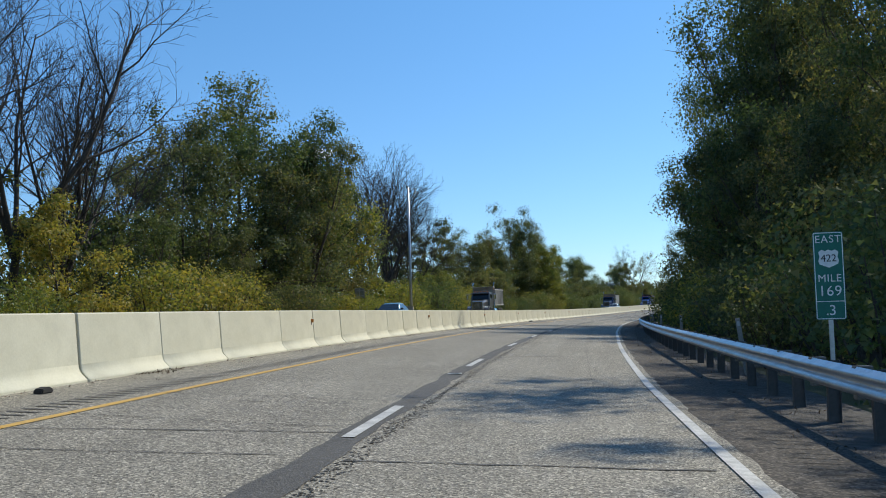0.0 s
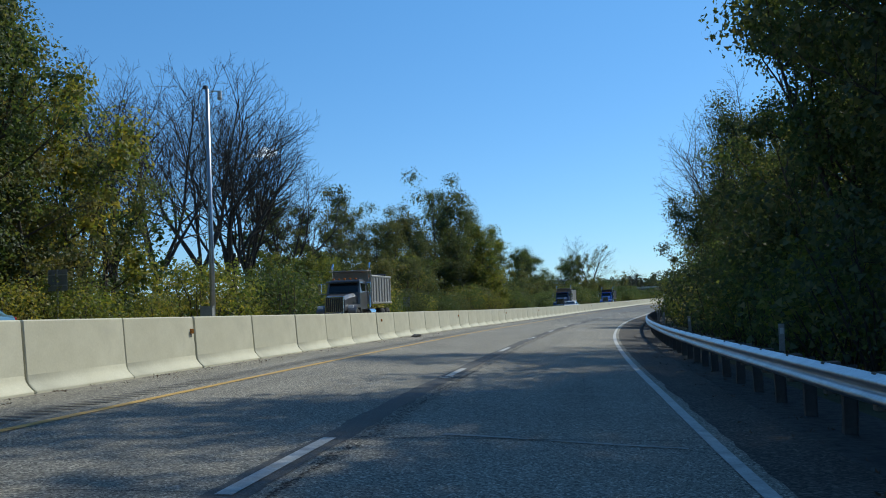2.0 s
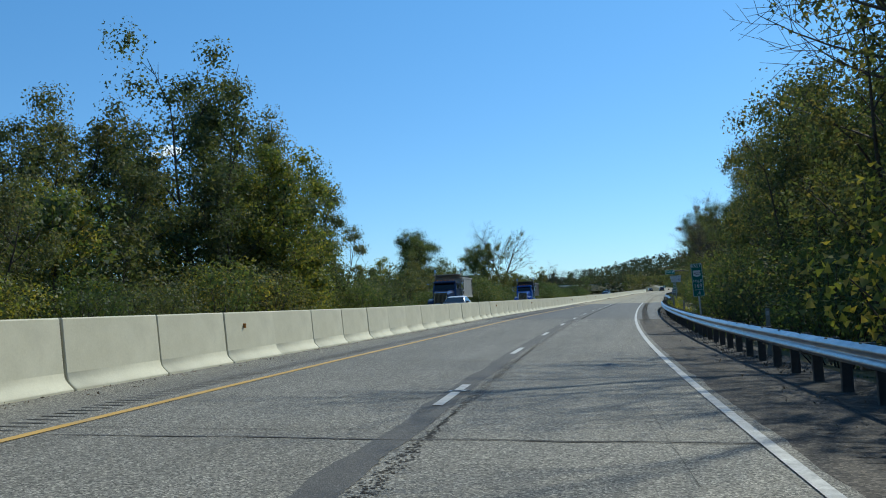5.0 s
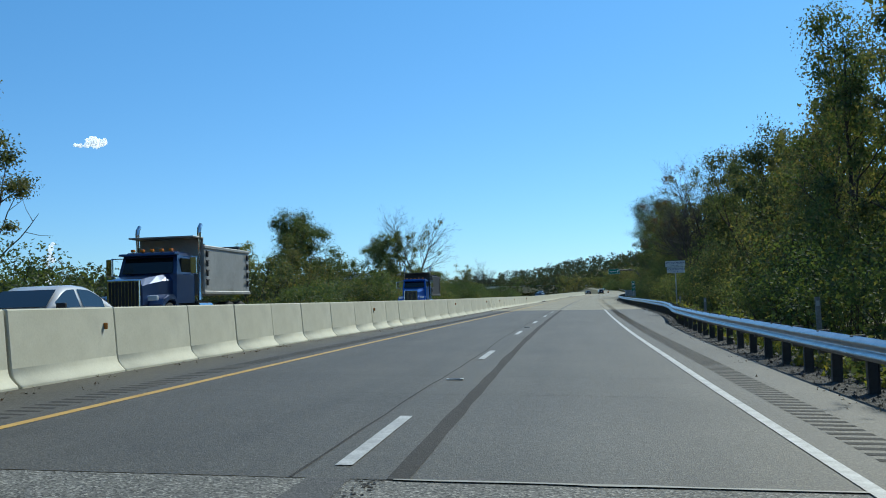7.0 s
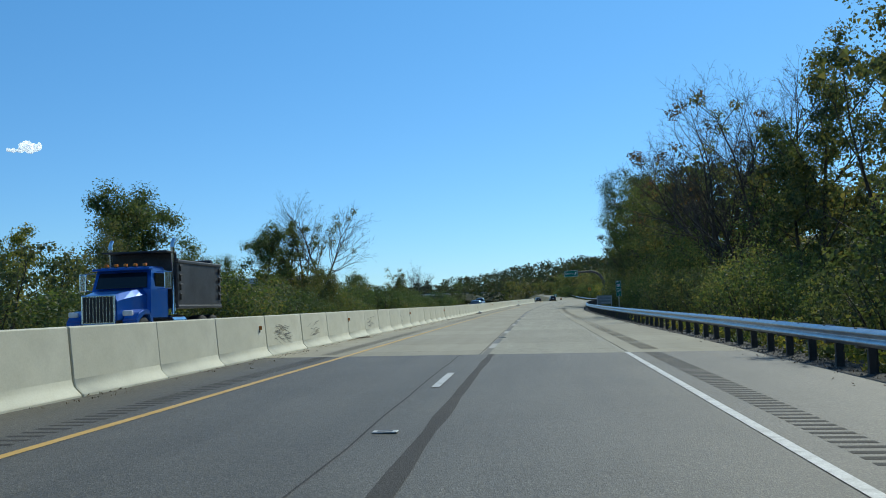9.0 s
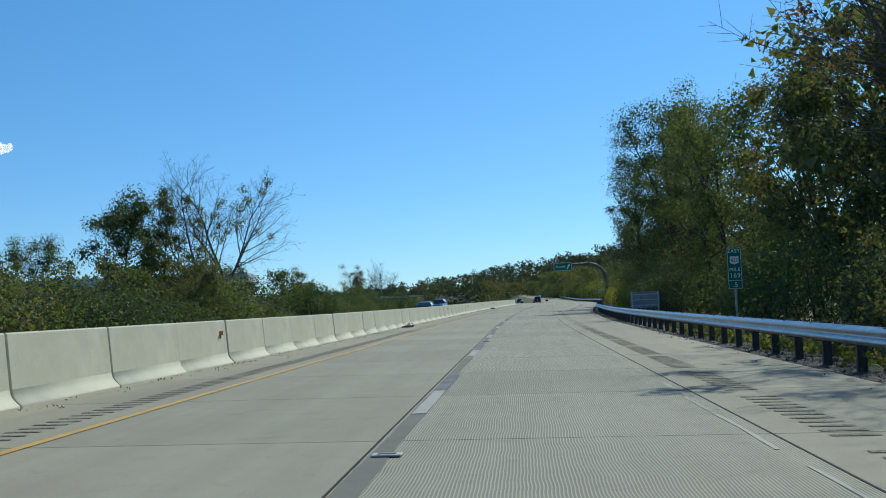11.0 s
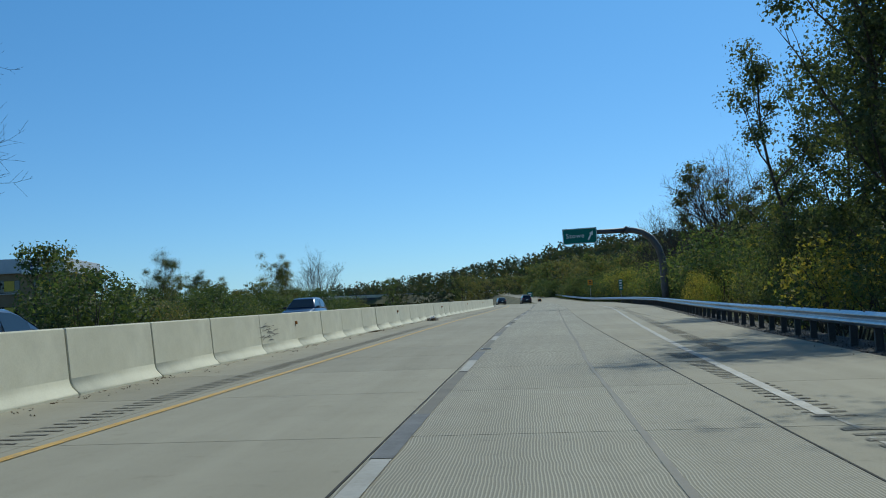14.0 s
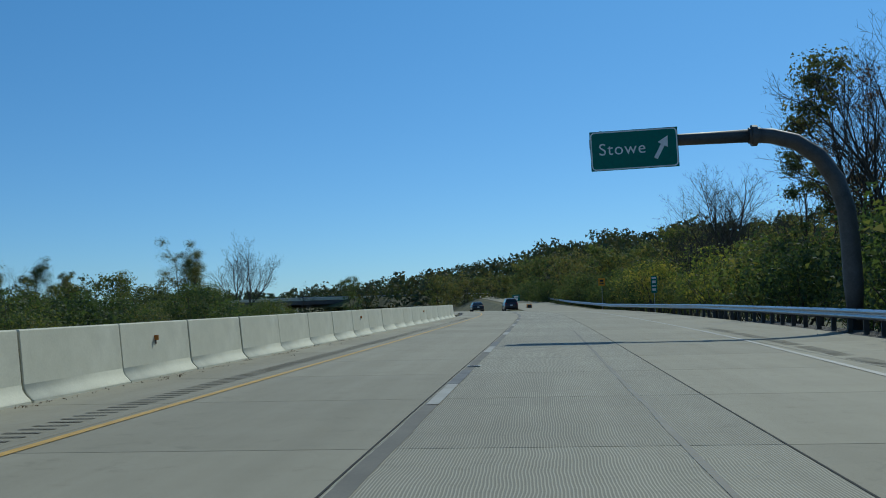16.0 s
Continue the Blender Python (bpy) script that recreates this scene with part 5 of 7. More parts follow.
def car(name, m, paint, label, suv=False, category="car"):
    """Five-door car; it faces +y, standing on z = 0."""
    t = thing(name, m, label, category, "traffic")
    L, Wd = (4.75, 1.88) if suv else (4.6, 1.80)
    belt, roof = (1.08, 1.72) if suv else (0.95, 1.46)
    h = L / 2
    bm = bmesh.new()
    secs = []
    for y, z0, z1, k in ((-h, 0.42, belt - 0.10, 0.88), (-h + 0.12, 0.28, belt - 0.02, 0.96), (-h + 0.8, 0.24, belt, 1.0), (0, 0.22, belt, 1.0), (h * 0.42, 0.24, belt - 0.02, 1.0), (h - 0.55, 0.26, belt - 0.13, 0.97), (h - 0.10, 0.32, belt - 0.27, 0.90), (h, 0.42, belt - 0.36, 0.82)):
        w = Wd / 2 * k
        secs.append([(-w * 0.94, y, z0), (-w, y, z0 + 0.16), (-w, y, (z0 + z1) / 2), (-w * 0.97, y, z1 - 0.07), (-w * 0.88, y, z1), (w * 0.88, y, z1), (w * 0.97, y, z1 - 0.07), (w, y, (z0 + z1) / 2), (w, y, z0 + 0.16), (w * 0.94, y, z0)])
    loft(bm, secs)
    part("body", bm, paint, t, smooth=True)
    rear, front = (-h + 0.16, h * 0.40) if suv else (-h + 0.45, h * 0.44)
    tr, tf = (-h + 0.55, h * 0.02) if suv else (-h + 1.20, h * 0.04)
    wb, wt = Wd / 2 * 0.91, Wd / 2 * 0.66
    line = [(rear, belt), (tr - 0.12, roof - 0.12), (tr + 0.12, roof - 0.03), ((tr + tf) / 2, roof), (tf - 0.1, roof - 0.03), (tf + 0.12, roof - 0.11), (front, belt)]

    def skin(y, t, sx, out=0.0):
        zt = float(np.interp(y, [p[0] for p in line], [p[1] for p in line]))
        k = min(1.0, max(0.0, t * (zt - belt) / (roof - belt)))
        return (sx * (wb + (wt - wb) * k + out), y, belt - 0.03 + (zt - belt + 0.03) * t)

    bm = bmesh.new()
    loft(bm, [[skin(y, t, sx) for t, sx in ((0, -1), (0.5, -1), (0.9, -1))] + [(0.82 * sx * abs(skin(y, 1, 1)[0]), y, z) for sx in (-1, 1)] + [skin(y, t, sx) for t, sx in ((0.9, 1), (0.5, 1), (0, 1))] for y, z in line])
    part("cabin", bm, paint, t, smooth=True)
    for sx in (-1, 1):
        mid = (tr + tf) / 2 + 0.1
        for y0, y1 in ((rear + 0.42, mid - 0.06), (mid + 0.06, front - 0.38)):
            bm = bmesh.new()
            lo = [bm.verts.new(skin(y0 + (y1 - y0) * i / 6, 0.14, sx, 0.008)) for i in range(7)]
            hi = [bm.verts.new(skin(y0 + (y1 - y0) * i / 6, 0.84, sx, 0.012)) for i in range(7)]
            for i in range(6):
                bm.faces.new((lo[i], lo[i + 1], hi[i + 1], hi[i]) if sx > 0 else (hi[i], hi[i + 1], lo[i + 1], lo[i]))
            part("side_window", bm, M["glass"], t)
    for nm, ya, za, yb, zb, d in (("windscreen", front - 0.06, belt + 0.03, tf + 0.15, roof - 0.13, 1), ("rear_window", rear + 0.04, belt + 0.05, tr - 0.14, roof - 0.14, -1)):
        bm = bmesh.new()
        q = [bm.verts.new((x, y + d * 0.035, z + 0.03)) for x, y, z in ((-wb * 0.92, ya, za), (wb * 0.92, ya, za), (wt * 0.98, yb, zb), (-wt * 0.98, yb, zb))]
        bm.faces.new(q)
        part(nm, bm, M["glass"], t)
    for sx in (-1, 1):
        bm = bmesh.new()
        box(bm, (sx * (Wd / 2 + 0.06), front - 0.25, belt + 0.06), (0.20, 0.10, 0.14), 0.03)
        part("wing_mirror", bm, M["black_plastic"], t)
        bm = bmesh.new()
        box(bm, (sx * Wd * 0.40, -h + 0.06, belt - 0.14), (0.22, 0.10, 0.30 if suv else 0.16), 0.03)
        part("tail_lamp", bm, M["red_lamp"], t)
        bm = bmesh.new()
        box(bm, (sx * Wd * 0.36, h - 0.12, belt - 0.36), (0.34, 0.14, 0.13), 0.03)
        part("headlight", bm, M["head_lamp"], t)
        for y in (-h + 0.85, h - 0.9):
            wheel(t, sx * (Wd / 2 - 0.12), y, 0.35 if suv else 0.32, 0.23, M["galv"])
    bm = bmesh.new()
    box(bm, (0, -h + 0.02, 0.48), (Wd * 0.86, 0.12, 0.22), 0.04)
    part("rear_bumper", bm, M["black_plastic"], t)
    bm = bmesh.new()
    box(bm, (0, -h - 0.01, belt - 0.30), (0.32, 0.02, 0.16), 0.005)
    part("number_plate", bm, M["sign_white"], t)
    return t


def dump_truck(m, paint, box_mat, label, ribs):
    """Long-nosed dump truck; it faces +y, its front at y = 0."""
    t = thing("dump_truck", m, label, "truck", "traffic")
    bm = bmesh.new()
    for x in (-0.42, 0.42):
        box(bm, (x, -4.6, 0.85), (0.10, 9.0, 0.26), 0.01, 1)
    part("chassis", bm, M["steel_dark"], t)
    bm = bmesh.new()
    secs = []
    for y, w, z1 in ((-0.10, 0.62, 1.78), (-0.5, 0.68, 1.86), (-1.2, 0.80, 1.95), (-1.9, 0.92, 2.02)):
        secs.append([(-w, y, 0.95), (-w, y, z1 - 0.2), (-w * 0.82, y, z1), (w * 0.82, y, z1), (w, y, z1 - 0.2), (w, y, 0.95)])
    loft(bm, secs)
    part("hood", bm, paint, t)
    bm = bmesh.new()
    box(bm, (0, -0.06, 1.32), (1.16, 0.10, 0.98), 0.04)
    g = part("grille", bm, M["chrome"], t, "chrome grille surround")
    for k in range(9):
        bm = bmesh.new()
        box(bm, (-0.46 + 0.115 * k, -0.005, 1.32), (0.085, 0.03, 0.84), 0.005, 1)
        part("grille_bar", bm, M["black_plastic"], g)
    bm = bmesh.new()
    box(bm, (0, 0.05, 0.62), (2.42, 0.22, 0.34), 0.05)
    part("bumper", bm, M["chrome"], t)
    for sx in (-1, 1):
        bm = bmesh.new()
        pts = [(-1.75, 0.75), (-1.62, 1.10), (-1.3, 1.30), (-0.9, 1.30), (-0.5, 1.18), (-0.25, 0.95), (-0.25, 0.70), (-0.55, 0.95), (-0.95, 1.12), (-1.3, 1.1), (-1.55, 0.75)]
        prism(bm, pts, sx * 0.72, sx * 1.22, 0.03)
        part("fender", bm, paint, t)
        bm = bmesh.new()
        box(bm, (sx * 0.93, -0.22, 1.18), (0.34, 0.16, 0.18), 0.05)
        part("headlight", bm, M["head_lamp"], t)
        bm = bmesh.new()
        sweep(bm, [(sx * 1.18, -3.72, 1.1), (sx * 1.18, -3.72, 3.55), (sx * 1.18, -3.76, 3.72), (sx * 1.18, -3.90, 3.86)], [0.09, 0.075, 0.075, 0.07], 12)
        part("exhaust_pipe", bm, M["chrome"], t)
        bm = bmesh.new()
        box(bm, (sx * 1.55, -2.25, 2.3), (0.24, 0.10, 0.62), 0.03)
        sweep(bm, [(sx * 1.12, -2.35, 2.62), (sx * 1.5, -2.27, 2.62)], [0.02, 0.02], 6)
        sweep(bm, [(sx * 1.12, -2.35, 2.0), (sx * 1.5, -2.27, 2.0)], [0.02, 0.02], 6)
        part("mirror", bm, M["chrome"], t)
        wheel(t, sx * 1.02, -1.05, 0.52, 0.30, M["chrome"])
        for y in (-6.9, -8.2):
            wheel(t, sx * 0.95, y, 0.52, 0.55, M["steel_dark"])
        bm = bmesh.new()
        cyl(bm, (sx * 0.95, -3.6, 0.78), (sx * 0.95, -4.9, 0.78), 0.30, n=16)
        part("fuel_tank", bm, M["chrome"], t)
    bm = bmesh.new()
    loft(bm, [[(-1.06, -1.85, 1.0), (1.06, -1.85, 1.0), (1.06, -3.5, 1.0), (-1.06, -3.5, 1.0)],
              [(-1.06, -1.90, 2.0), (1.06, -1.90, 2.0), (1.06, -3.5, 2.0), (-1.06, -3.5, 2.0)],
              [(-0.98, -2.15, 2.68), (0.98, -2.15, 2.68), (0.98, -3.5, 2.68), (-0.98, -3.5, 2.68)],
              [(-0.90, -2.35, 2.82), (0.90, -2.35, 2.82), (0.90, -3.45, 2.82), (-0.90, -3.45, 2.82)]])
    part("cab", bm, paint, t)
    bm = bmesh.new()
    loft(bm, [[(-0.92, -1.90, 2.06), (0.92, -1.90, 2.06), (0.92, -1.86, 2.06), (-0.92, -1.86, 2.06)], [(-0.86, -2.13, 2.60), (0.86, -2.13, 2.60), (0.86, -2.09, 2.60), (-0.86, -2.09, 2.60)]])
    part("windscreen", bm, M["glass"], t)
    bm = bmesh.new()
    box(bm, (0, -2.02, 2.72), (2.05, 0.42, 0.08), 0.02, taper=(1, 0.7))
    part("sun_visor", bm, paint, t)
    for sx in (-1, 1):
        bm = bmesh.new()
        box(bm, (sx * 1.03, -2.75, 2.33), (0.06, 0.85, 0.50), 0.02, 1)
        part("side_window", bm, M["glass"], t)
    for k in range(5):
        bm = bmesh.new()
        box(bm, (-0.7 + 0.35 * k, -2.3, 2.88), (0.12, 0.16, 0.10), 0.03)
        part("roof_lamp", bm, M["amber_lamp"], t)
    x, y0, y1, z0, z1 = 1.22, -4.0, -9.0, 1.35, 3.05
    bm = bmesh.new()
    box(bm, (0, (y0 + y1) / 2, z0), (2.44, y0 - y1, 0.06), 0.01, 1)
    b = part("dump_box", bm, box_mat, t)
    for c, sz in (((-x, (y0 + y1) / 2, (z0 + z1) / 2), (0.05, y0 - y1, z1 - z0)), ((x, (y0 + y1) / 2, (z0 + z1) / 2), (0.05, y0 - y1, z1 - z0)), ((0, y0, (z0 + 3.35) / 2), (2.44, 0.05, 3.35 - z0)), ((0, y1, (z0 + z1) / 2), (2.44, 0.05, z1 - z0))):
        bm = bmesh.new()
        box(bm, c, sz, 0.01, 1)
        part("box_side", bm, box_mat, b)
    bm = bmesh.new()
    for sx in (-x, x):
        box(bm, (sx, (y0 + y1) / 2, z1), (0.14, y0 - y1 + 0.1, 0.12), 0.02, 1)
        box(bm, (sx, (y0 + y1) / 2, z0 + 0.02), (0.14, y0 - y1 + 0.1, 0.12), 0.02, 1)
    part("rail", bm, box_mat, b)
    for k in range(ribs):
        for sx in (-x, x):
            bm = bmesh.new()
            yy = y0 + (y1 - y0) * (k + 0.5) / ribs
            box(bm, (sx * 1.03, yy, (z0 + z1) / 2), (0.09, 0.10, z1 - z0 - 0.1), 0.015, 1)
            part("rib", bm, box_mat, b)
    for sx in (-1, 1):
        for yy in (y0 - 0.25, y1 + 0.25):
            for zz in (1.75, 2.1, 2.45, 2.8) if not ribs else ():
                bm = bmesh.new()
                prism_h = 0.09
                box(bm, (sx * (x + 0.06), yy, zz), (0.07, 0.10, 0.24), 0.015, 1)
                box(bm, (sx * (x + 0.11), yy + 0.12, zz + prism_h), (0.05, 0.26, 0.05), 0.01, 1)
                part("latch", bm, M["steel_dark"], b)
    bm = bmesh.new()
    box(bm, (0, -3.55, 3.38), (2.44, 1.0, 0.06), 0.015, 1)
    part("cab_guard", bm, box_mat, b)
    bm = bmesh.new()
    sweep(bm, [(-1.1, -4.4, 3.14), (0, -5.4, 3.3), (1.1, -4.4, 3.14)], [0.05, 0.06, 0.05], 6)
    part("tarp_bow", bm, M["black_plastic"], b)
    bm = bmesh.new()
    cyl(bm, (-1.1, -8.3, 3.16), (1.1, -8.3, 3.16), 0.12, n=12)
    part("tarp_roll", bm, M["black_plastic"], b)
    return t


paint_blue = car_paint("truck_dark_blue", (0.03, 0.06, 0.16))
paint_bright = car_paint("truck_bright_blue", (0.01, 0.10, 0.45))
paint_grey = car_paint("truck_grey", (0.16, 0.16, 0.17))
paint_white = car_paint("car_white", (0.70, 0.70, 0.70), 0.0)
paint_maroon = car_paint("car_dark_maroon", (0.035, 0.012, 0.015))
paint_black = car_paint("car_black", (0.012, 0.013, 0.016))
paint_teal = car_paint("car_light_blue", (0.12, 0.25, 0.33))
paint_navy = car_paint("car_navy", (0.02, 0.045, 0.10))
dump_truck(along(214.6, -12.8, 0, 180), paint_blue, M["box_steel"], "dark blue long-nosed dump truck with a grey box", 0)
dump_truck(along(269.0, -12.8, 0, 180), paint_bright, M["dark_box"], "bright blue dump truck with a dark open box", 0)
dump_truck(along(110.5, -12.8, 0, 180), paint_grey, M["box_steel"], "grey dump truck with a ribbed aluminium box", 7)
car("car", along(203.2, -9.3, 0, 180), paint_white, "white family car with dark windows on the far carriageway")
car("car", along(75.5, -12.6, 0, 180), paint_teal, "light blue saloon car on the far carriageway")
car("car", along(391.0, -9.3, 0, 180), paint_navy, "dark blue car on the far carriageway")
car("car", along(432.0, -12.6, 0, 180), paint_navy, "dark blue car farther along the far carriageway", True)
car("sport_utility_vehicle", along(568.0, 1.7), paint_maroon, "dark maroon sport utility vehicle seen from behind in the lane ahead", True, "car")
car("car", along(580.0, -1.9), paint_black, "black car seen from behind in the inner lane")

# ---------- roadside litter ----------
t = thing("litter_heap", along(349.3, -5.42), "white paper rolls, a black bag and dead leaves against the barrier", "litter")
for x, y, z, r, L in ((0.0, -0.08, 0.20, 0.075, 0.22), (0.08, -0.10, 0.09, 0.085, 0.34), (-0.08, -0.08, 0.085, 0.08, 0.3)):
    bm = bmesh.new()
    cyl(bm, (x, y - L / 2, z), (x, y + L / 2, z), r, n=12)
    part("paper_roll", bm, M["sign_white"], t)
bm = bmesh.new()
bmesh.ops.create_icosphere(bm, subdivisions=3, radius=1.0)
for v in bm.verts:
    k = 1 + 0.25 * noise.noise(v.co * 2.3)
    v.co = Vector((v.co.x * 0.20 * k, v.co.y * 0.42 * k + 0.50, max(v.co.z * 0.16 * k + 0.06, 0.0)))
part("black_bag", bm, M["black_plastic"], t, "crumpled black plastic bag")
lr = random.Random(4)
part_me = leaves_mesh("leaf_litter", [(lr.uniform(-0.3, 0.25), lr.uniform(-1.3, 0.0), 0.05) for _ in range(60)], 8, 0.05, 0.08, M["leaf_dead"], 8, 0.5)
q = new("leaf_litter", part_me)
q.parent = t
t = thing("litter_heap", along(435.6, -5.38), "crumpled white paper and brown dead leaves heaped by the barrier", "litter")
lr = random.Random(9)
for i in range(9):
    bm = bmesh.new()
    bmesh.ops.create_icosphere(bm, subdivisions=2, radius=1.0)
    k, c = lr.uniform(0.05, 0.12), Vector((lr.uniform(-0.12, 0.22), lr.uniform(-0.75, 0.35), 0.0))
    for v in bm.verts:
        w = 1 + 0.8 * noise.noise(v.co * 2.1 + c * 9)
        v.co = Vector((v.co.x * k * w * 1.3, v.co.y * k * w * 1.5, max(v.co.z * k * w + k * 0.8, 0.0) * (1.6 if i == 4 else 0.8))) + c
    part("crumpled_paper", bm, M["sign_white"] if i % 3 else M["black_plastic"], t, smooth=False)
q = new("leaf_litter", leaves_mesh("leaf_litter", [(lr.uniform(-0.25, 0.3), lr.uniform(-1.0, 0.7), lr.uniform(0.02, 0.16)) for _ in range(70)], 8, 0.05, 0.08, M["leaf_dead"], 9, 0.5))
q.parent = t
t = thing("tyre_shred", along(17.6, -4.95), "curled black shred of tyre tread by the barrier", "litter")
bm = bmesh.new()
prism(bm, [(-0.15, 0), (0.15, 0), (0.16, 0.05), (0.06, 0.09), (-0.12, 0.07)], -0.07, 0.07, 0.015)
part("tread", bm, M["rubber"], t)
t = thing("tyre_shred", along(96.5, -5.0), "black shred of tyre tread on the median shoulder", "litter")
bm = bmesh.new()
prism(bm, [(-0.6, 0), (0.6, 0), (0.55, 0.08), (0.0, 0.12), (-0.5, 0.07)], -0.12, 0.12, 0.015)
part("tread", bm, M["rubber"], t)

# ---------- far buildings and bridge ----------
def building(x, y, w, d, h, yaw, z):
    t = thing("office_building", Matrix.Translation((x, y, z)) @ Matrix.Rotation(yaw, 4, "Z"), "flat-roofed tan building with a pale roof band", "building")
    bm = bmesh.new()
    box(bm, (0, 0, h / 2), (w, d, h))
    wall = part("wall", bm, surface("tan_brick", (0.20, 0.14, 0.08), (0.30, 0.22, 0.13), 0.5, 6, 0.9, 0.2, 0.01), t)
    bm = bmesh.new()
    box(bm, (0, 0, h + 0.6), (w + 1.2, d + 1.2, 2.0), 0.05, 1)
    part("roof", bm, surface("roof_band", (0.42, 0.46, 0.50), (0.55, 0.58, 0.62), 0.5, 6, 0.6, 0.1, 0.01), t)
    for k in range(10):
        for zz in (h - 2.2, h - 5.8):
            bm = bmesh.new()
            box(bm, (-w / 2 + w * (k + 0.5) / 10, -d / 2, zz), (w / 10 * 0.6, 0.16, 1.7), 0.03, 1)
            part("window", bm, M["glass"], wall)
            # yellow panel just proud of the glass, half the window's width
            bm = bmesh.new()
            box(bm, (-w / 2 + w * (k + 0.5) / 10, -d / 2 - 0.10, zz + 0.1), (w / 10 * 0.30, 0.06, 1.4), 0.01, 1)
            part("yellow_panel", bm, M["yellow_panel"], wall, "yellow panel over the window glass")
            bm = bmesh.new()
            box(bm, (-w / 2 + w * (k + 0.5) / 10, -d / 2 - 0.12, zz - 0.95), (w / 10 * 0.66, 0.3, 0.16), 0.02, 1)
            part("sill", bm, M["light_grey"], wall)
    for k in range(4):
        for zz in (h - 2.2, h - 5.8):
            bm = bmesh.new()
            box(bm, (w / 2, -d / 2 + d * (k + 0.5) / 4, zz), (0.16, d / 4 * 0.5, 1.7), 0.03, 1)
            part("window", bm, M["glass"], wall)
    bm = bmesh.new()
    box(bm, (w * 0.42, -d / 2 - 0.72, h + 0.5), (2.6, 0.2, 2.2), 0.03, 1)
    plate = part("name_board", bm, M["sign_white"], t, "white square name board")
    bm = bmesh.new()
    for zz, ww in ((0.95, 1.7), (0.55, 1.9), (0.1, 1.2)):
        box(bm, (w * 0.42, -d / 2 - 0.84, h + zz), (ww, 0.04, 0.22))
    part("lettering", bm, M["sign_blue"], plate)
    bm = bmesh.new()
    box(bm, (-w * 0.1, 0, h + 2.2), (4.5, 3.5, 1.4), 0.05, 1)
    part("roof_unit", bm, M["steel_dark"], t)


M["yellow_panel"] = plain("window_yellow", (0.60, 0.42, 0.06), 0.7)
building(15.2, 522.0, 46.0, 18.0, 13.4, -0.1, -4.6)

t = thing("overpass", Matrix.Translation((88.0, 822.0, 0)) @ Matrix.Rotation(0.12, 4, "Z"), "low concrete road overpass with a dark steel girder", "bridge")
bm = bmesh.new()
box(bm, (-30, 0, 6.4), (150, 10, 1.6), 0.05, 1)
part("girder", bm, M["steel_dark"], t)
bm = bmesh.new()
for yy in (-5, 5):
    box(bm, (-30, yy, 7.8), (152, 0.3, 1.1), 0.03, 1)
part("parapet", bm, M["barrier"], t)
for x in (-38, 4, 34):
    bm = bmesh.new()
    box(bm, (x, 0, 1.5), (1.4, 9, 9.0), 0.1, 1)
    part("pier", bm, M["barrier"], t)
t = thing("message_board", Matrix.Translation((150.0, 735.0, 5.2)) @ Matrix.Rotation(-0.2, 4, "Z"), "dark rectangular sign board seen from behind beyond the ramp", "road sign")
bm = bmesh.new()
box(bm, (0, 0, 3.4), (7.5, 0.5, 2.6), 0.05, 1)
part("panel", bm, M["sign_black"], t)
for x in (-2.5, 2.5):
    bm = bmesh.new()
    box(bm, (x, 0.1, 0.6), (0.25, 0.25, 4.0))
    part("post", bm, M["steel_dark"], t)

# a small fair-weather cloud
cloud_white, ct, cn, cl_, cb = nodes_of("cloud_white")
cn.remove(cb)
cd, ctr, cm = cn.new("ShaderNodeBsdfDiffuse"), cn.new("ShaderNodeBsdfTranslucent"), cn.new("ShaderNodeMixShader")
cd.inputs[0].default_value = (0.92, 0.92, 0.92, 1)
ctr.inputs[0].default_value = (0.95, 0.95, 0.95, 1)
cm.inputs[0].default_value = 0.65
cl_.new(cd.outputs[0], cm.inputs[1])
cl_.new(ctr.outputs[0], cm.inputs[2])
cl_.new(cm.outputs[0], cn["Material Output"].inputs[0])
# added emission stands in for sunlight scattered through cloud and plume
glow = cn.new("ShaderNodeEmission")
glow.inputs[0].default_value = (0.78, 0.84, 0.93, 1)
glow.inputs[1].default_value = 0.24
cadd = cn.new("ShaderNodeAddShader")
cl_.new(cm.outputs[0], cadd.inputs[0])
cl_.new(glow.outputs[0], cadd.inputs[1])
cl_.new(cadd.outputs[0], cn["Material Output"].inputs[0])
cr = random.Random(3)


def puffs(name, spots, m, label):
    bm = bmesh.new()
    for x, y, z, r in spots:
        bmesh.ops.create_icosphere(bm, subdivisions=3, radius=r, matrix=Matrix.Translation((x, y, z)))
    for v in bm.verts:
        v.co += Vector((2.2, 1, 2.2)) * noise.noise(v.co * 0.16) + Vector((0.9, 0.5, 0.9)) * noise.noise(v.co * 0.55)
    c = part(name, bm, cloud_white, None, smooth=True)
    c.matrix_basis = m
    tagged(c, label, name.replace("_", " "), kind="structure")


spots = []
for k in range(46):
    u = cr.random()
    spots.append((cr.gauss(14, 13), cr.gauss(0, 9), abs(cr.gauss(0, 9)) - 2, cr.uniform(4.0, 9.5) * (0.75 + 0.5 * u)))
for k in range(16):
    spots.append((cr.uniform(-46, -8), cr.gauss(0, 5), cr.gauss(-5, 2.2), cr.uniform(2.0, 5.0)))
puffs("cloud", spots, Matrix.Translation((-1064, 4560, 728)) @ Matrix.Rotation(0.2, 4, "Z") @ Matrix.Scale(1.5, 4), "small white fair-weather cloud")
spots = [(6 * math.sin(z * 0.06) + cr.gauss(0, 3) + z * 0.02, cr.gauss(0, 3), z, cr.uniform(3, 6.5) + (z < 70) * 2) for z in np.arange(2, 150, 5.0) if not 88 < z < 100]
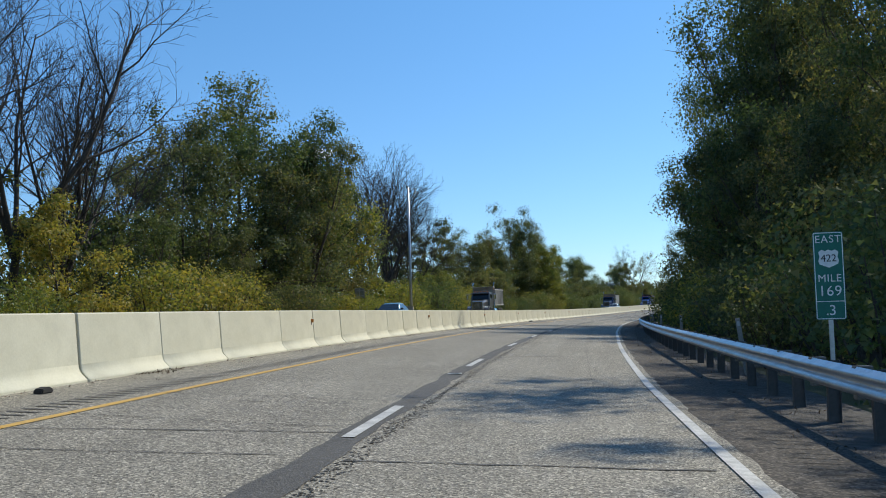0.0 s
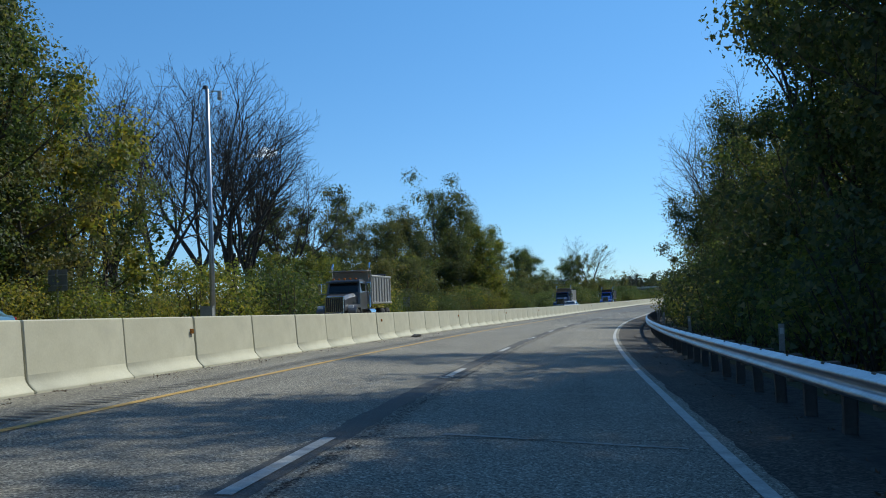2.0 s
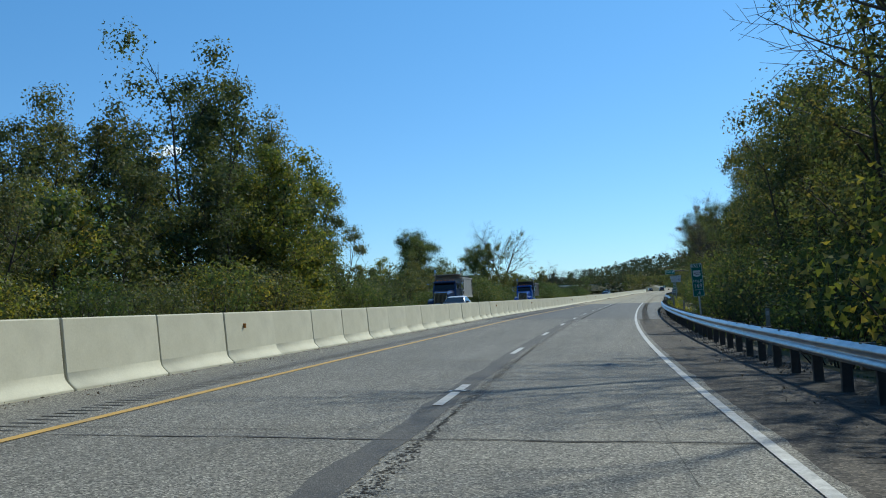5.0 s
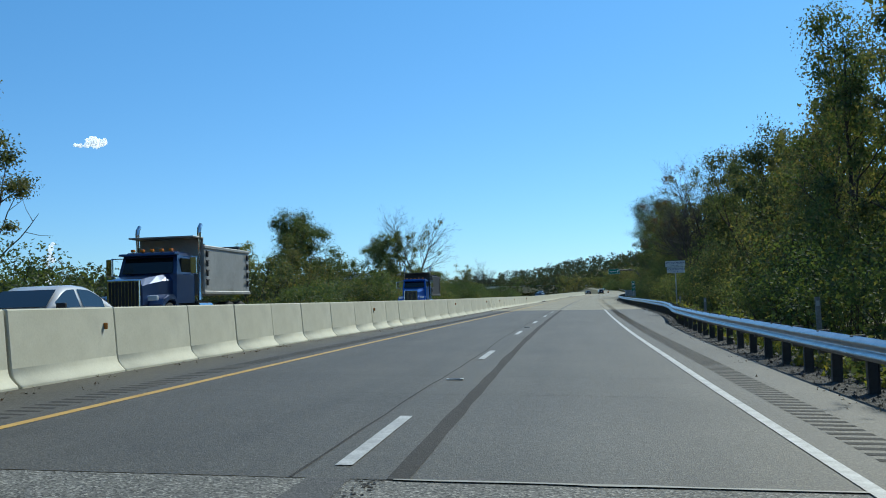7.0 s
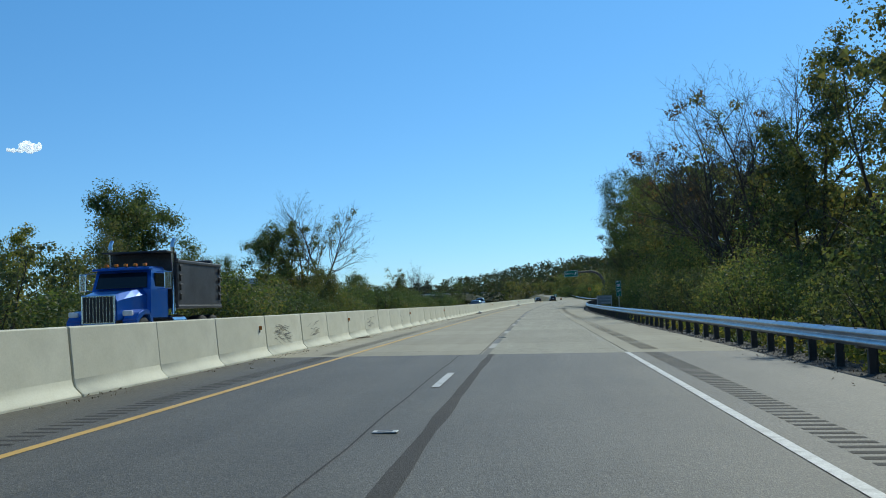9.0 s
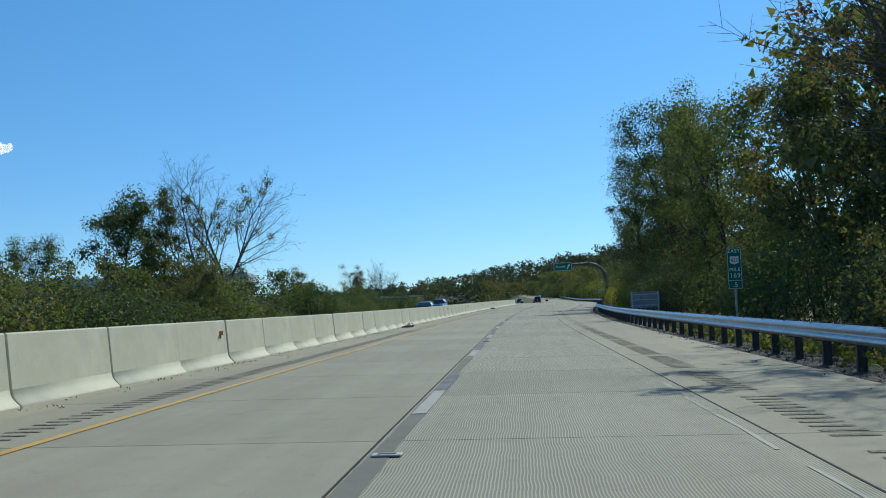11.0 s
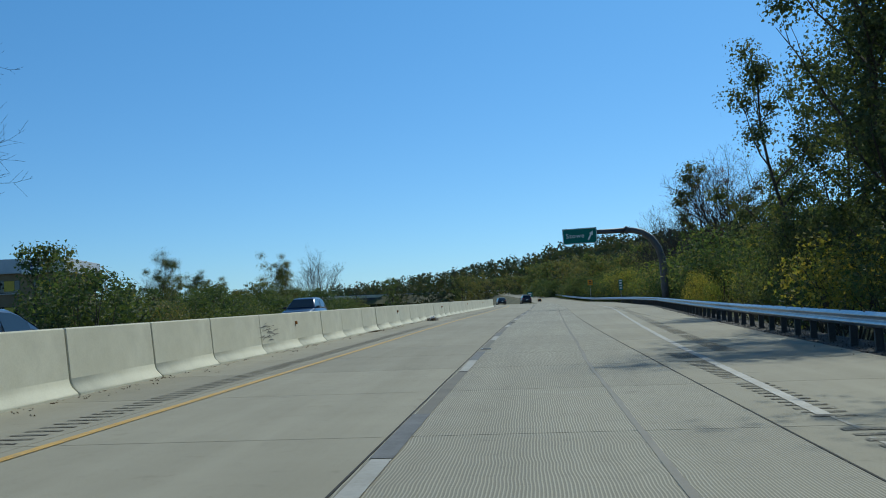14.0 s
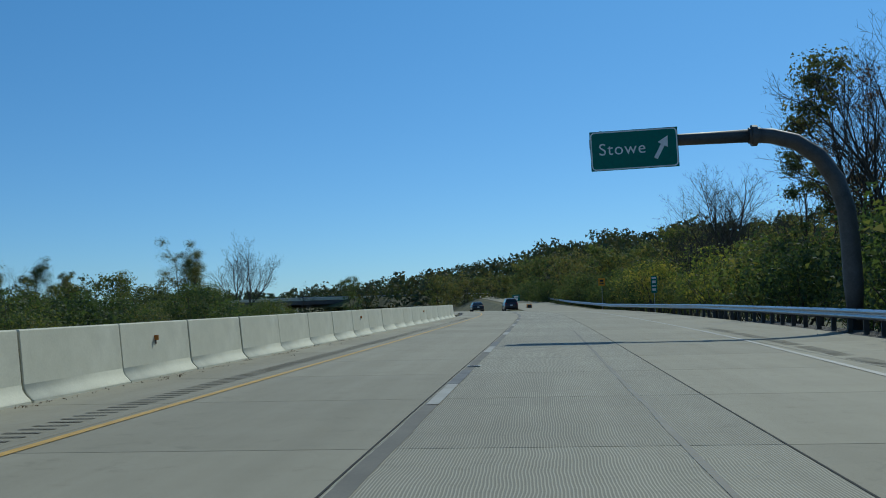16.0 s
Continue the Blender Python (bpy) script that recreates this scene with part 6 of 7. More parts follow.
puffs("steam_plume", spots, Matrix.Translation((-649, 2487, 10)), "white steam plume rising beyond the trees")
t = thing("utility_pole", Matrix.Translation((-74.3, 498.6, -3.5)), "plain wooden utility pole beyond the bushes", "utility pole")
bm = bmesh.new()
cyl(bm, (0, 0, -0.5), (0, 0, 18.7), 0.16, n=10)
part("pole", bm, M["bark"], t)
bm = bmesh.new()
box(bm, (0, 0, 6.2 + 9.0), (1.6, 0.10, 0.10), 0.01, 1)
part("crossarm", bm, M["bark"], t)

# ---------- pavement details ----------
pr = random.Random(12)


def strip_mesh(name, strips, mat, label, cat, dz=0.005):
    """Thin wandering strips on the pavement; each is a list of (s, o, half width) along its run."""
    verts, uvs, faces = [], [], []
    for run in strips:
        base = len(verts)
        for i, (s, o, hw) in enumerate(run):
            a, b = run[max(i - 1, 0)], run[min(i + 1, len(run) - 1)]
            ds, do = b[0] - a[0], b[1] - a[1]
            L = math.hypot(ds, do) or 1
            ns, no = -do / L, ds / L
            for k in (-1, 1):
                verts.append(W(s + ns * hw * k, o + no * hw * k, dz))
                uvs.append((o + no * hw * k, s + ns * hw * k))
        for i in range(len(run) - 1):
            q = base + 2 * i
            faces.append((q, q + 1, q + 3, q + 2))
    return tagged(new(name, raw_mesh(name, verts, faces, mat, uvs)), label, cat, kind="stuff")


def across(s, o0, o1, hw, wander=0.05, skew=0.0):
    n = max(4, int((o1 - o0) / 0.35))
    out, d = [], 0.0
    for i in range(n + 1):
        d += pr.gauss(0, wander)
        d *= 0.9
        t = i / n
        out.append((s + d + skew * t, o0 + (o1 - o0) * t, hw * pr.uniform(0.5, 1.3)))
    return out


def lengthwise(s0, s1, o, hw, wander=0.02):
    n = max(4, int((s1 - s0) / 1.2))
    d, out = 0.0, []
    for i in range(n + 1):
        d += pr.gauss(0, wander)
        d *= 0.93
        out.append((s0 + (s1 - s0) * i / n, o + d, hw * pr.uniform(0.75, 1.2)))
    return out


# sealed seam beside the lane line, with branches across the lanes
seal = [[(s, -0.05 + 0.06 * noise.noise(Vector((s * 0.35, 2, 0))), 0.165 + 0.05 * noise.noise(Vector((s * 0.8, 5, 0))) + 0.03 * noise.noise(Vector((s * 2.7, 8, 0))) + 0.02 * noise.noise(Vector((s * 7.0, 1, 0)))) for s in steps(-60, JOIN_A, 0.15)]]
for s in (8.6, 31, 58, 100.2, 127, 161):
    seal.append(across(s, 0.0, 1.6, 0.05))
strip_mesh("sealed_seam", seal, M["sealant"], "dark tar sealed seam along the lane line", "road seam", 0.005)
rv = np.random.default_rng(44)
n = 13000
rs = rv.uniform(0, JOIN_A, n)
ro_ = 0.25 + rv.normal(0, 0.075, n) * (0.7 + 0.5 * np.sin(rs * 0.7) * np.sin(rs * 0.23))
rr_, ra = rv.uniform(0.006, 0.022, n), rv.uniform(0, 6.28, n)
verts, uvs, faces = [], [], []
for a, o, r, g in zip(rs, ro_, rr_, ra):
    b = len(verts)
    for k in range(5):
        ds, do = 1.5 * r * math.cos(g + k * 1.257) * (0.7 + 0.3 * (k % 2)), r * math.sin(g + k * 1.257)
        verts.append(W(a + ds, o + do, 0.0045))
        uvs.append((o + do, a + ds))
    faces.append((b + 4, b + 3, b + 2, b + 1, b))
tagged(new("ravelled_seam", raw_mesh("ravelled_seam", verts, faces, M["rumble_asphalt"], uvs)), "dark pits where stones have come out beside the sealed seam", "road seam", kind="stuff")
strip_mesh("rough_seam", [lengthwise(JOIN_A, JOIN_B, 0.42, 0.085, 0.005), lengthwise(JOIN_A, JOIN_B, -0.32, 0.012, 0.02)], M["rumble_asphalt"], "dark ravelled seam beside the lane line", "road seam", 0.008)
cracks = []
s = -40.0
while s < JOIN_A:
    if pr.random() < 0.75:
        cracks.append(across(s, -3.5, -0.3, pr.uniform(0.005, 0.012), 0.04, pr.uniform(-0.2, 0.3)))
    if pr.random() < 0.75:
        cracks.append(across(s + pr.uniform(-0.6, 0.6), 0.25, 3.4, pr.uniform(0.005, 0.012), 0.04, pr.uniform(-0.2, 0.3)))
    s += pr.uniform(2.4, 5.5)
for s0 in range(-30, 180, 24):
    cracks.append(lengthwise(s0, s0 + pr.uniform(12, 22), 2.45 + pr.uniform(-0.1, 0.1), 0.0022, 0.006))
    if pr.random() < 0.6:
        cracks.append(lengthwise(s0, s0 + pr.uniform(8, 18), -1.9 + pr.uniform(-0.3, 0.3), 0.0022, 0.01))
for s in (196.5, 199.3, 203.1, 212, 226, 241):
    cracks.append(across(s, pr.choice([-3.4, 0.9]), pr.choice([2.9, 3.4]), 0.008, 0.03))
strip_mesh("cracks", cracks, M["joint"], "fine dark cracks across the asphalt", "road crack", 0.0095)
strip_mesh("patched_cracks", [across(s, -3.4, 3.3, 0.026, 0.03, 0.25) for s in (36, 97.5, 140, 152)] + [across(a, b, c, w, 0.02, k) for a, b, c, w, k in ((17.5, -3.3, -0.3, 0.014, 0.2), (14.2, -3.5, -0.2, 0.02, 0.5), (12.9, -3.2, -0.4, 0.016, 0.3), (13.0, 0.2, 3.25, 0.022, 0.25), (21.2, -3.3, -1.4, 0.010, 0.2), (88.5, -3.2, -0.1, 0.02, 0.5), (86.8, -3.0, -0.2, 0.018, 0.15), (88.85, 0.2, 1.4, 0.012, 0.1), (167.6, -3.5, -1.5, 0.012, -0.2), (54.8, -3.3, -0.3, 0.015, 0.2))], M["sealant"], "dark filled cracks across the asphalt", "road crack", 0.007)
strip_mesh("pale_cracks", [across(s, 0.3, 3.3, 0.022, 0.02) for s in (54.3,)] + [across(a, b, c, w, 0.015, k) for a, b, c, w, k in ((69.75, 0.3, 3.46, 0.016, -0.1), (64.4, 1.0, 3.4, 0.06, -0.6), (86.95, 1.8, 3.35, 0.02, -0.1), (174.3, 0.4, 3.1, 0.018, -0.5), (179.2, 1.3, 3.15, 0.012, -0.5), (180.15, 0.25, 3.55, 0.028, -0.2), (178.5, 0.5, 3.7, 0.03, -0.2), (76.6, 0.3, 3.4, 0.012, 0.1))], M["worn_paint"], "pale filled cracks across the lane", "road crack", 0.0075)
strip_mesh("pavement_join", [across(JOIN_A, 0.4, 3.9, 0.03, 0.012)], M["worn_paint"], "pale scuffed line where two pavements meet", "road crack", 0.011)
strip_mesh("shoulder_edge", [[(s, edge_o(s) + 0.11 + 0.06 * noise.noise(Vector((s * 0.6, 0, 0))) + 0.05 * noise.noise(Vector((s * 2.3, 4, 0))), 0.08 + 0.05 * noise.noise(Vector((s * 1.7, 9, 0)))) for s in steps(-60, JOIN_A, 0.4)]], M["asphalt_old"], "ragged broken edge of the lane asphalt", "road edge", 0.004)


strip_mesh("contrast_band", [[(s, drift(s) - 0.005 + 0.02 * noise.noise(Vector((s * 0.5, 7, 0))), 0.09 + 0.03 * noise.noise(Vector((s * 0.4, 3, 0)))) for s in steps(JOIN_B, 540, 1.0)]], M["band"], "dark stained band beside the lane joint", "road mark", 0.0045)
strip_mesh("wheel_stain", [[(s, float(np.interp(s, (380, 394, 401, 428, 470), (2.2, 2.28, 2.42, 2.64, 2.7))) + 0.02 * noise.noise(Vector((s * 0.4, 5, 0))), 0.035 + 0.02 * noise.noise(Vector((s * 0.6, 2, 0)))) for s in steps(380, 470, 1.0)]], M["rubbed"], "dark tyre stain along the grooved concrete lane", "road mark", 0.0042)
strip_mesh("lane_joint", [[(s, drift(s) - 0.14, 0.010) for s in steps(JOIN_B, 540, 1.5)], [(s, drift(s) + 3.52, 0.010) for s in steps(JOIN_B, 540, 1.5)]], M["joint"], "dark filled joint along the lane line", "road joint", 0.005)
worn = []
s = JOIN_B + 0.5
while s < 386:
    L = pr.uniform(0.5, 4.0)
    worn.append(lengthwise(s, s + L, (min(edge_o(s + L / 2), 3.52 + drift(s)) - 0.09 if s < 370 else edge_o(s + L / 2)) + pr.gauss(0, 0.012), pr.uniform(0.014, 0.035), 0.012))
    s += L + abs(pr.gauss(0.6, 1.0))
strip_mesh("edge_line_worn", worn, M["ghost_paint"], "nearly worn away white edge line on concrete", "road marking", 0.005)


# rumble strips: rows of short milled bars, flat, with groove shade in their colour
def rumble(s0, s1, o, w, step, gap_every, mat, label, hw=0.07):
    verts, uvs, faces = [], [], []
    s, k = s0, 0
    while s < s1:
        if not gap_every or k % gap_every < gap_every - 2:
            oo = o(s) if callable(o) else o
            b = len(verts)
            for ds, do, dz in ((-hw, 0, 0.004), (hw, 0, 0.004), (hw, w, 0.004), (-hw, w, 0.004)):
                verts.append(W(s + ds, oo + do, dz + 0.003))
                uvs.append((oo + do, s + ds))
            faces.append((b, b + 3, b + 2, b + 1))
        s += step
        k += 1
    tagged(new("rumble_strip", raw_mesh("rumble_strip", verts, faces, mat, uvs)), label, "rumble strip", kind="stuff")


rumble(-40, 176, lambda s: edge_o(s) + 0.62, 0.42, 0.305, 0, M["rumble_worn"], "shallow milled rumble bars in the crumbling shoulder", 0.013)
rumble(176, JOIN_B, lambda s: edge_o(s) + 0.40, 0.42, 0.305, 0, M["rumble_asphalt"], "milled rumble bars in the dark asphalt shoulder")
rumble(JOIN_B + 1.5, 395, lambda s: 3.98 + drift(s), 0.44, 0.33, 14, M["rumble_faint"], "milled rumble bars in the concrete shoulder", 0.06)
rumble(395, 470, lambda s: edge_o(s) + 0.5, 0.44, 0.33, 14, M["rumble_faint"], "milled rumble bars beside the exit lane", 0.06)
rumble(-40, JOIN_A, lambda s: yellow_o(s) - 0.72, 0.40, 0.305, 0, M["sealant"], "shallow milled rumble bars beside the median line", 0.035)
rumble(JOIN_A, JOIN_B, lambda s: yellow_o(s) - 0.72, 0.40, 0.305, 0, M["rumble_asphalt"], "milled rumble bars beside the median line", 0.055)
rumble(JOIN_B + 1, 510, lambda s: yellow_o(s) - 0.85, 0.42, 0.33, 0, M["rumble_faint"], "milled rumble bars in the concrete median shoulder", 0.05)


def road_stud(s):
    t = thing("road_stud", along(s, -0.05 if s < JOIN_B else drift(s) + 0.06, 0.006), "low white recessed road stud on the lane line", "road stud", "road studs")
    bm = bmesh.new()
    box(bm, (0, 0, 0.010), (0.26, 0.16, 0.016), 0.006, 1)
    part("casting", bm, M["white_paint"], t)
    bm = bmesh.new()
    box(bm, (0, 0, 0.018), (0.16, 0.07, 0.008), 0.003, 1)
    part("lens", bm, M["black_plastic"], t)


for s in (23.5, 47.7, 72.6, 96.3, 121, 145, 198.6, 222.5, 247.6, 273.4, 300, 324.5, 349, 374, 398.9, 424, 449):
    road_stud(s)

# grit, leaves and small litter along the kerbs
grit = []
for _ in range(1500):
    s = pr.uniform(5, 470)
    grit.append(W(s, barrier_o(s) + abs(pr.gauss(0, 0.28)) + 0.03, 0.012))
for _ in range(1300):
    s = pr.uniform(5, 470)
    grit.append(W(s, rail_o(s) - 0.35 + pr.gauss(0, 0.3), 0.006))
for s0, n in ((276.2, 90), (417.0, 70), (352.0, 40), (22.0, 50)):
    for _ in range(n):
        s = s0 + pr.gauss(0, 0.55)
        grit.append(W(s, barrier_o(s) + abs(pr.gauss(0, 0.16)) + 0.04, 0.02))
strewn = leaves_mesh("grit_and_leaves", grit, 3, 0.05, 0.05, M["leaf_dead"], 31, 0.15)
tagged(new("grit_and_leaves", strewn), "dead leaves and grit along the road edges", "litter", kind="stuff")
# black scrapes on barrier faces
scr = []
for s0, n in ((264.6, 34), (268.6, 16), (280.0, 14), (400.6, 26), (290.5, 6)):
    for _ in range(n):
        a = s0 + pr.uniform(-0.8, 0.6)
        z = pr.uniform(0.35, 0.8)
        scr.append((a, z, pr.uniform(0.3, 1.0), pr.uniform(-0.12, 0.10)))
verts, faces = [], []
for a, z, L, slope in scr:
    b = len(verts)
    for i in range(5):
        t = i / 4
        s = a + L * t
        zz = z + slope * t + 0.02 * math.sin(t * 5 + a)
        o = barrier_o(s) - 0.149 - (zz - 0.27) * 0.0846 + 0.012
        hw = 0.007 * math.sin(math.pi * (t * 0.9 + 0.05))
        verts += [W(s, o, zz - hw), W(s, o, zz + hw)]
    faces += [(b + 2 * i, b + 2 * i + 1, b + 2 * i + 3, b + 2 * i + 2) for i in range(4)]
tagged(new("scrape_marks", raw_mesh("scrape_marks", verts, faces, M["black_paint"])), "black tyre scrapes on the barrier face", "scrape", kind="stuff")
# loose stones on the strip under the guardrail
rg = np.random.default_rng(21)
n = 5200
ss_, oo_ = rg.uniform(150, 440, n), rg.normal(0.25, 0.33, n)
base = np.array([tuple(W(a, rail_o(a) + b, -0.05)) for a, b in zip(ss_, oo_)])
shape = np.array([(1, 0, 0), (-0.5, 0.87, 0), (-0.5, -0.87, 0), (0, 0, 1.1)])
size = rg.uniform(0.012, 0.042, (n, 1, 1))
turn = rg.uniform(0, 6.28, n)
c, d = np.cos(turn)[:, None], np.sin(turn)[:, None]
pts = shape[None] * rg.uniform(0.6, 1.2, (n, 4, 3))
pts = np.stack([pts[..., 0] * c - pts[..., 1] * d, pts[..., 0] * d + pts[..., 1] * c, pts[..., 2]], -1) * size + base[:, None]
verts = [tuple(p) for p in pts.reshape(-1, 3)]
faces = [tuple(4 * i + k for k in f) for i in range(n) for f in ((0, 1, 3), (1, 2, 3), (2, 0, 3))]
tagged(new("loose_gravel", raw_mesh("loose_gravel", verts, faces, M["gravel"])), "loose dark stones under the guardrail", "gravel", kind="stuff")


# ---------- barrier ----------
def barrier_segment_mesh(length):
    """Median barrier with a sloped toe on both sides, 1.07 m high; +y along the road, its face at x = 0."""
    prof = [(0.0, 0.0), (0.0, 0.03), (-0.012, 0.05), (-0.05, 0.085), (-0.09, 0.125), (-0.12, 0.165), (-0.138, 0.21), (-0.149, 0.27), (-0.215, 1.05), (-0.235, 1.07), (-0.395, 1.07), (-0.415, 1.05), (-0.481, 0.27), (-0.492, 0.21), (-0.51, 0.165), (-0.54, 0.125), (-0.58, 0.085), (-0.618, 0.05), (-0.63, 0.03), (-0.63, 0.0)]
    bm = bmesh.new()
    h = length / 2
    rings = []
    for y, k in ((-h, 0.012), (-h + 0.014, 0.0), (h - 0.014, 0.0), (h, 0.012)):
        rings.append([bm.verts.new((x + (k if x < -0.315 else -k), y, z - (k if z > 1 else 0))) for x, z in prof])
    n = len(prof)
    for a, b in zip(rings, rings[1:]):
        for i in range(n):
            f = bm.faces.new((a[i], a[(i + 1) % n], b[(i + 1) % n], b[i]))
            f.smooth = a is rings[1] and (1 <= i <= 6 or 11 <= i <= 16)
    bm.faces.new(list(rings[0]))
    bm.faces.new(list(reversed(rings[-1])))
    bmesh.ops.recalc_face_normals(bm, faces=bm.faces)
    me = bpy.data.meshes.new("barrier_segment")
    bm.to_mesh(me)
    bm.free()
    me.materials.append(M["barrier"])
    return me


barrier = thing("median_barrier", Matrix(), "long pale concrete median barrier of separate segments", "barrier", kind="structure")
seg_a, seg_b = barrier_segment_mesh(3.03), barrier_segment_mesh(3.78)
bm = bmesh.new()
inner = [(-0.05, 0.0), (-0.10, 0.07), (-0.16, 0.15), (-0.185, 0.26), (-0.25, 1.0), (-0.38, 1.0), (-0.445, 0.26), (-0.47, 0.15), (-0.53, 0.07), (-0.58, 0.0)]
va, vb = [bm.verts.new((x, -0.03, z)) for x, z in inner], [bm.verts.new((x, 0.03, z)) for x, z in inner]
bm.faces.new(va)
bm.faces.new(list(reversed(vb)))
for i in range(len(inner)):
    j = (i + 1) % len(inner)
    bm.faces.new((va[i], vb[i], vb[j], va[j]))
bmesh.ops.recalc_face_normals(bm, faces=bm.faces)
joint_me = bpy.data.meshes.new("joint")
bm.to_mesh(joint_me)
bm.free()
joint_me.materials.append(M["joint"])
ANCHORS = [-50.8, 19.55, 25.8, 30.2, 36.6, 44.0, 50.4, 57.4, 63.7, 67.65, 74.1, 81.4, 87.8, 91.8, 98.1, 105.7, 112.1, 170.3, 176.7, 184.75, 191.3, 196.2, 202.6, 210.75, 217.3, 225.5, 232.3, 237.0, 243.8, 252.0, 259.0, 267.2, 274.9, 278.8, 286.2, 298.0, 347.1, 354.4, 362.3, 369.5, 373.85, 381.05, 388.9, 396.0, 404.15, 411.3, 415.75, 422.8, 431.0, 438.0, 442.95, 449.9, 516.0]
joints = [ANCHORS[0]]
for q in ANCHORS[1:]:
    n = max(1, round((q - joints[-1]) / (3.25 if q < 240 else 3.6)))
    joints += [joints[-1] + (q - joints[-1]) * (i + 1) / n for i in range(n)]
for me, nominal, run in ((seg_a, 3.03, [q for q in joints if q < 299]), (seg_b, 3.78, [q for q in joints if q > 297])):
    for sa, sb in zip(run, run[1:]):
        a, b = W(sa, barrier_o(sa)), W(sb, barrier_o(sb))
        d = (b - a).length
        yaw = -math.atan2((b - a).x, (b - a).y)
        pitch = math.asin((b - a).z / d)
        bank = -float(np.interp((sa + sb) / 2, SS, EE)) * 0.3
        m = Matrix.Translation((a + b) / 2) @ Matrix.Rotation(yaw, 4, "Z") @ Matrix.Rotation(pitch, 4, "X") @ Matrix.Rotation(-bank, 4, "Y") @ Matrix.Rotation(random.uniform(-0.003, 0.003), 4, "Z")
        o = new("barrier_segment", me)
        o.parent = barrier
        o.matrix_basis = m @ Matrix.Translation((random.uniform(-0.01, 0.01), 0, 0)) @ Matrix.Diagonal((1, (d - 0.042) / nominal, 1, 1))
        j = new("joint", joint_me)
        j.parent = barrier
        j.matrix_basis = Matrix.Translation(b) @ Matrix.Rotation(yaw, 4, "Z") @ Matrix.Rotation(-bank, 4, "Y")


def barrier_reflector(s, tall=0.74):
    t = thing("barrier_reflector", along(s, barrier_o(s) - 0.205, tall), "small orange reflector tab on the barrier face", "reflector", "barrier reflectors")
    bm = bmesh.new()
    box(bm, (0.045, 0, 0.02), (0.10, 0.012, 0.10), 0.003)
    part("lens", bm, M["orange"], t)
    bm = bmesh.new()
    box(bm, (0.02, 0.02, -0.03), (0.03, 0.07, 0.14), 0.004, taper=(1.0, 0.5))
    part("bracket", bm, M["steel_dark"], t)


for s in [33.2, 53.4, 73.9, 92.5, 111.7, 132, 152, 199, 220.4, 243.6, 262.5, 275, 294, 315, 381, 404, 426, 448, 470, 492]:
    barrier_reflector(s)

# ---------- guardrail ----------
RAMP = [(103.5, 489.0, 0.50), (112.2, 519.5, 0.72), (122.4, 563.5, 1.45), (131.5, 606.0, 2.5), (139.0, 652.0, 3.8), (146.5, 700.0, 5.0), (148.0, 742.0, 6.2), (144.5, 785.0, 7.0), (132.0, 815.0, 7.6), (110.0, 833.0, 8.1), (80.0, 843.0, 8.4)]


def catmull(pts, per):
    pts = [Vector(p) for p in pts]
    out = []
    for i in range(len(pts) - 1):
        p0, p1, p2, p3 = pts[max(i - 1, 0)], pts[i], pts[i + 1], pts[min(i + 2, len(pts) - 1)]
        for k in range(per):
            t = k / per
            out.append(0.5 * ((2 * p1) + (p2 - p0) * t + (2 * p0 - 5 * p1 + 4 * p2 - p3) * t * t + (3 * p1 - p0 - 3 * p2 + p3) * t ** 3))
    out.append(pts[-1])
    return out


RAMP_LINE = catmull(RAMP, 8)


def side_line(line3, off):
    out = []
    for i, p in enumerate(line3):
        d = line3[min(i + 1, len(line3) - 1)] - line3[max(i - 1, 0)]
        d = Vector((d.x, d.y, 0)).normalized()
        out.append(p + Vector((d.y, -d.x, 0)) * off)
    return out


def resample(line3, d):
    out, acc = [line3[0].copy()], 0.0
    for a, b in zip(line3, line3[1:]):
        L = (b - a).length
        t = d - acc
        while t <= L:
            out.append(a.lerp(b, t / L))
            t += d
        acc = L - (t - d)
    return out


rail_line = [W(s, rail_o(s)) for s in steps(-30, 494, 1.0)] + side_line(RAMP_LINE, 4.4)[8:]
rail_line = [p for i, p in enumerate(rail_line) if i == 0 or (p - rail_line[i - 1]).length > 0.2]
WBEAM = [(0.02, 0.43), (0.0, 0.455), (-0.075, 0.48), (-0.082, 0.52), (-0.02, 0.562), (0.0, 0.585), (-0.02, 0.608), (-0.082, 0.65), (-0.075, 0.69), (0.0, 0.715), (0.02, 0.74)]


def w_beam(points, parent):
    verts, faces = [], []
    n = len(WBEAM)
    for i, p in enumerate(points):
        d = points[min(i + 1, len(points) - 1)] - points[max(i - 1, 0)]
        side = Vector((d.y, -d.x, 0)).normalized()
        for thick in (0.0, 0.006):
            for x, z in WBEAM:
                verts.append(p + side * (x + thick) + Vector((0, 0, z)))
    for i in range(len(points) - 1):
        for j in range(n - 1):
            a = i * 2 * n + j
            b = a + 2 * n
            faces += [(a, b, b + 1, a + 1), (a + n, a + n + 1, b + n + 1, b + n)]
    me = raw_mesh("beam", verts, faces, M["galv"], smooth=True)
    o = new("beam", me)
    o.parent = parent


guardrail = thing("guardrail", Matrix(), "galvanised steel W-beam guardrail on posts along the shoulder", "guardrail")
fine = resample(rail_line, 0.9525)
for i in range(0, len(fine) - 4, 4):
    w_beam(fine[i:i + 5], guardrail)
bm = bmesh.new()
for x in (-0.075, 0.075):
    box(bm, (x, 0, -0.05), (0.008, 0.10, 1.50))
box(bm, (0, 0, -0.05), (0.15, 0.007, 1.50))
post_me = bpy.data.meshes.new("post")
bm.to_mesh(post_me)
bm.free()
post_me.materials.append(M["steel_dark"])
bm = bmesh.new()
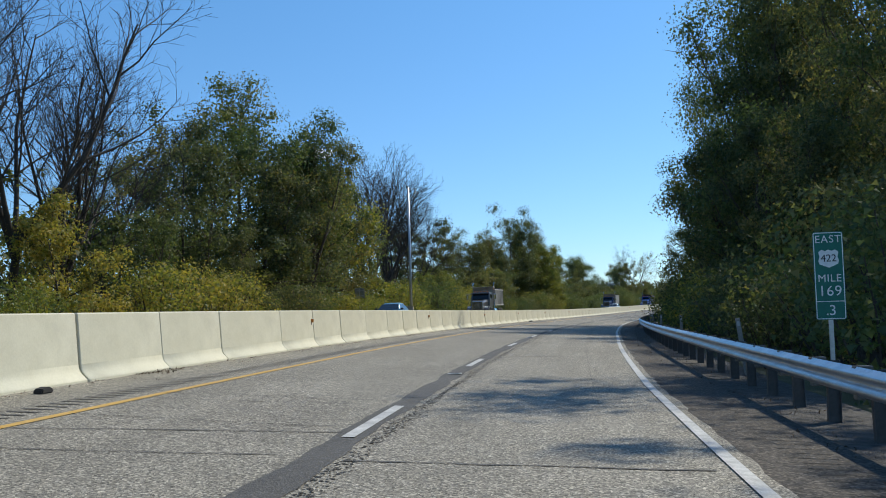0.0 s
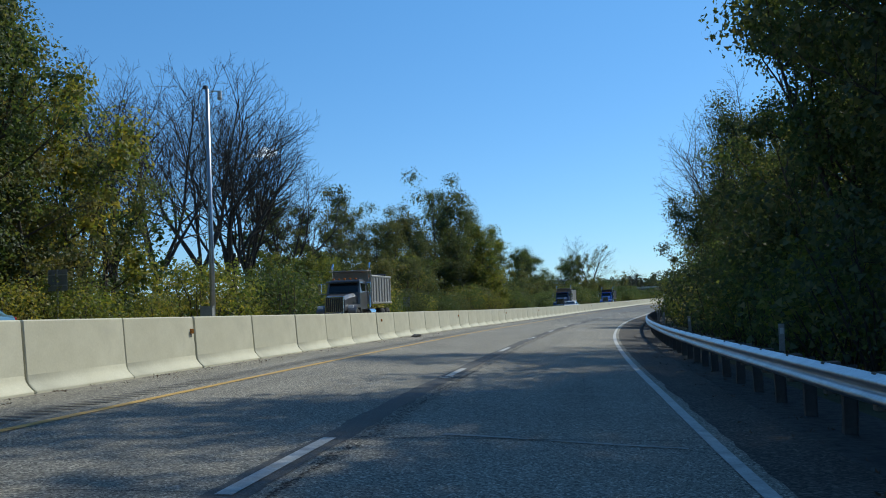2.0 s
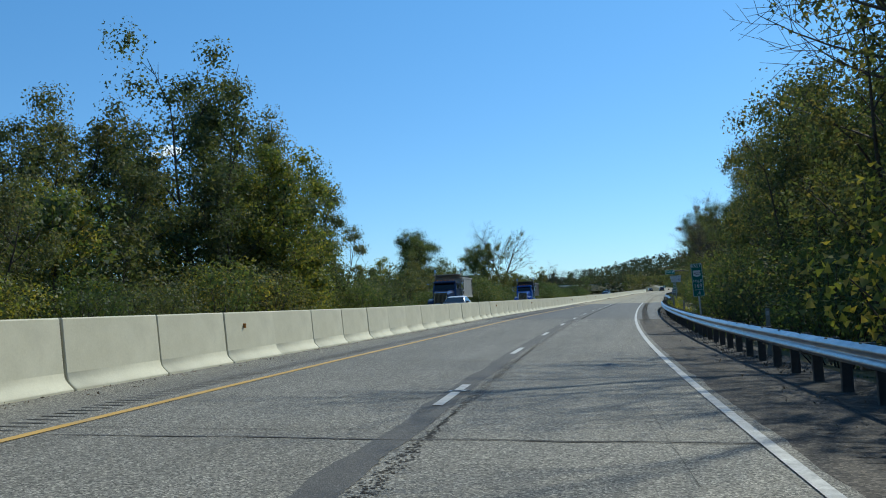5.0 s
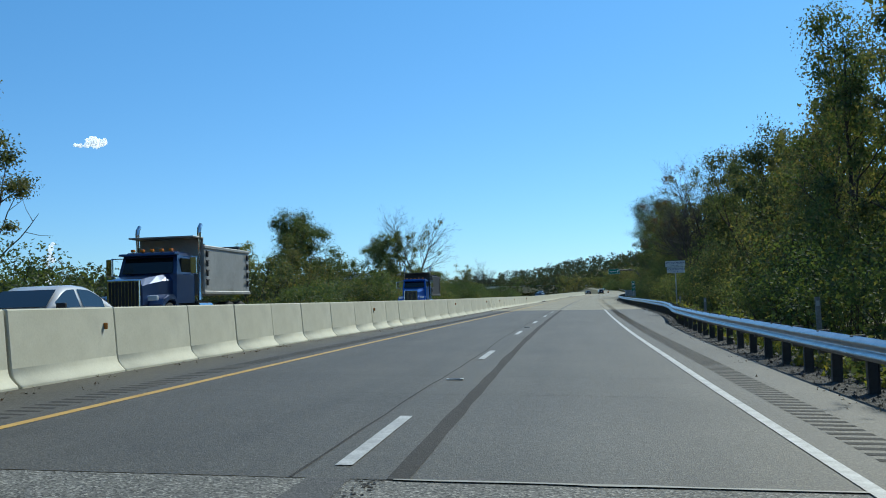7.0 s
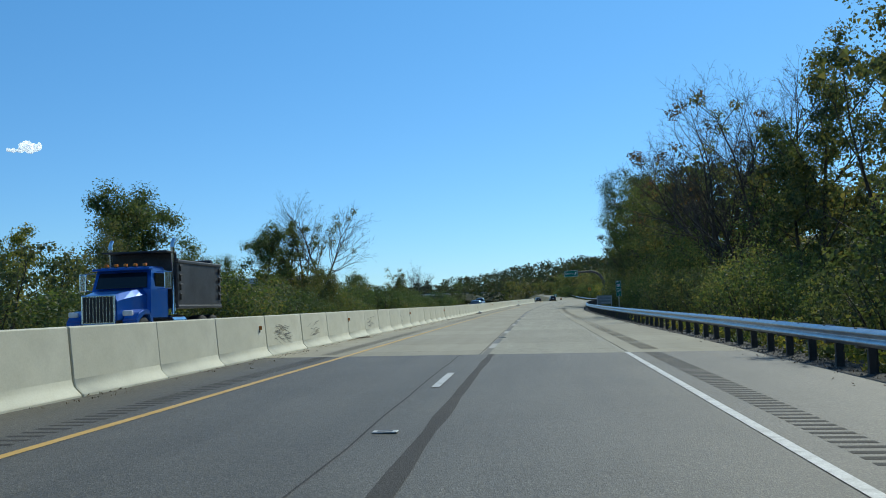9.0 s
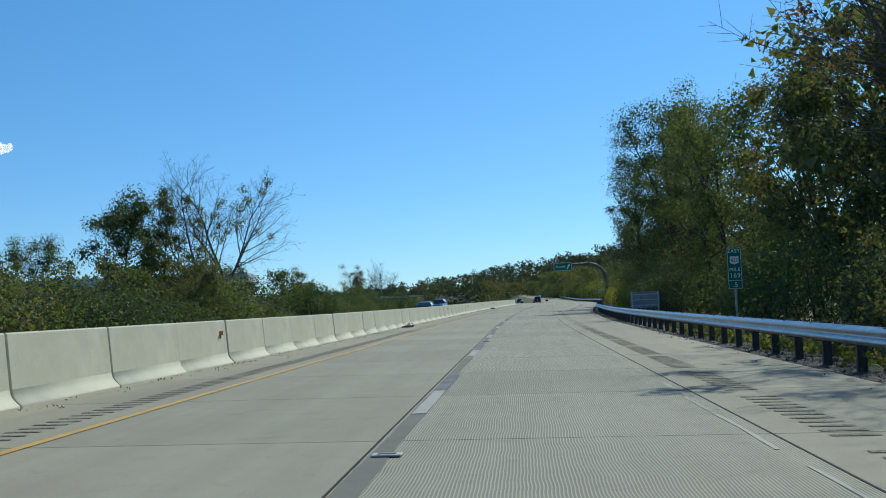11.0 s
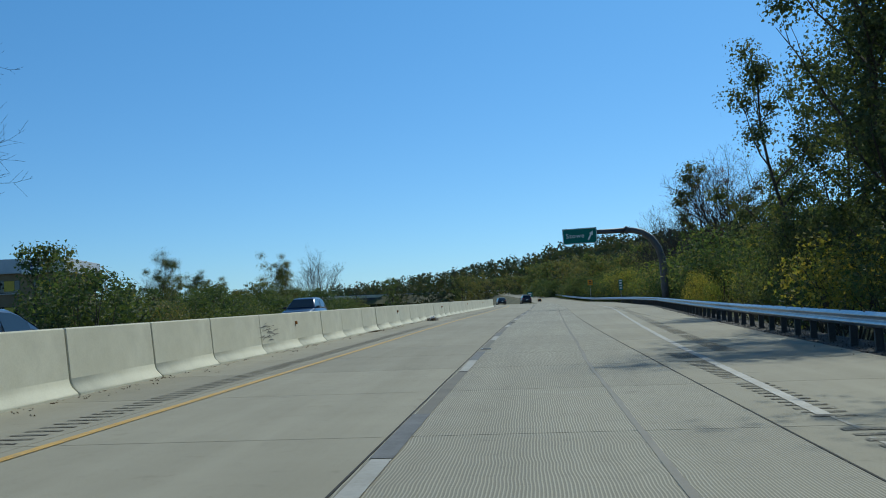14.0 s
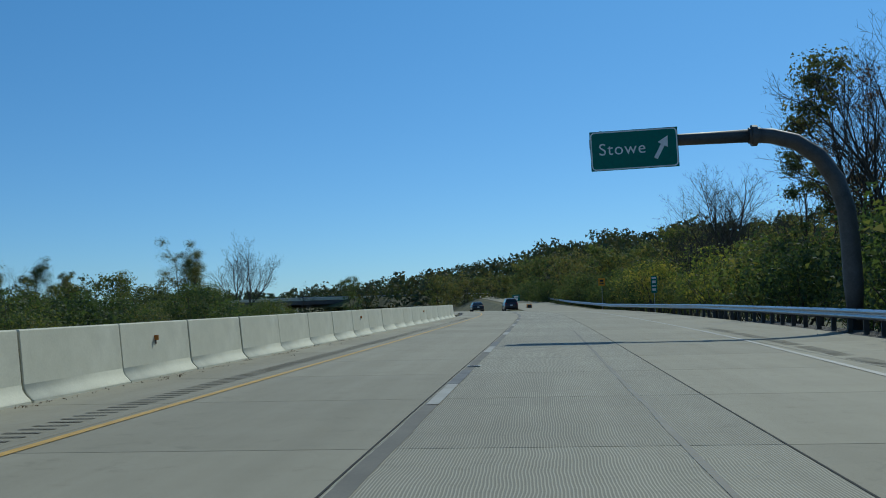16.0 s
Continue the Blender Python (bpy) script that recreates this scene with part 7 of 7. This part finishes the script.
box(bm, (0, 0, 0), (0.19, 0.14, 0.36), 0.01, 1)
block_me = bpy.data.meshes.new("blockout")
bm.to_mesh(block_me)
bm.free()
block_me.materials.append(M["post_wood"])
for i in range(2, min(len(fine) - 2, 560), 2):
    p = fine[i]
    d = fine[i + 1] - fine[i - 1]
    r = Matrix.Rotation(-math.atan2(d.x, d.y), 4, "Z")
    for nm, me, x, z in (("blockout", block_me, 0.10, 0.565), ("post", post_me, 0.27, 0.0)):
        o = new(nm, me)
        o.parent = guardrail
        o.matrix_basis = Matrix.Translation(p) @ r @ Matrix.Translation((x, 0, z)) @ Matrix.Rotation(random.uniform(-0.03, 0.03), 4, "Y")

# ---------- concrete slabs ----------
deck = thing("concrete_road", Matrix(), "pale jointed concrete carriageway with grooved lanes", "road", kind="structure")
ribbon("slab_bed", steps(JOIN_B, 560, 3.0), [-6.0, 0, 3.6, lambda s: rail_o(s) - 0.4], -0.035, M["joint"], deck)


def slab(s0, s1, f0, f1, mat):
    g, c = 0.004, 0.007
    ring0, ring1, uv = [], [], []
    for s, o in ((s0 + g, f0(s0) + g), (s0 + g, f1(s0) - g), (s1 - g, f1(s1) - g), (s1 - g, f0(s1) + g)):
        ring0.append(W(s, o, -0.03))
        uv.append((o, s))
    for s, o in ((s0 + g + c, f0(s0) + g + c), (s0 + g + c, f1(s0) - g - c), (s1 - g - c, f1(s1) - g - c), (s1 - g - c, f0(s1) + g + c)):
        ring1.append(W(s, o, 0.0))
        uv.append((o, s))
    faces = [(4, 5, 6, 7)] + [(i, (i + 1) % 4, 4 + (i + 1) % 4, 4 + i) for i in range(4)]
    o = new("slab", raw_mesh("slab", ring0 + ring1, faces, mat, uv))
    o.parent = deck


def const(v):
    return lambda s: v


def lane(v):
    return lambda s: v + drift(s)


slab_edges = [JOIN_B, 264.4] + [342.1 - 4.57 * 17 + 4.57 * k for k in range(1, 64)]
for a, b in zip(slab_edges, slab_edges[1:]):
    slab(a, b, lambda s: barrier_o(s) - 0.03, lane(-3.78), M["concrete_deck"])
    slab(a, b, lane(-3.78), lane(-0.14), M["concrete_deck"])
    slab(a, b, lane(-0.14), lane(3.52), M["concrete_grooved"])
    if rail_o(b) > 9.0:
        slab(a, b, lane(3.52), const(7.28), M["concrete_deck"])
        slab(a, b, const(7.28), lambda s: rail_o(s) - 0.4, M["concrete_deck"])
    else:
        slab(a, b, lane(3.52), lambda s: rail_o(s) - 0.4, M["concrete_deck"])
END_S = slab_edges[-1]
tagged(ribbon("road_ahead", steps(END_S, 1000, 4.0), [-17.8, -6, 0, 3.62, 5.4], 0.0, M["concrete_deck"]), "pale concrete carriageway curving away", "road", kind="structure")


def world_ribbon(name, line3, offs, mat, label, cat):
    verts, uvs, faces = [], [], []
    rows = [side_line(line3, o) for o in offs]
    n = len(offs)
    for i in range(len(line3)):
        for j in range(n):
            dz = -3.5 if abs(offs[j]) > 6 else 0
            verts.append(rows[j][i] + Vector((0, 0, dz)))
            uvs.append((offs[j], i * 5.0))
    for i in range(len(line3) - 1):
        for j in range(n - 1):
            a = i * n + j
            faces.append((a, a + 1, a + n + 1, a + n))
    return tagged(new(name, raw_mesh(name, verts, faces, mat, uvs)), label, cat, kind="structure")


world_ribbon("exit_ramp", RAMP_LINE[7:], [-3.9, 0, 3.9], M["concrete_deck"], "pale concrete exit ramp rising on an embankment", "road")
bank = [p + Vector((0, 0, -0.08)) for p in RAMP_LINE]
world_ribbon("embankment", bank[10:], [-12, -5.2, 0, 5.2, 12], M["grass"], "grassy embankment under the exit ramp", "embankment")
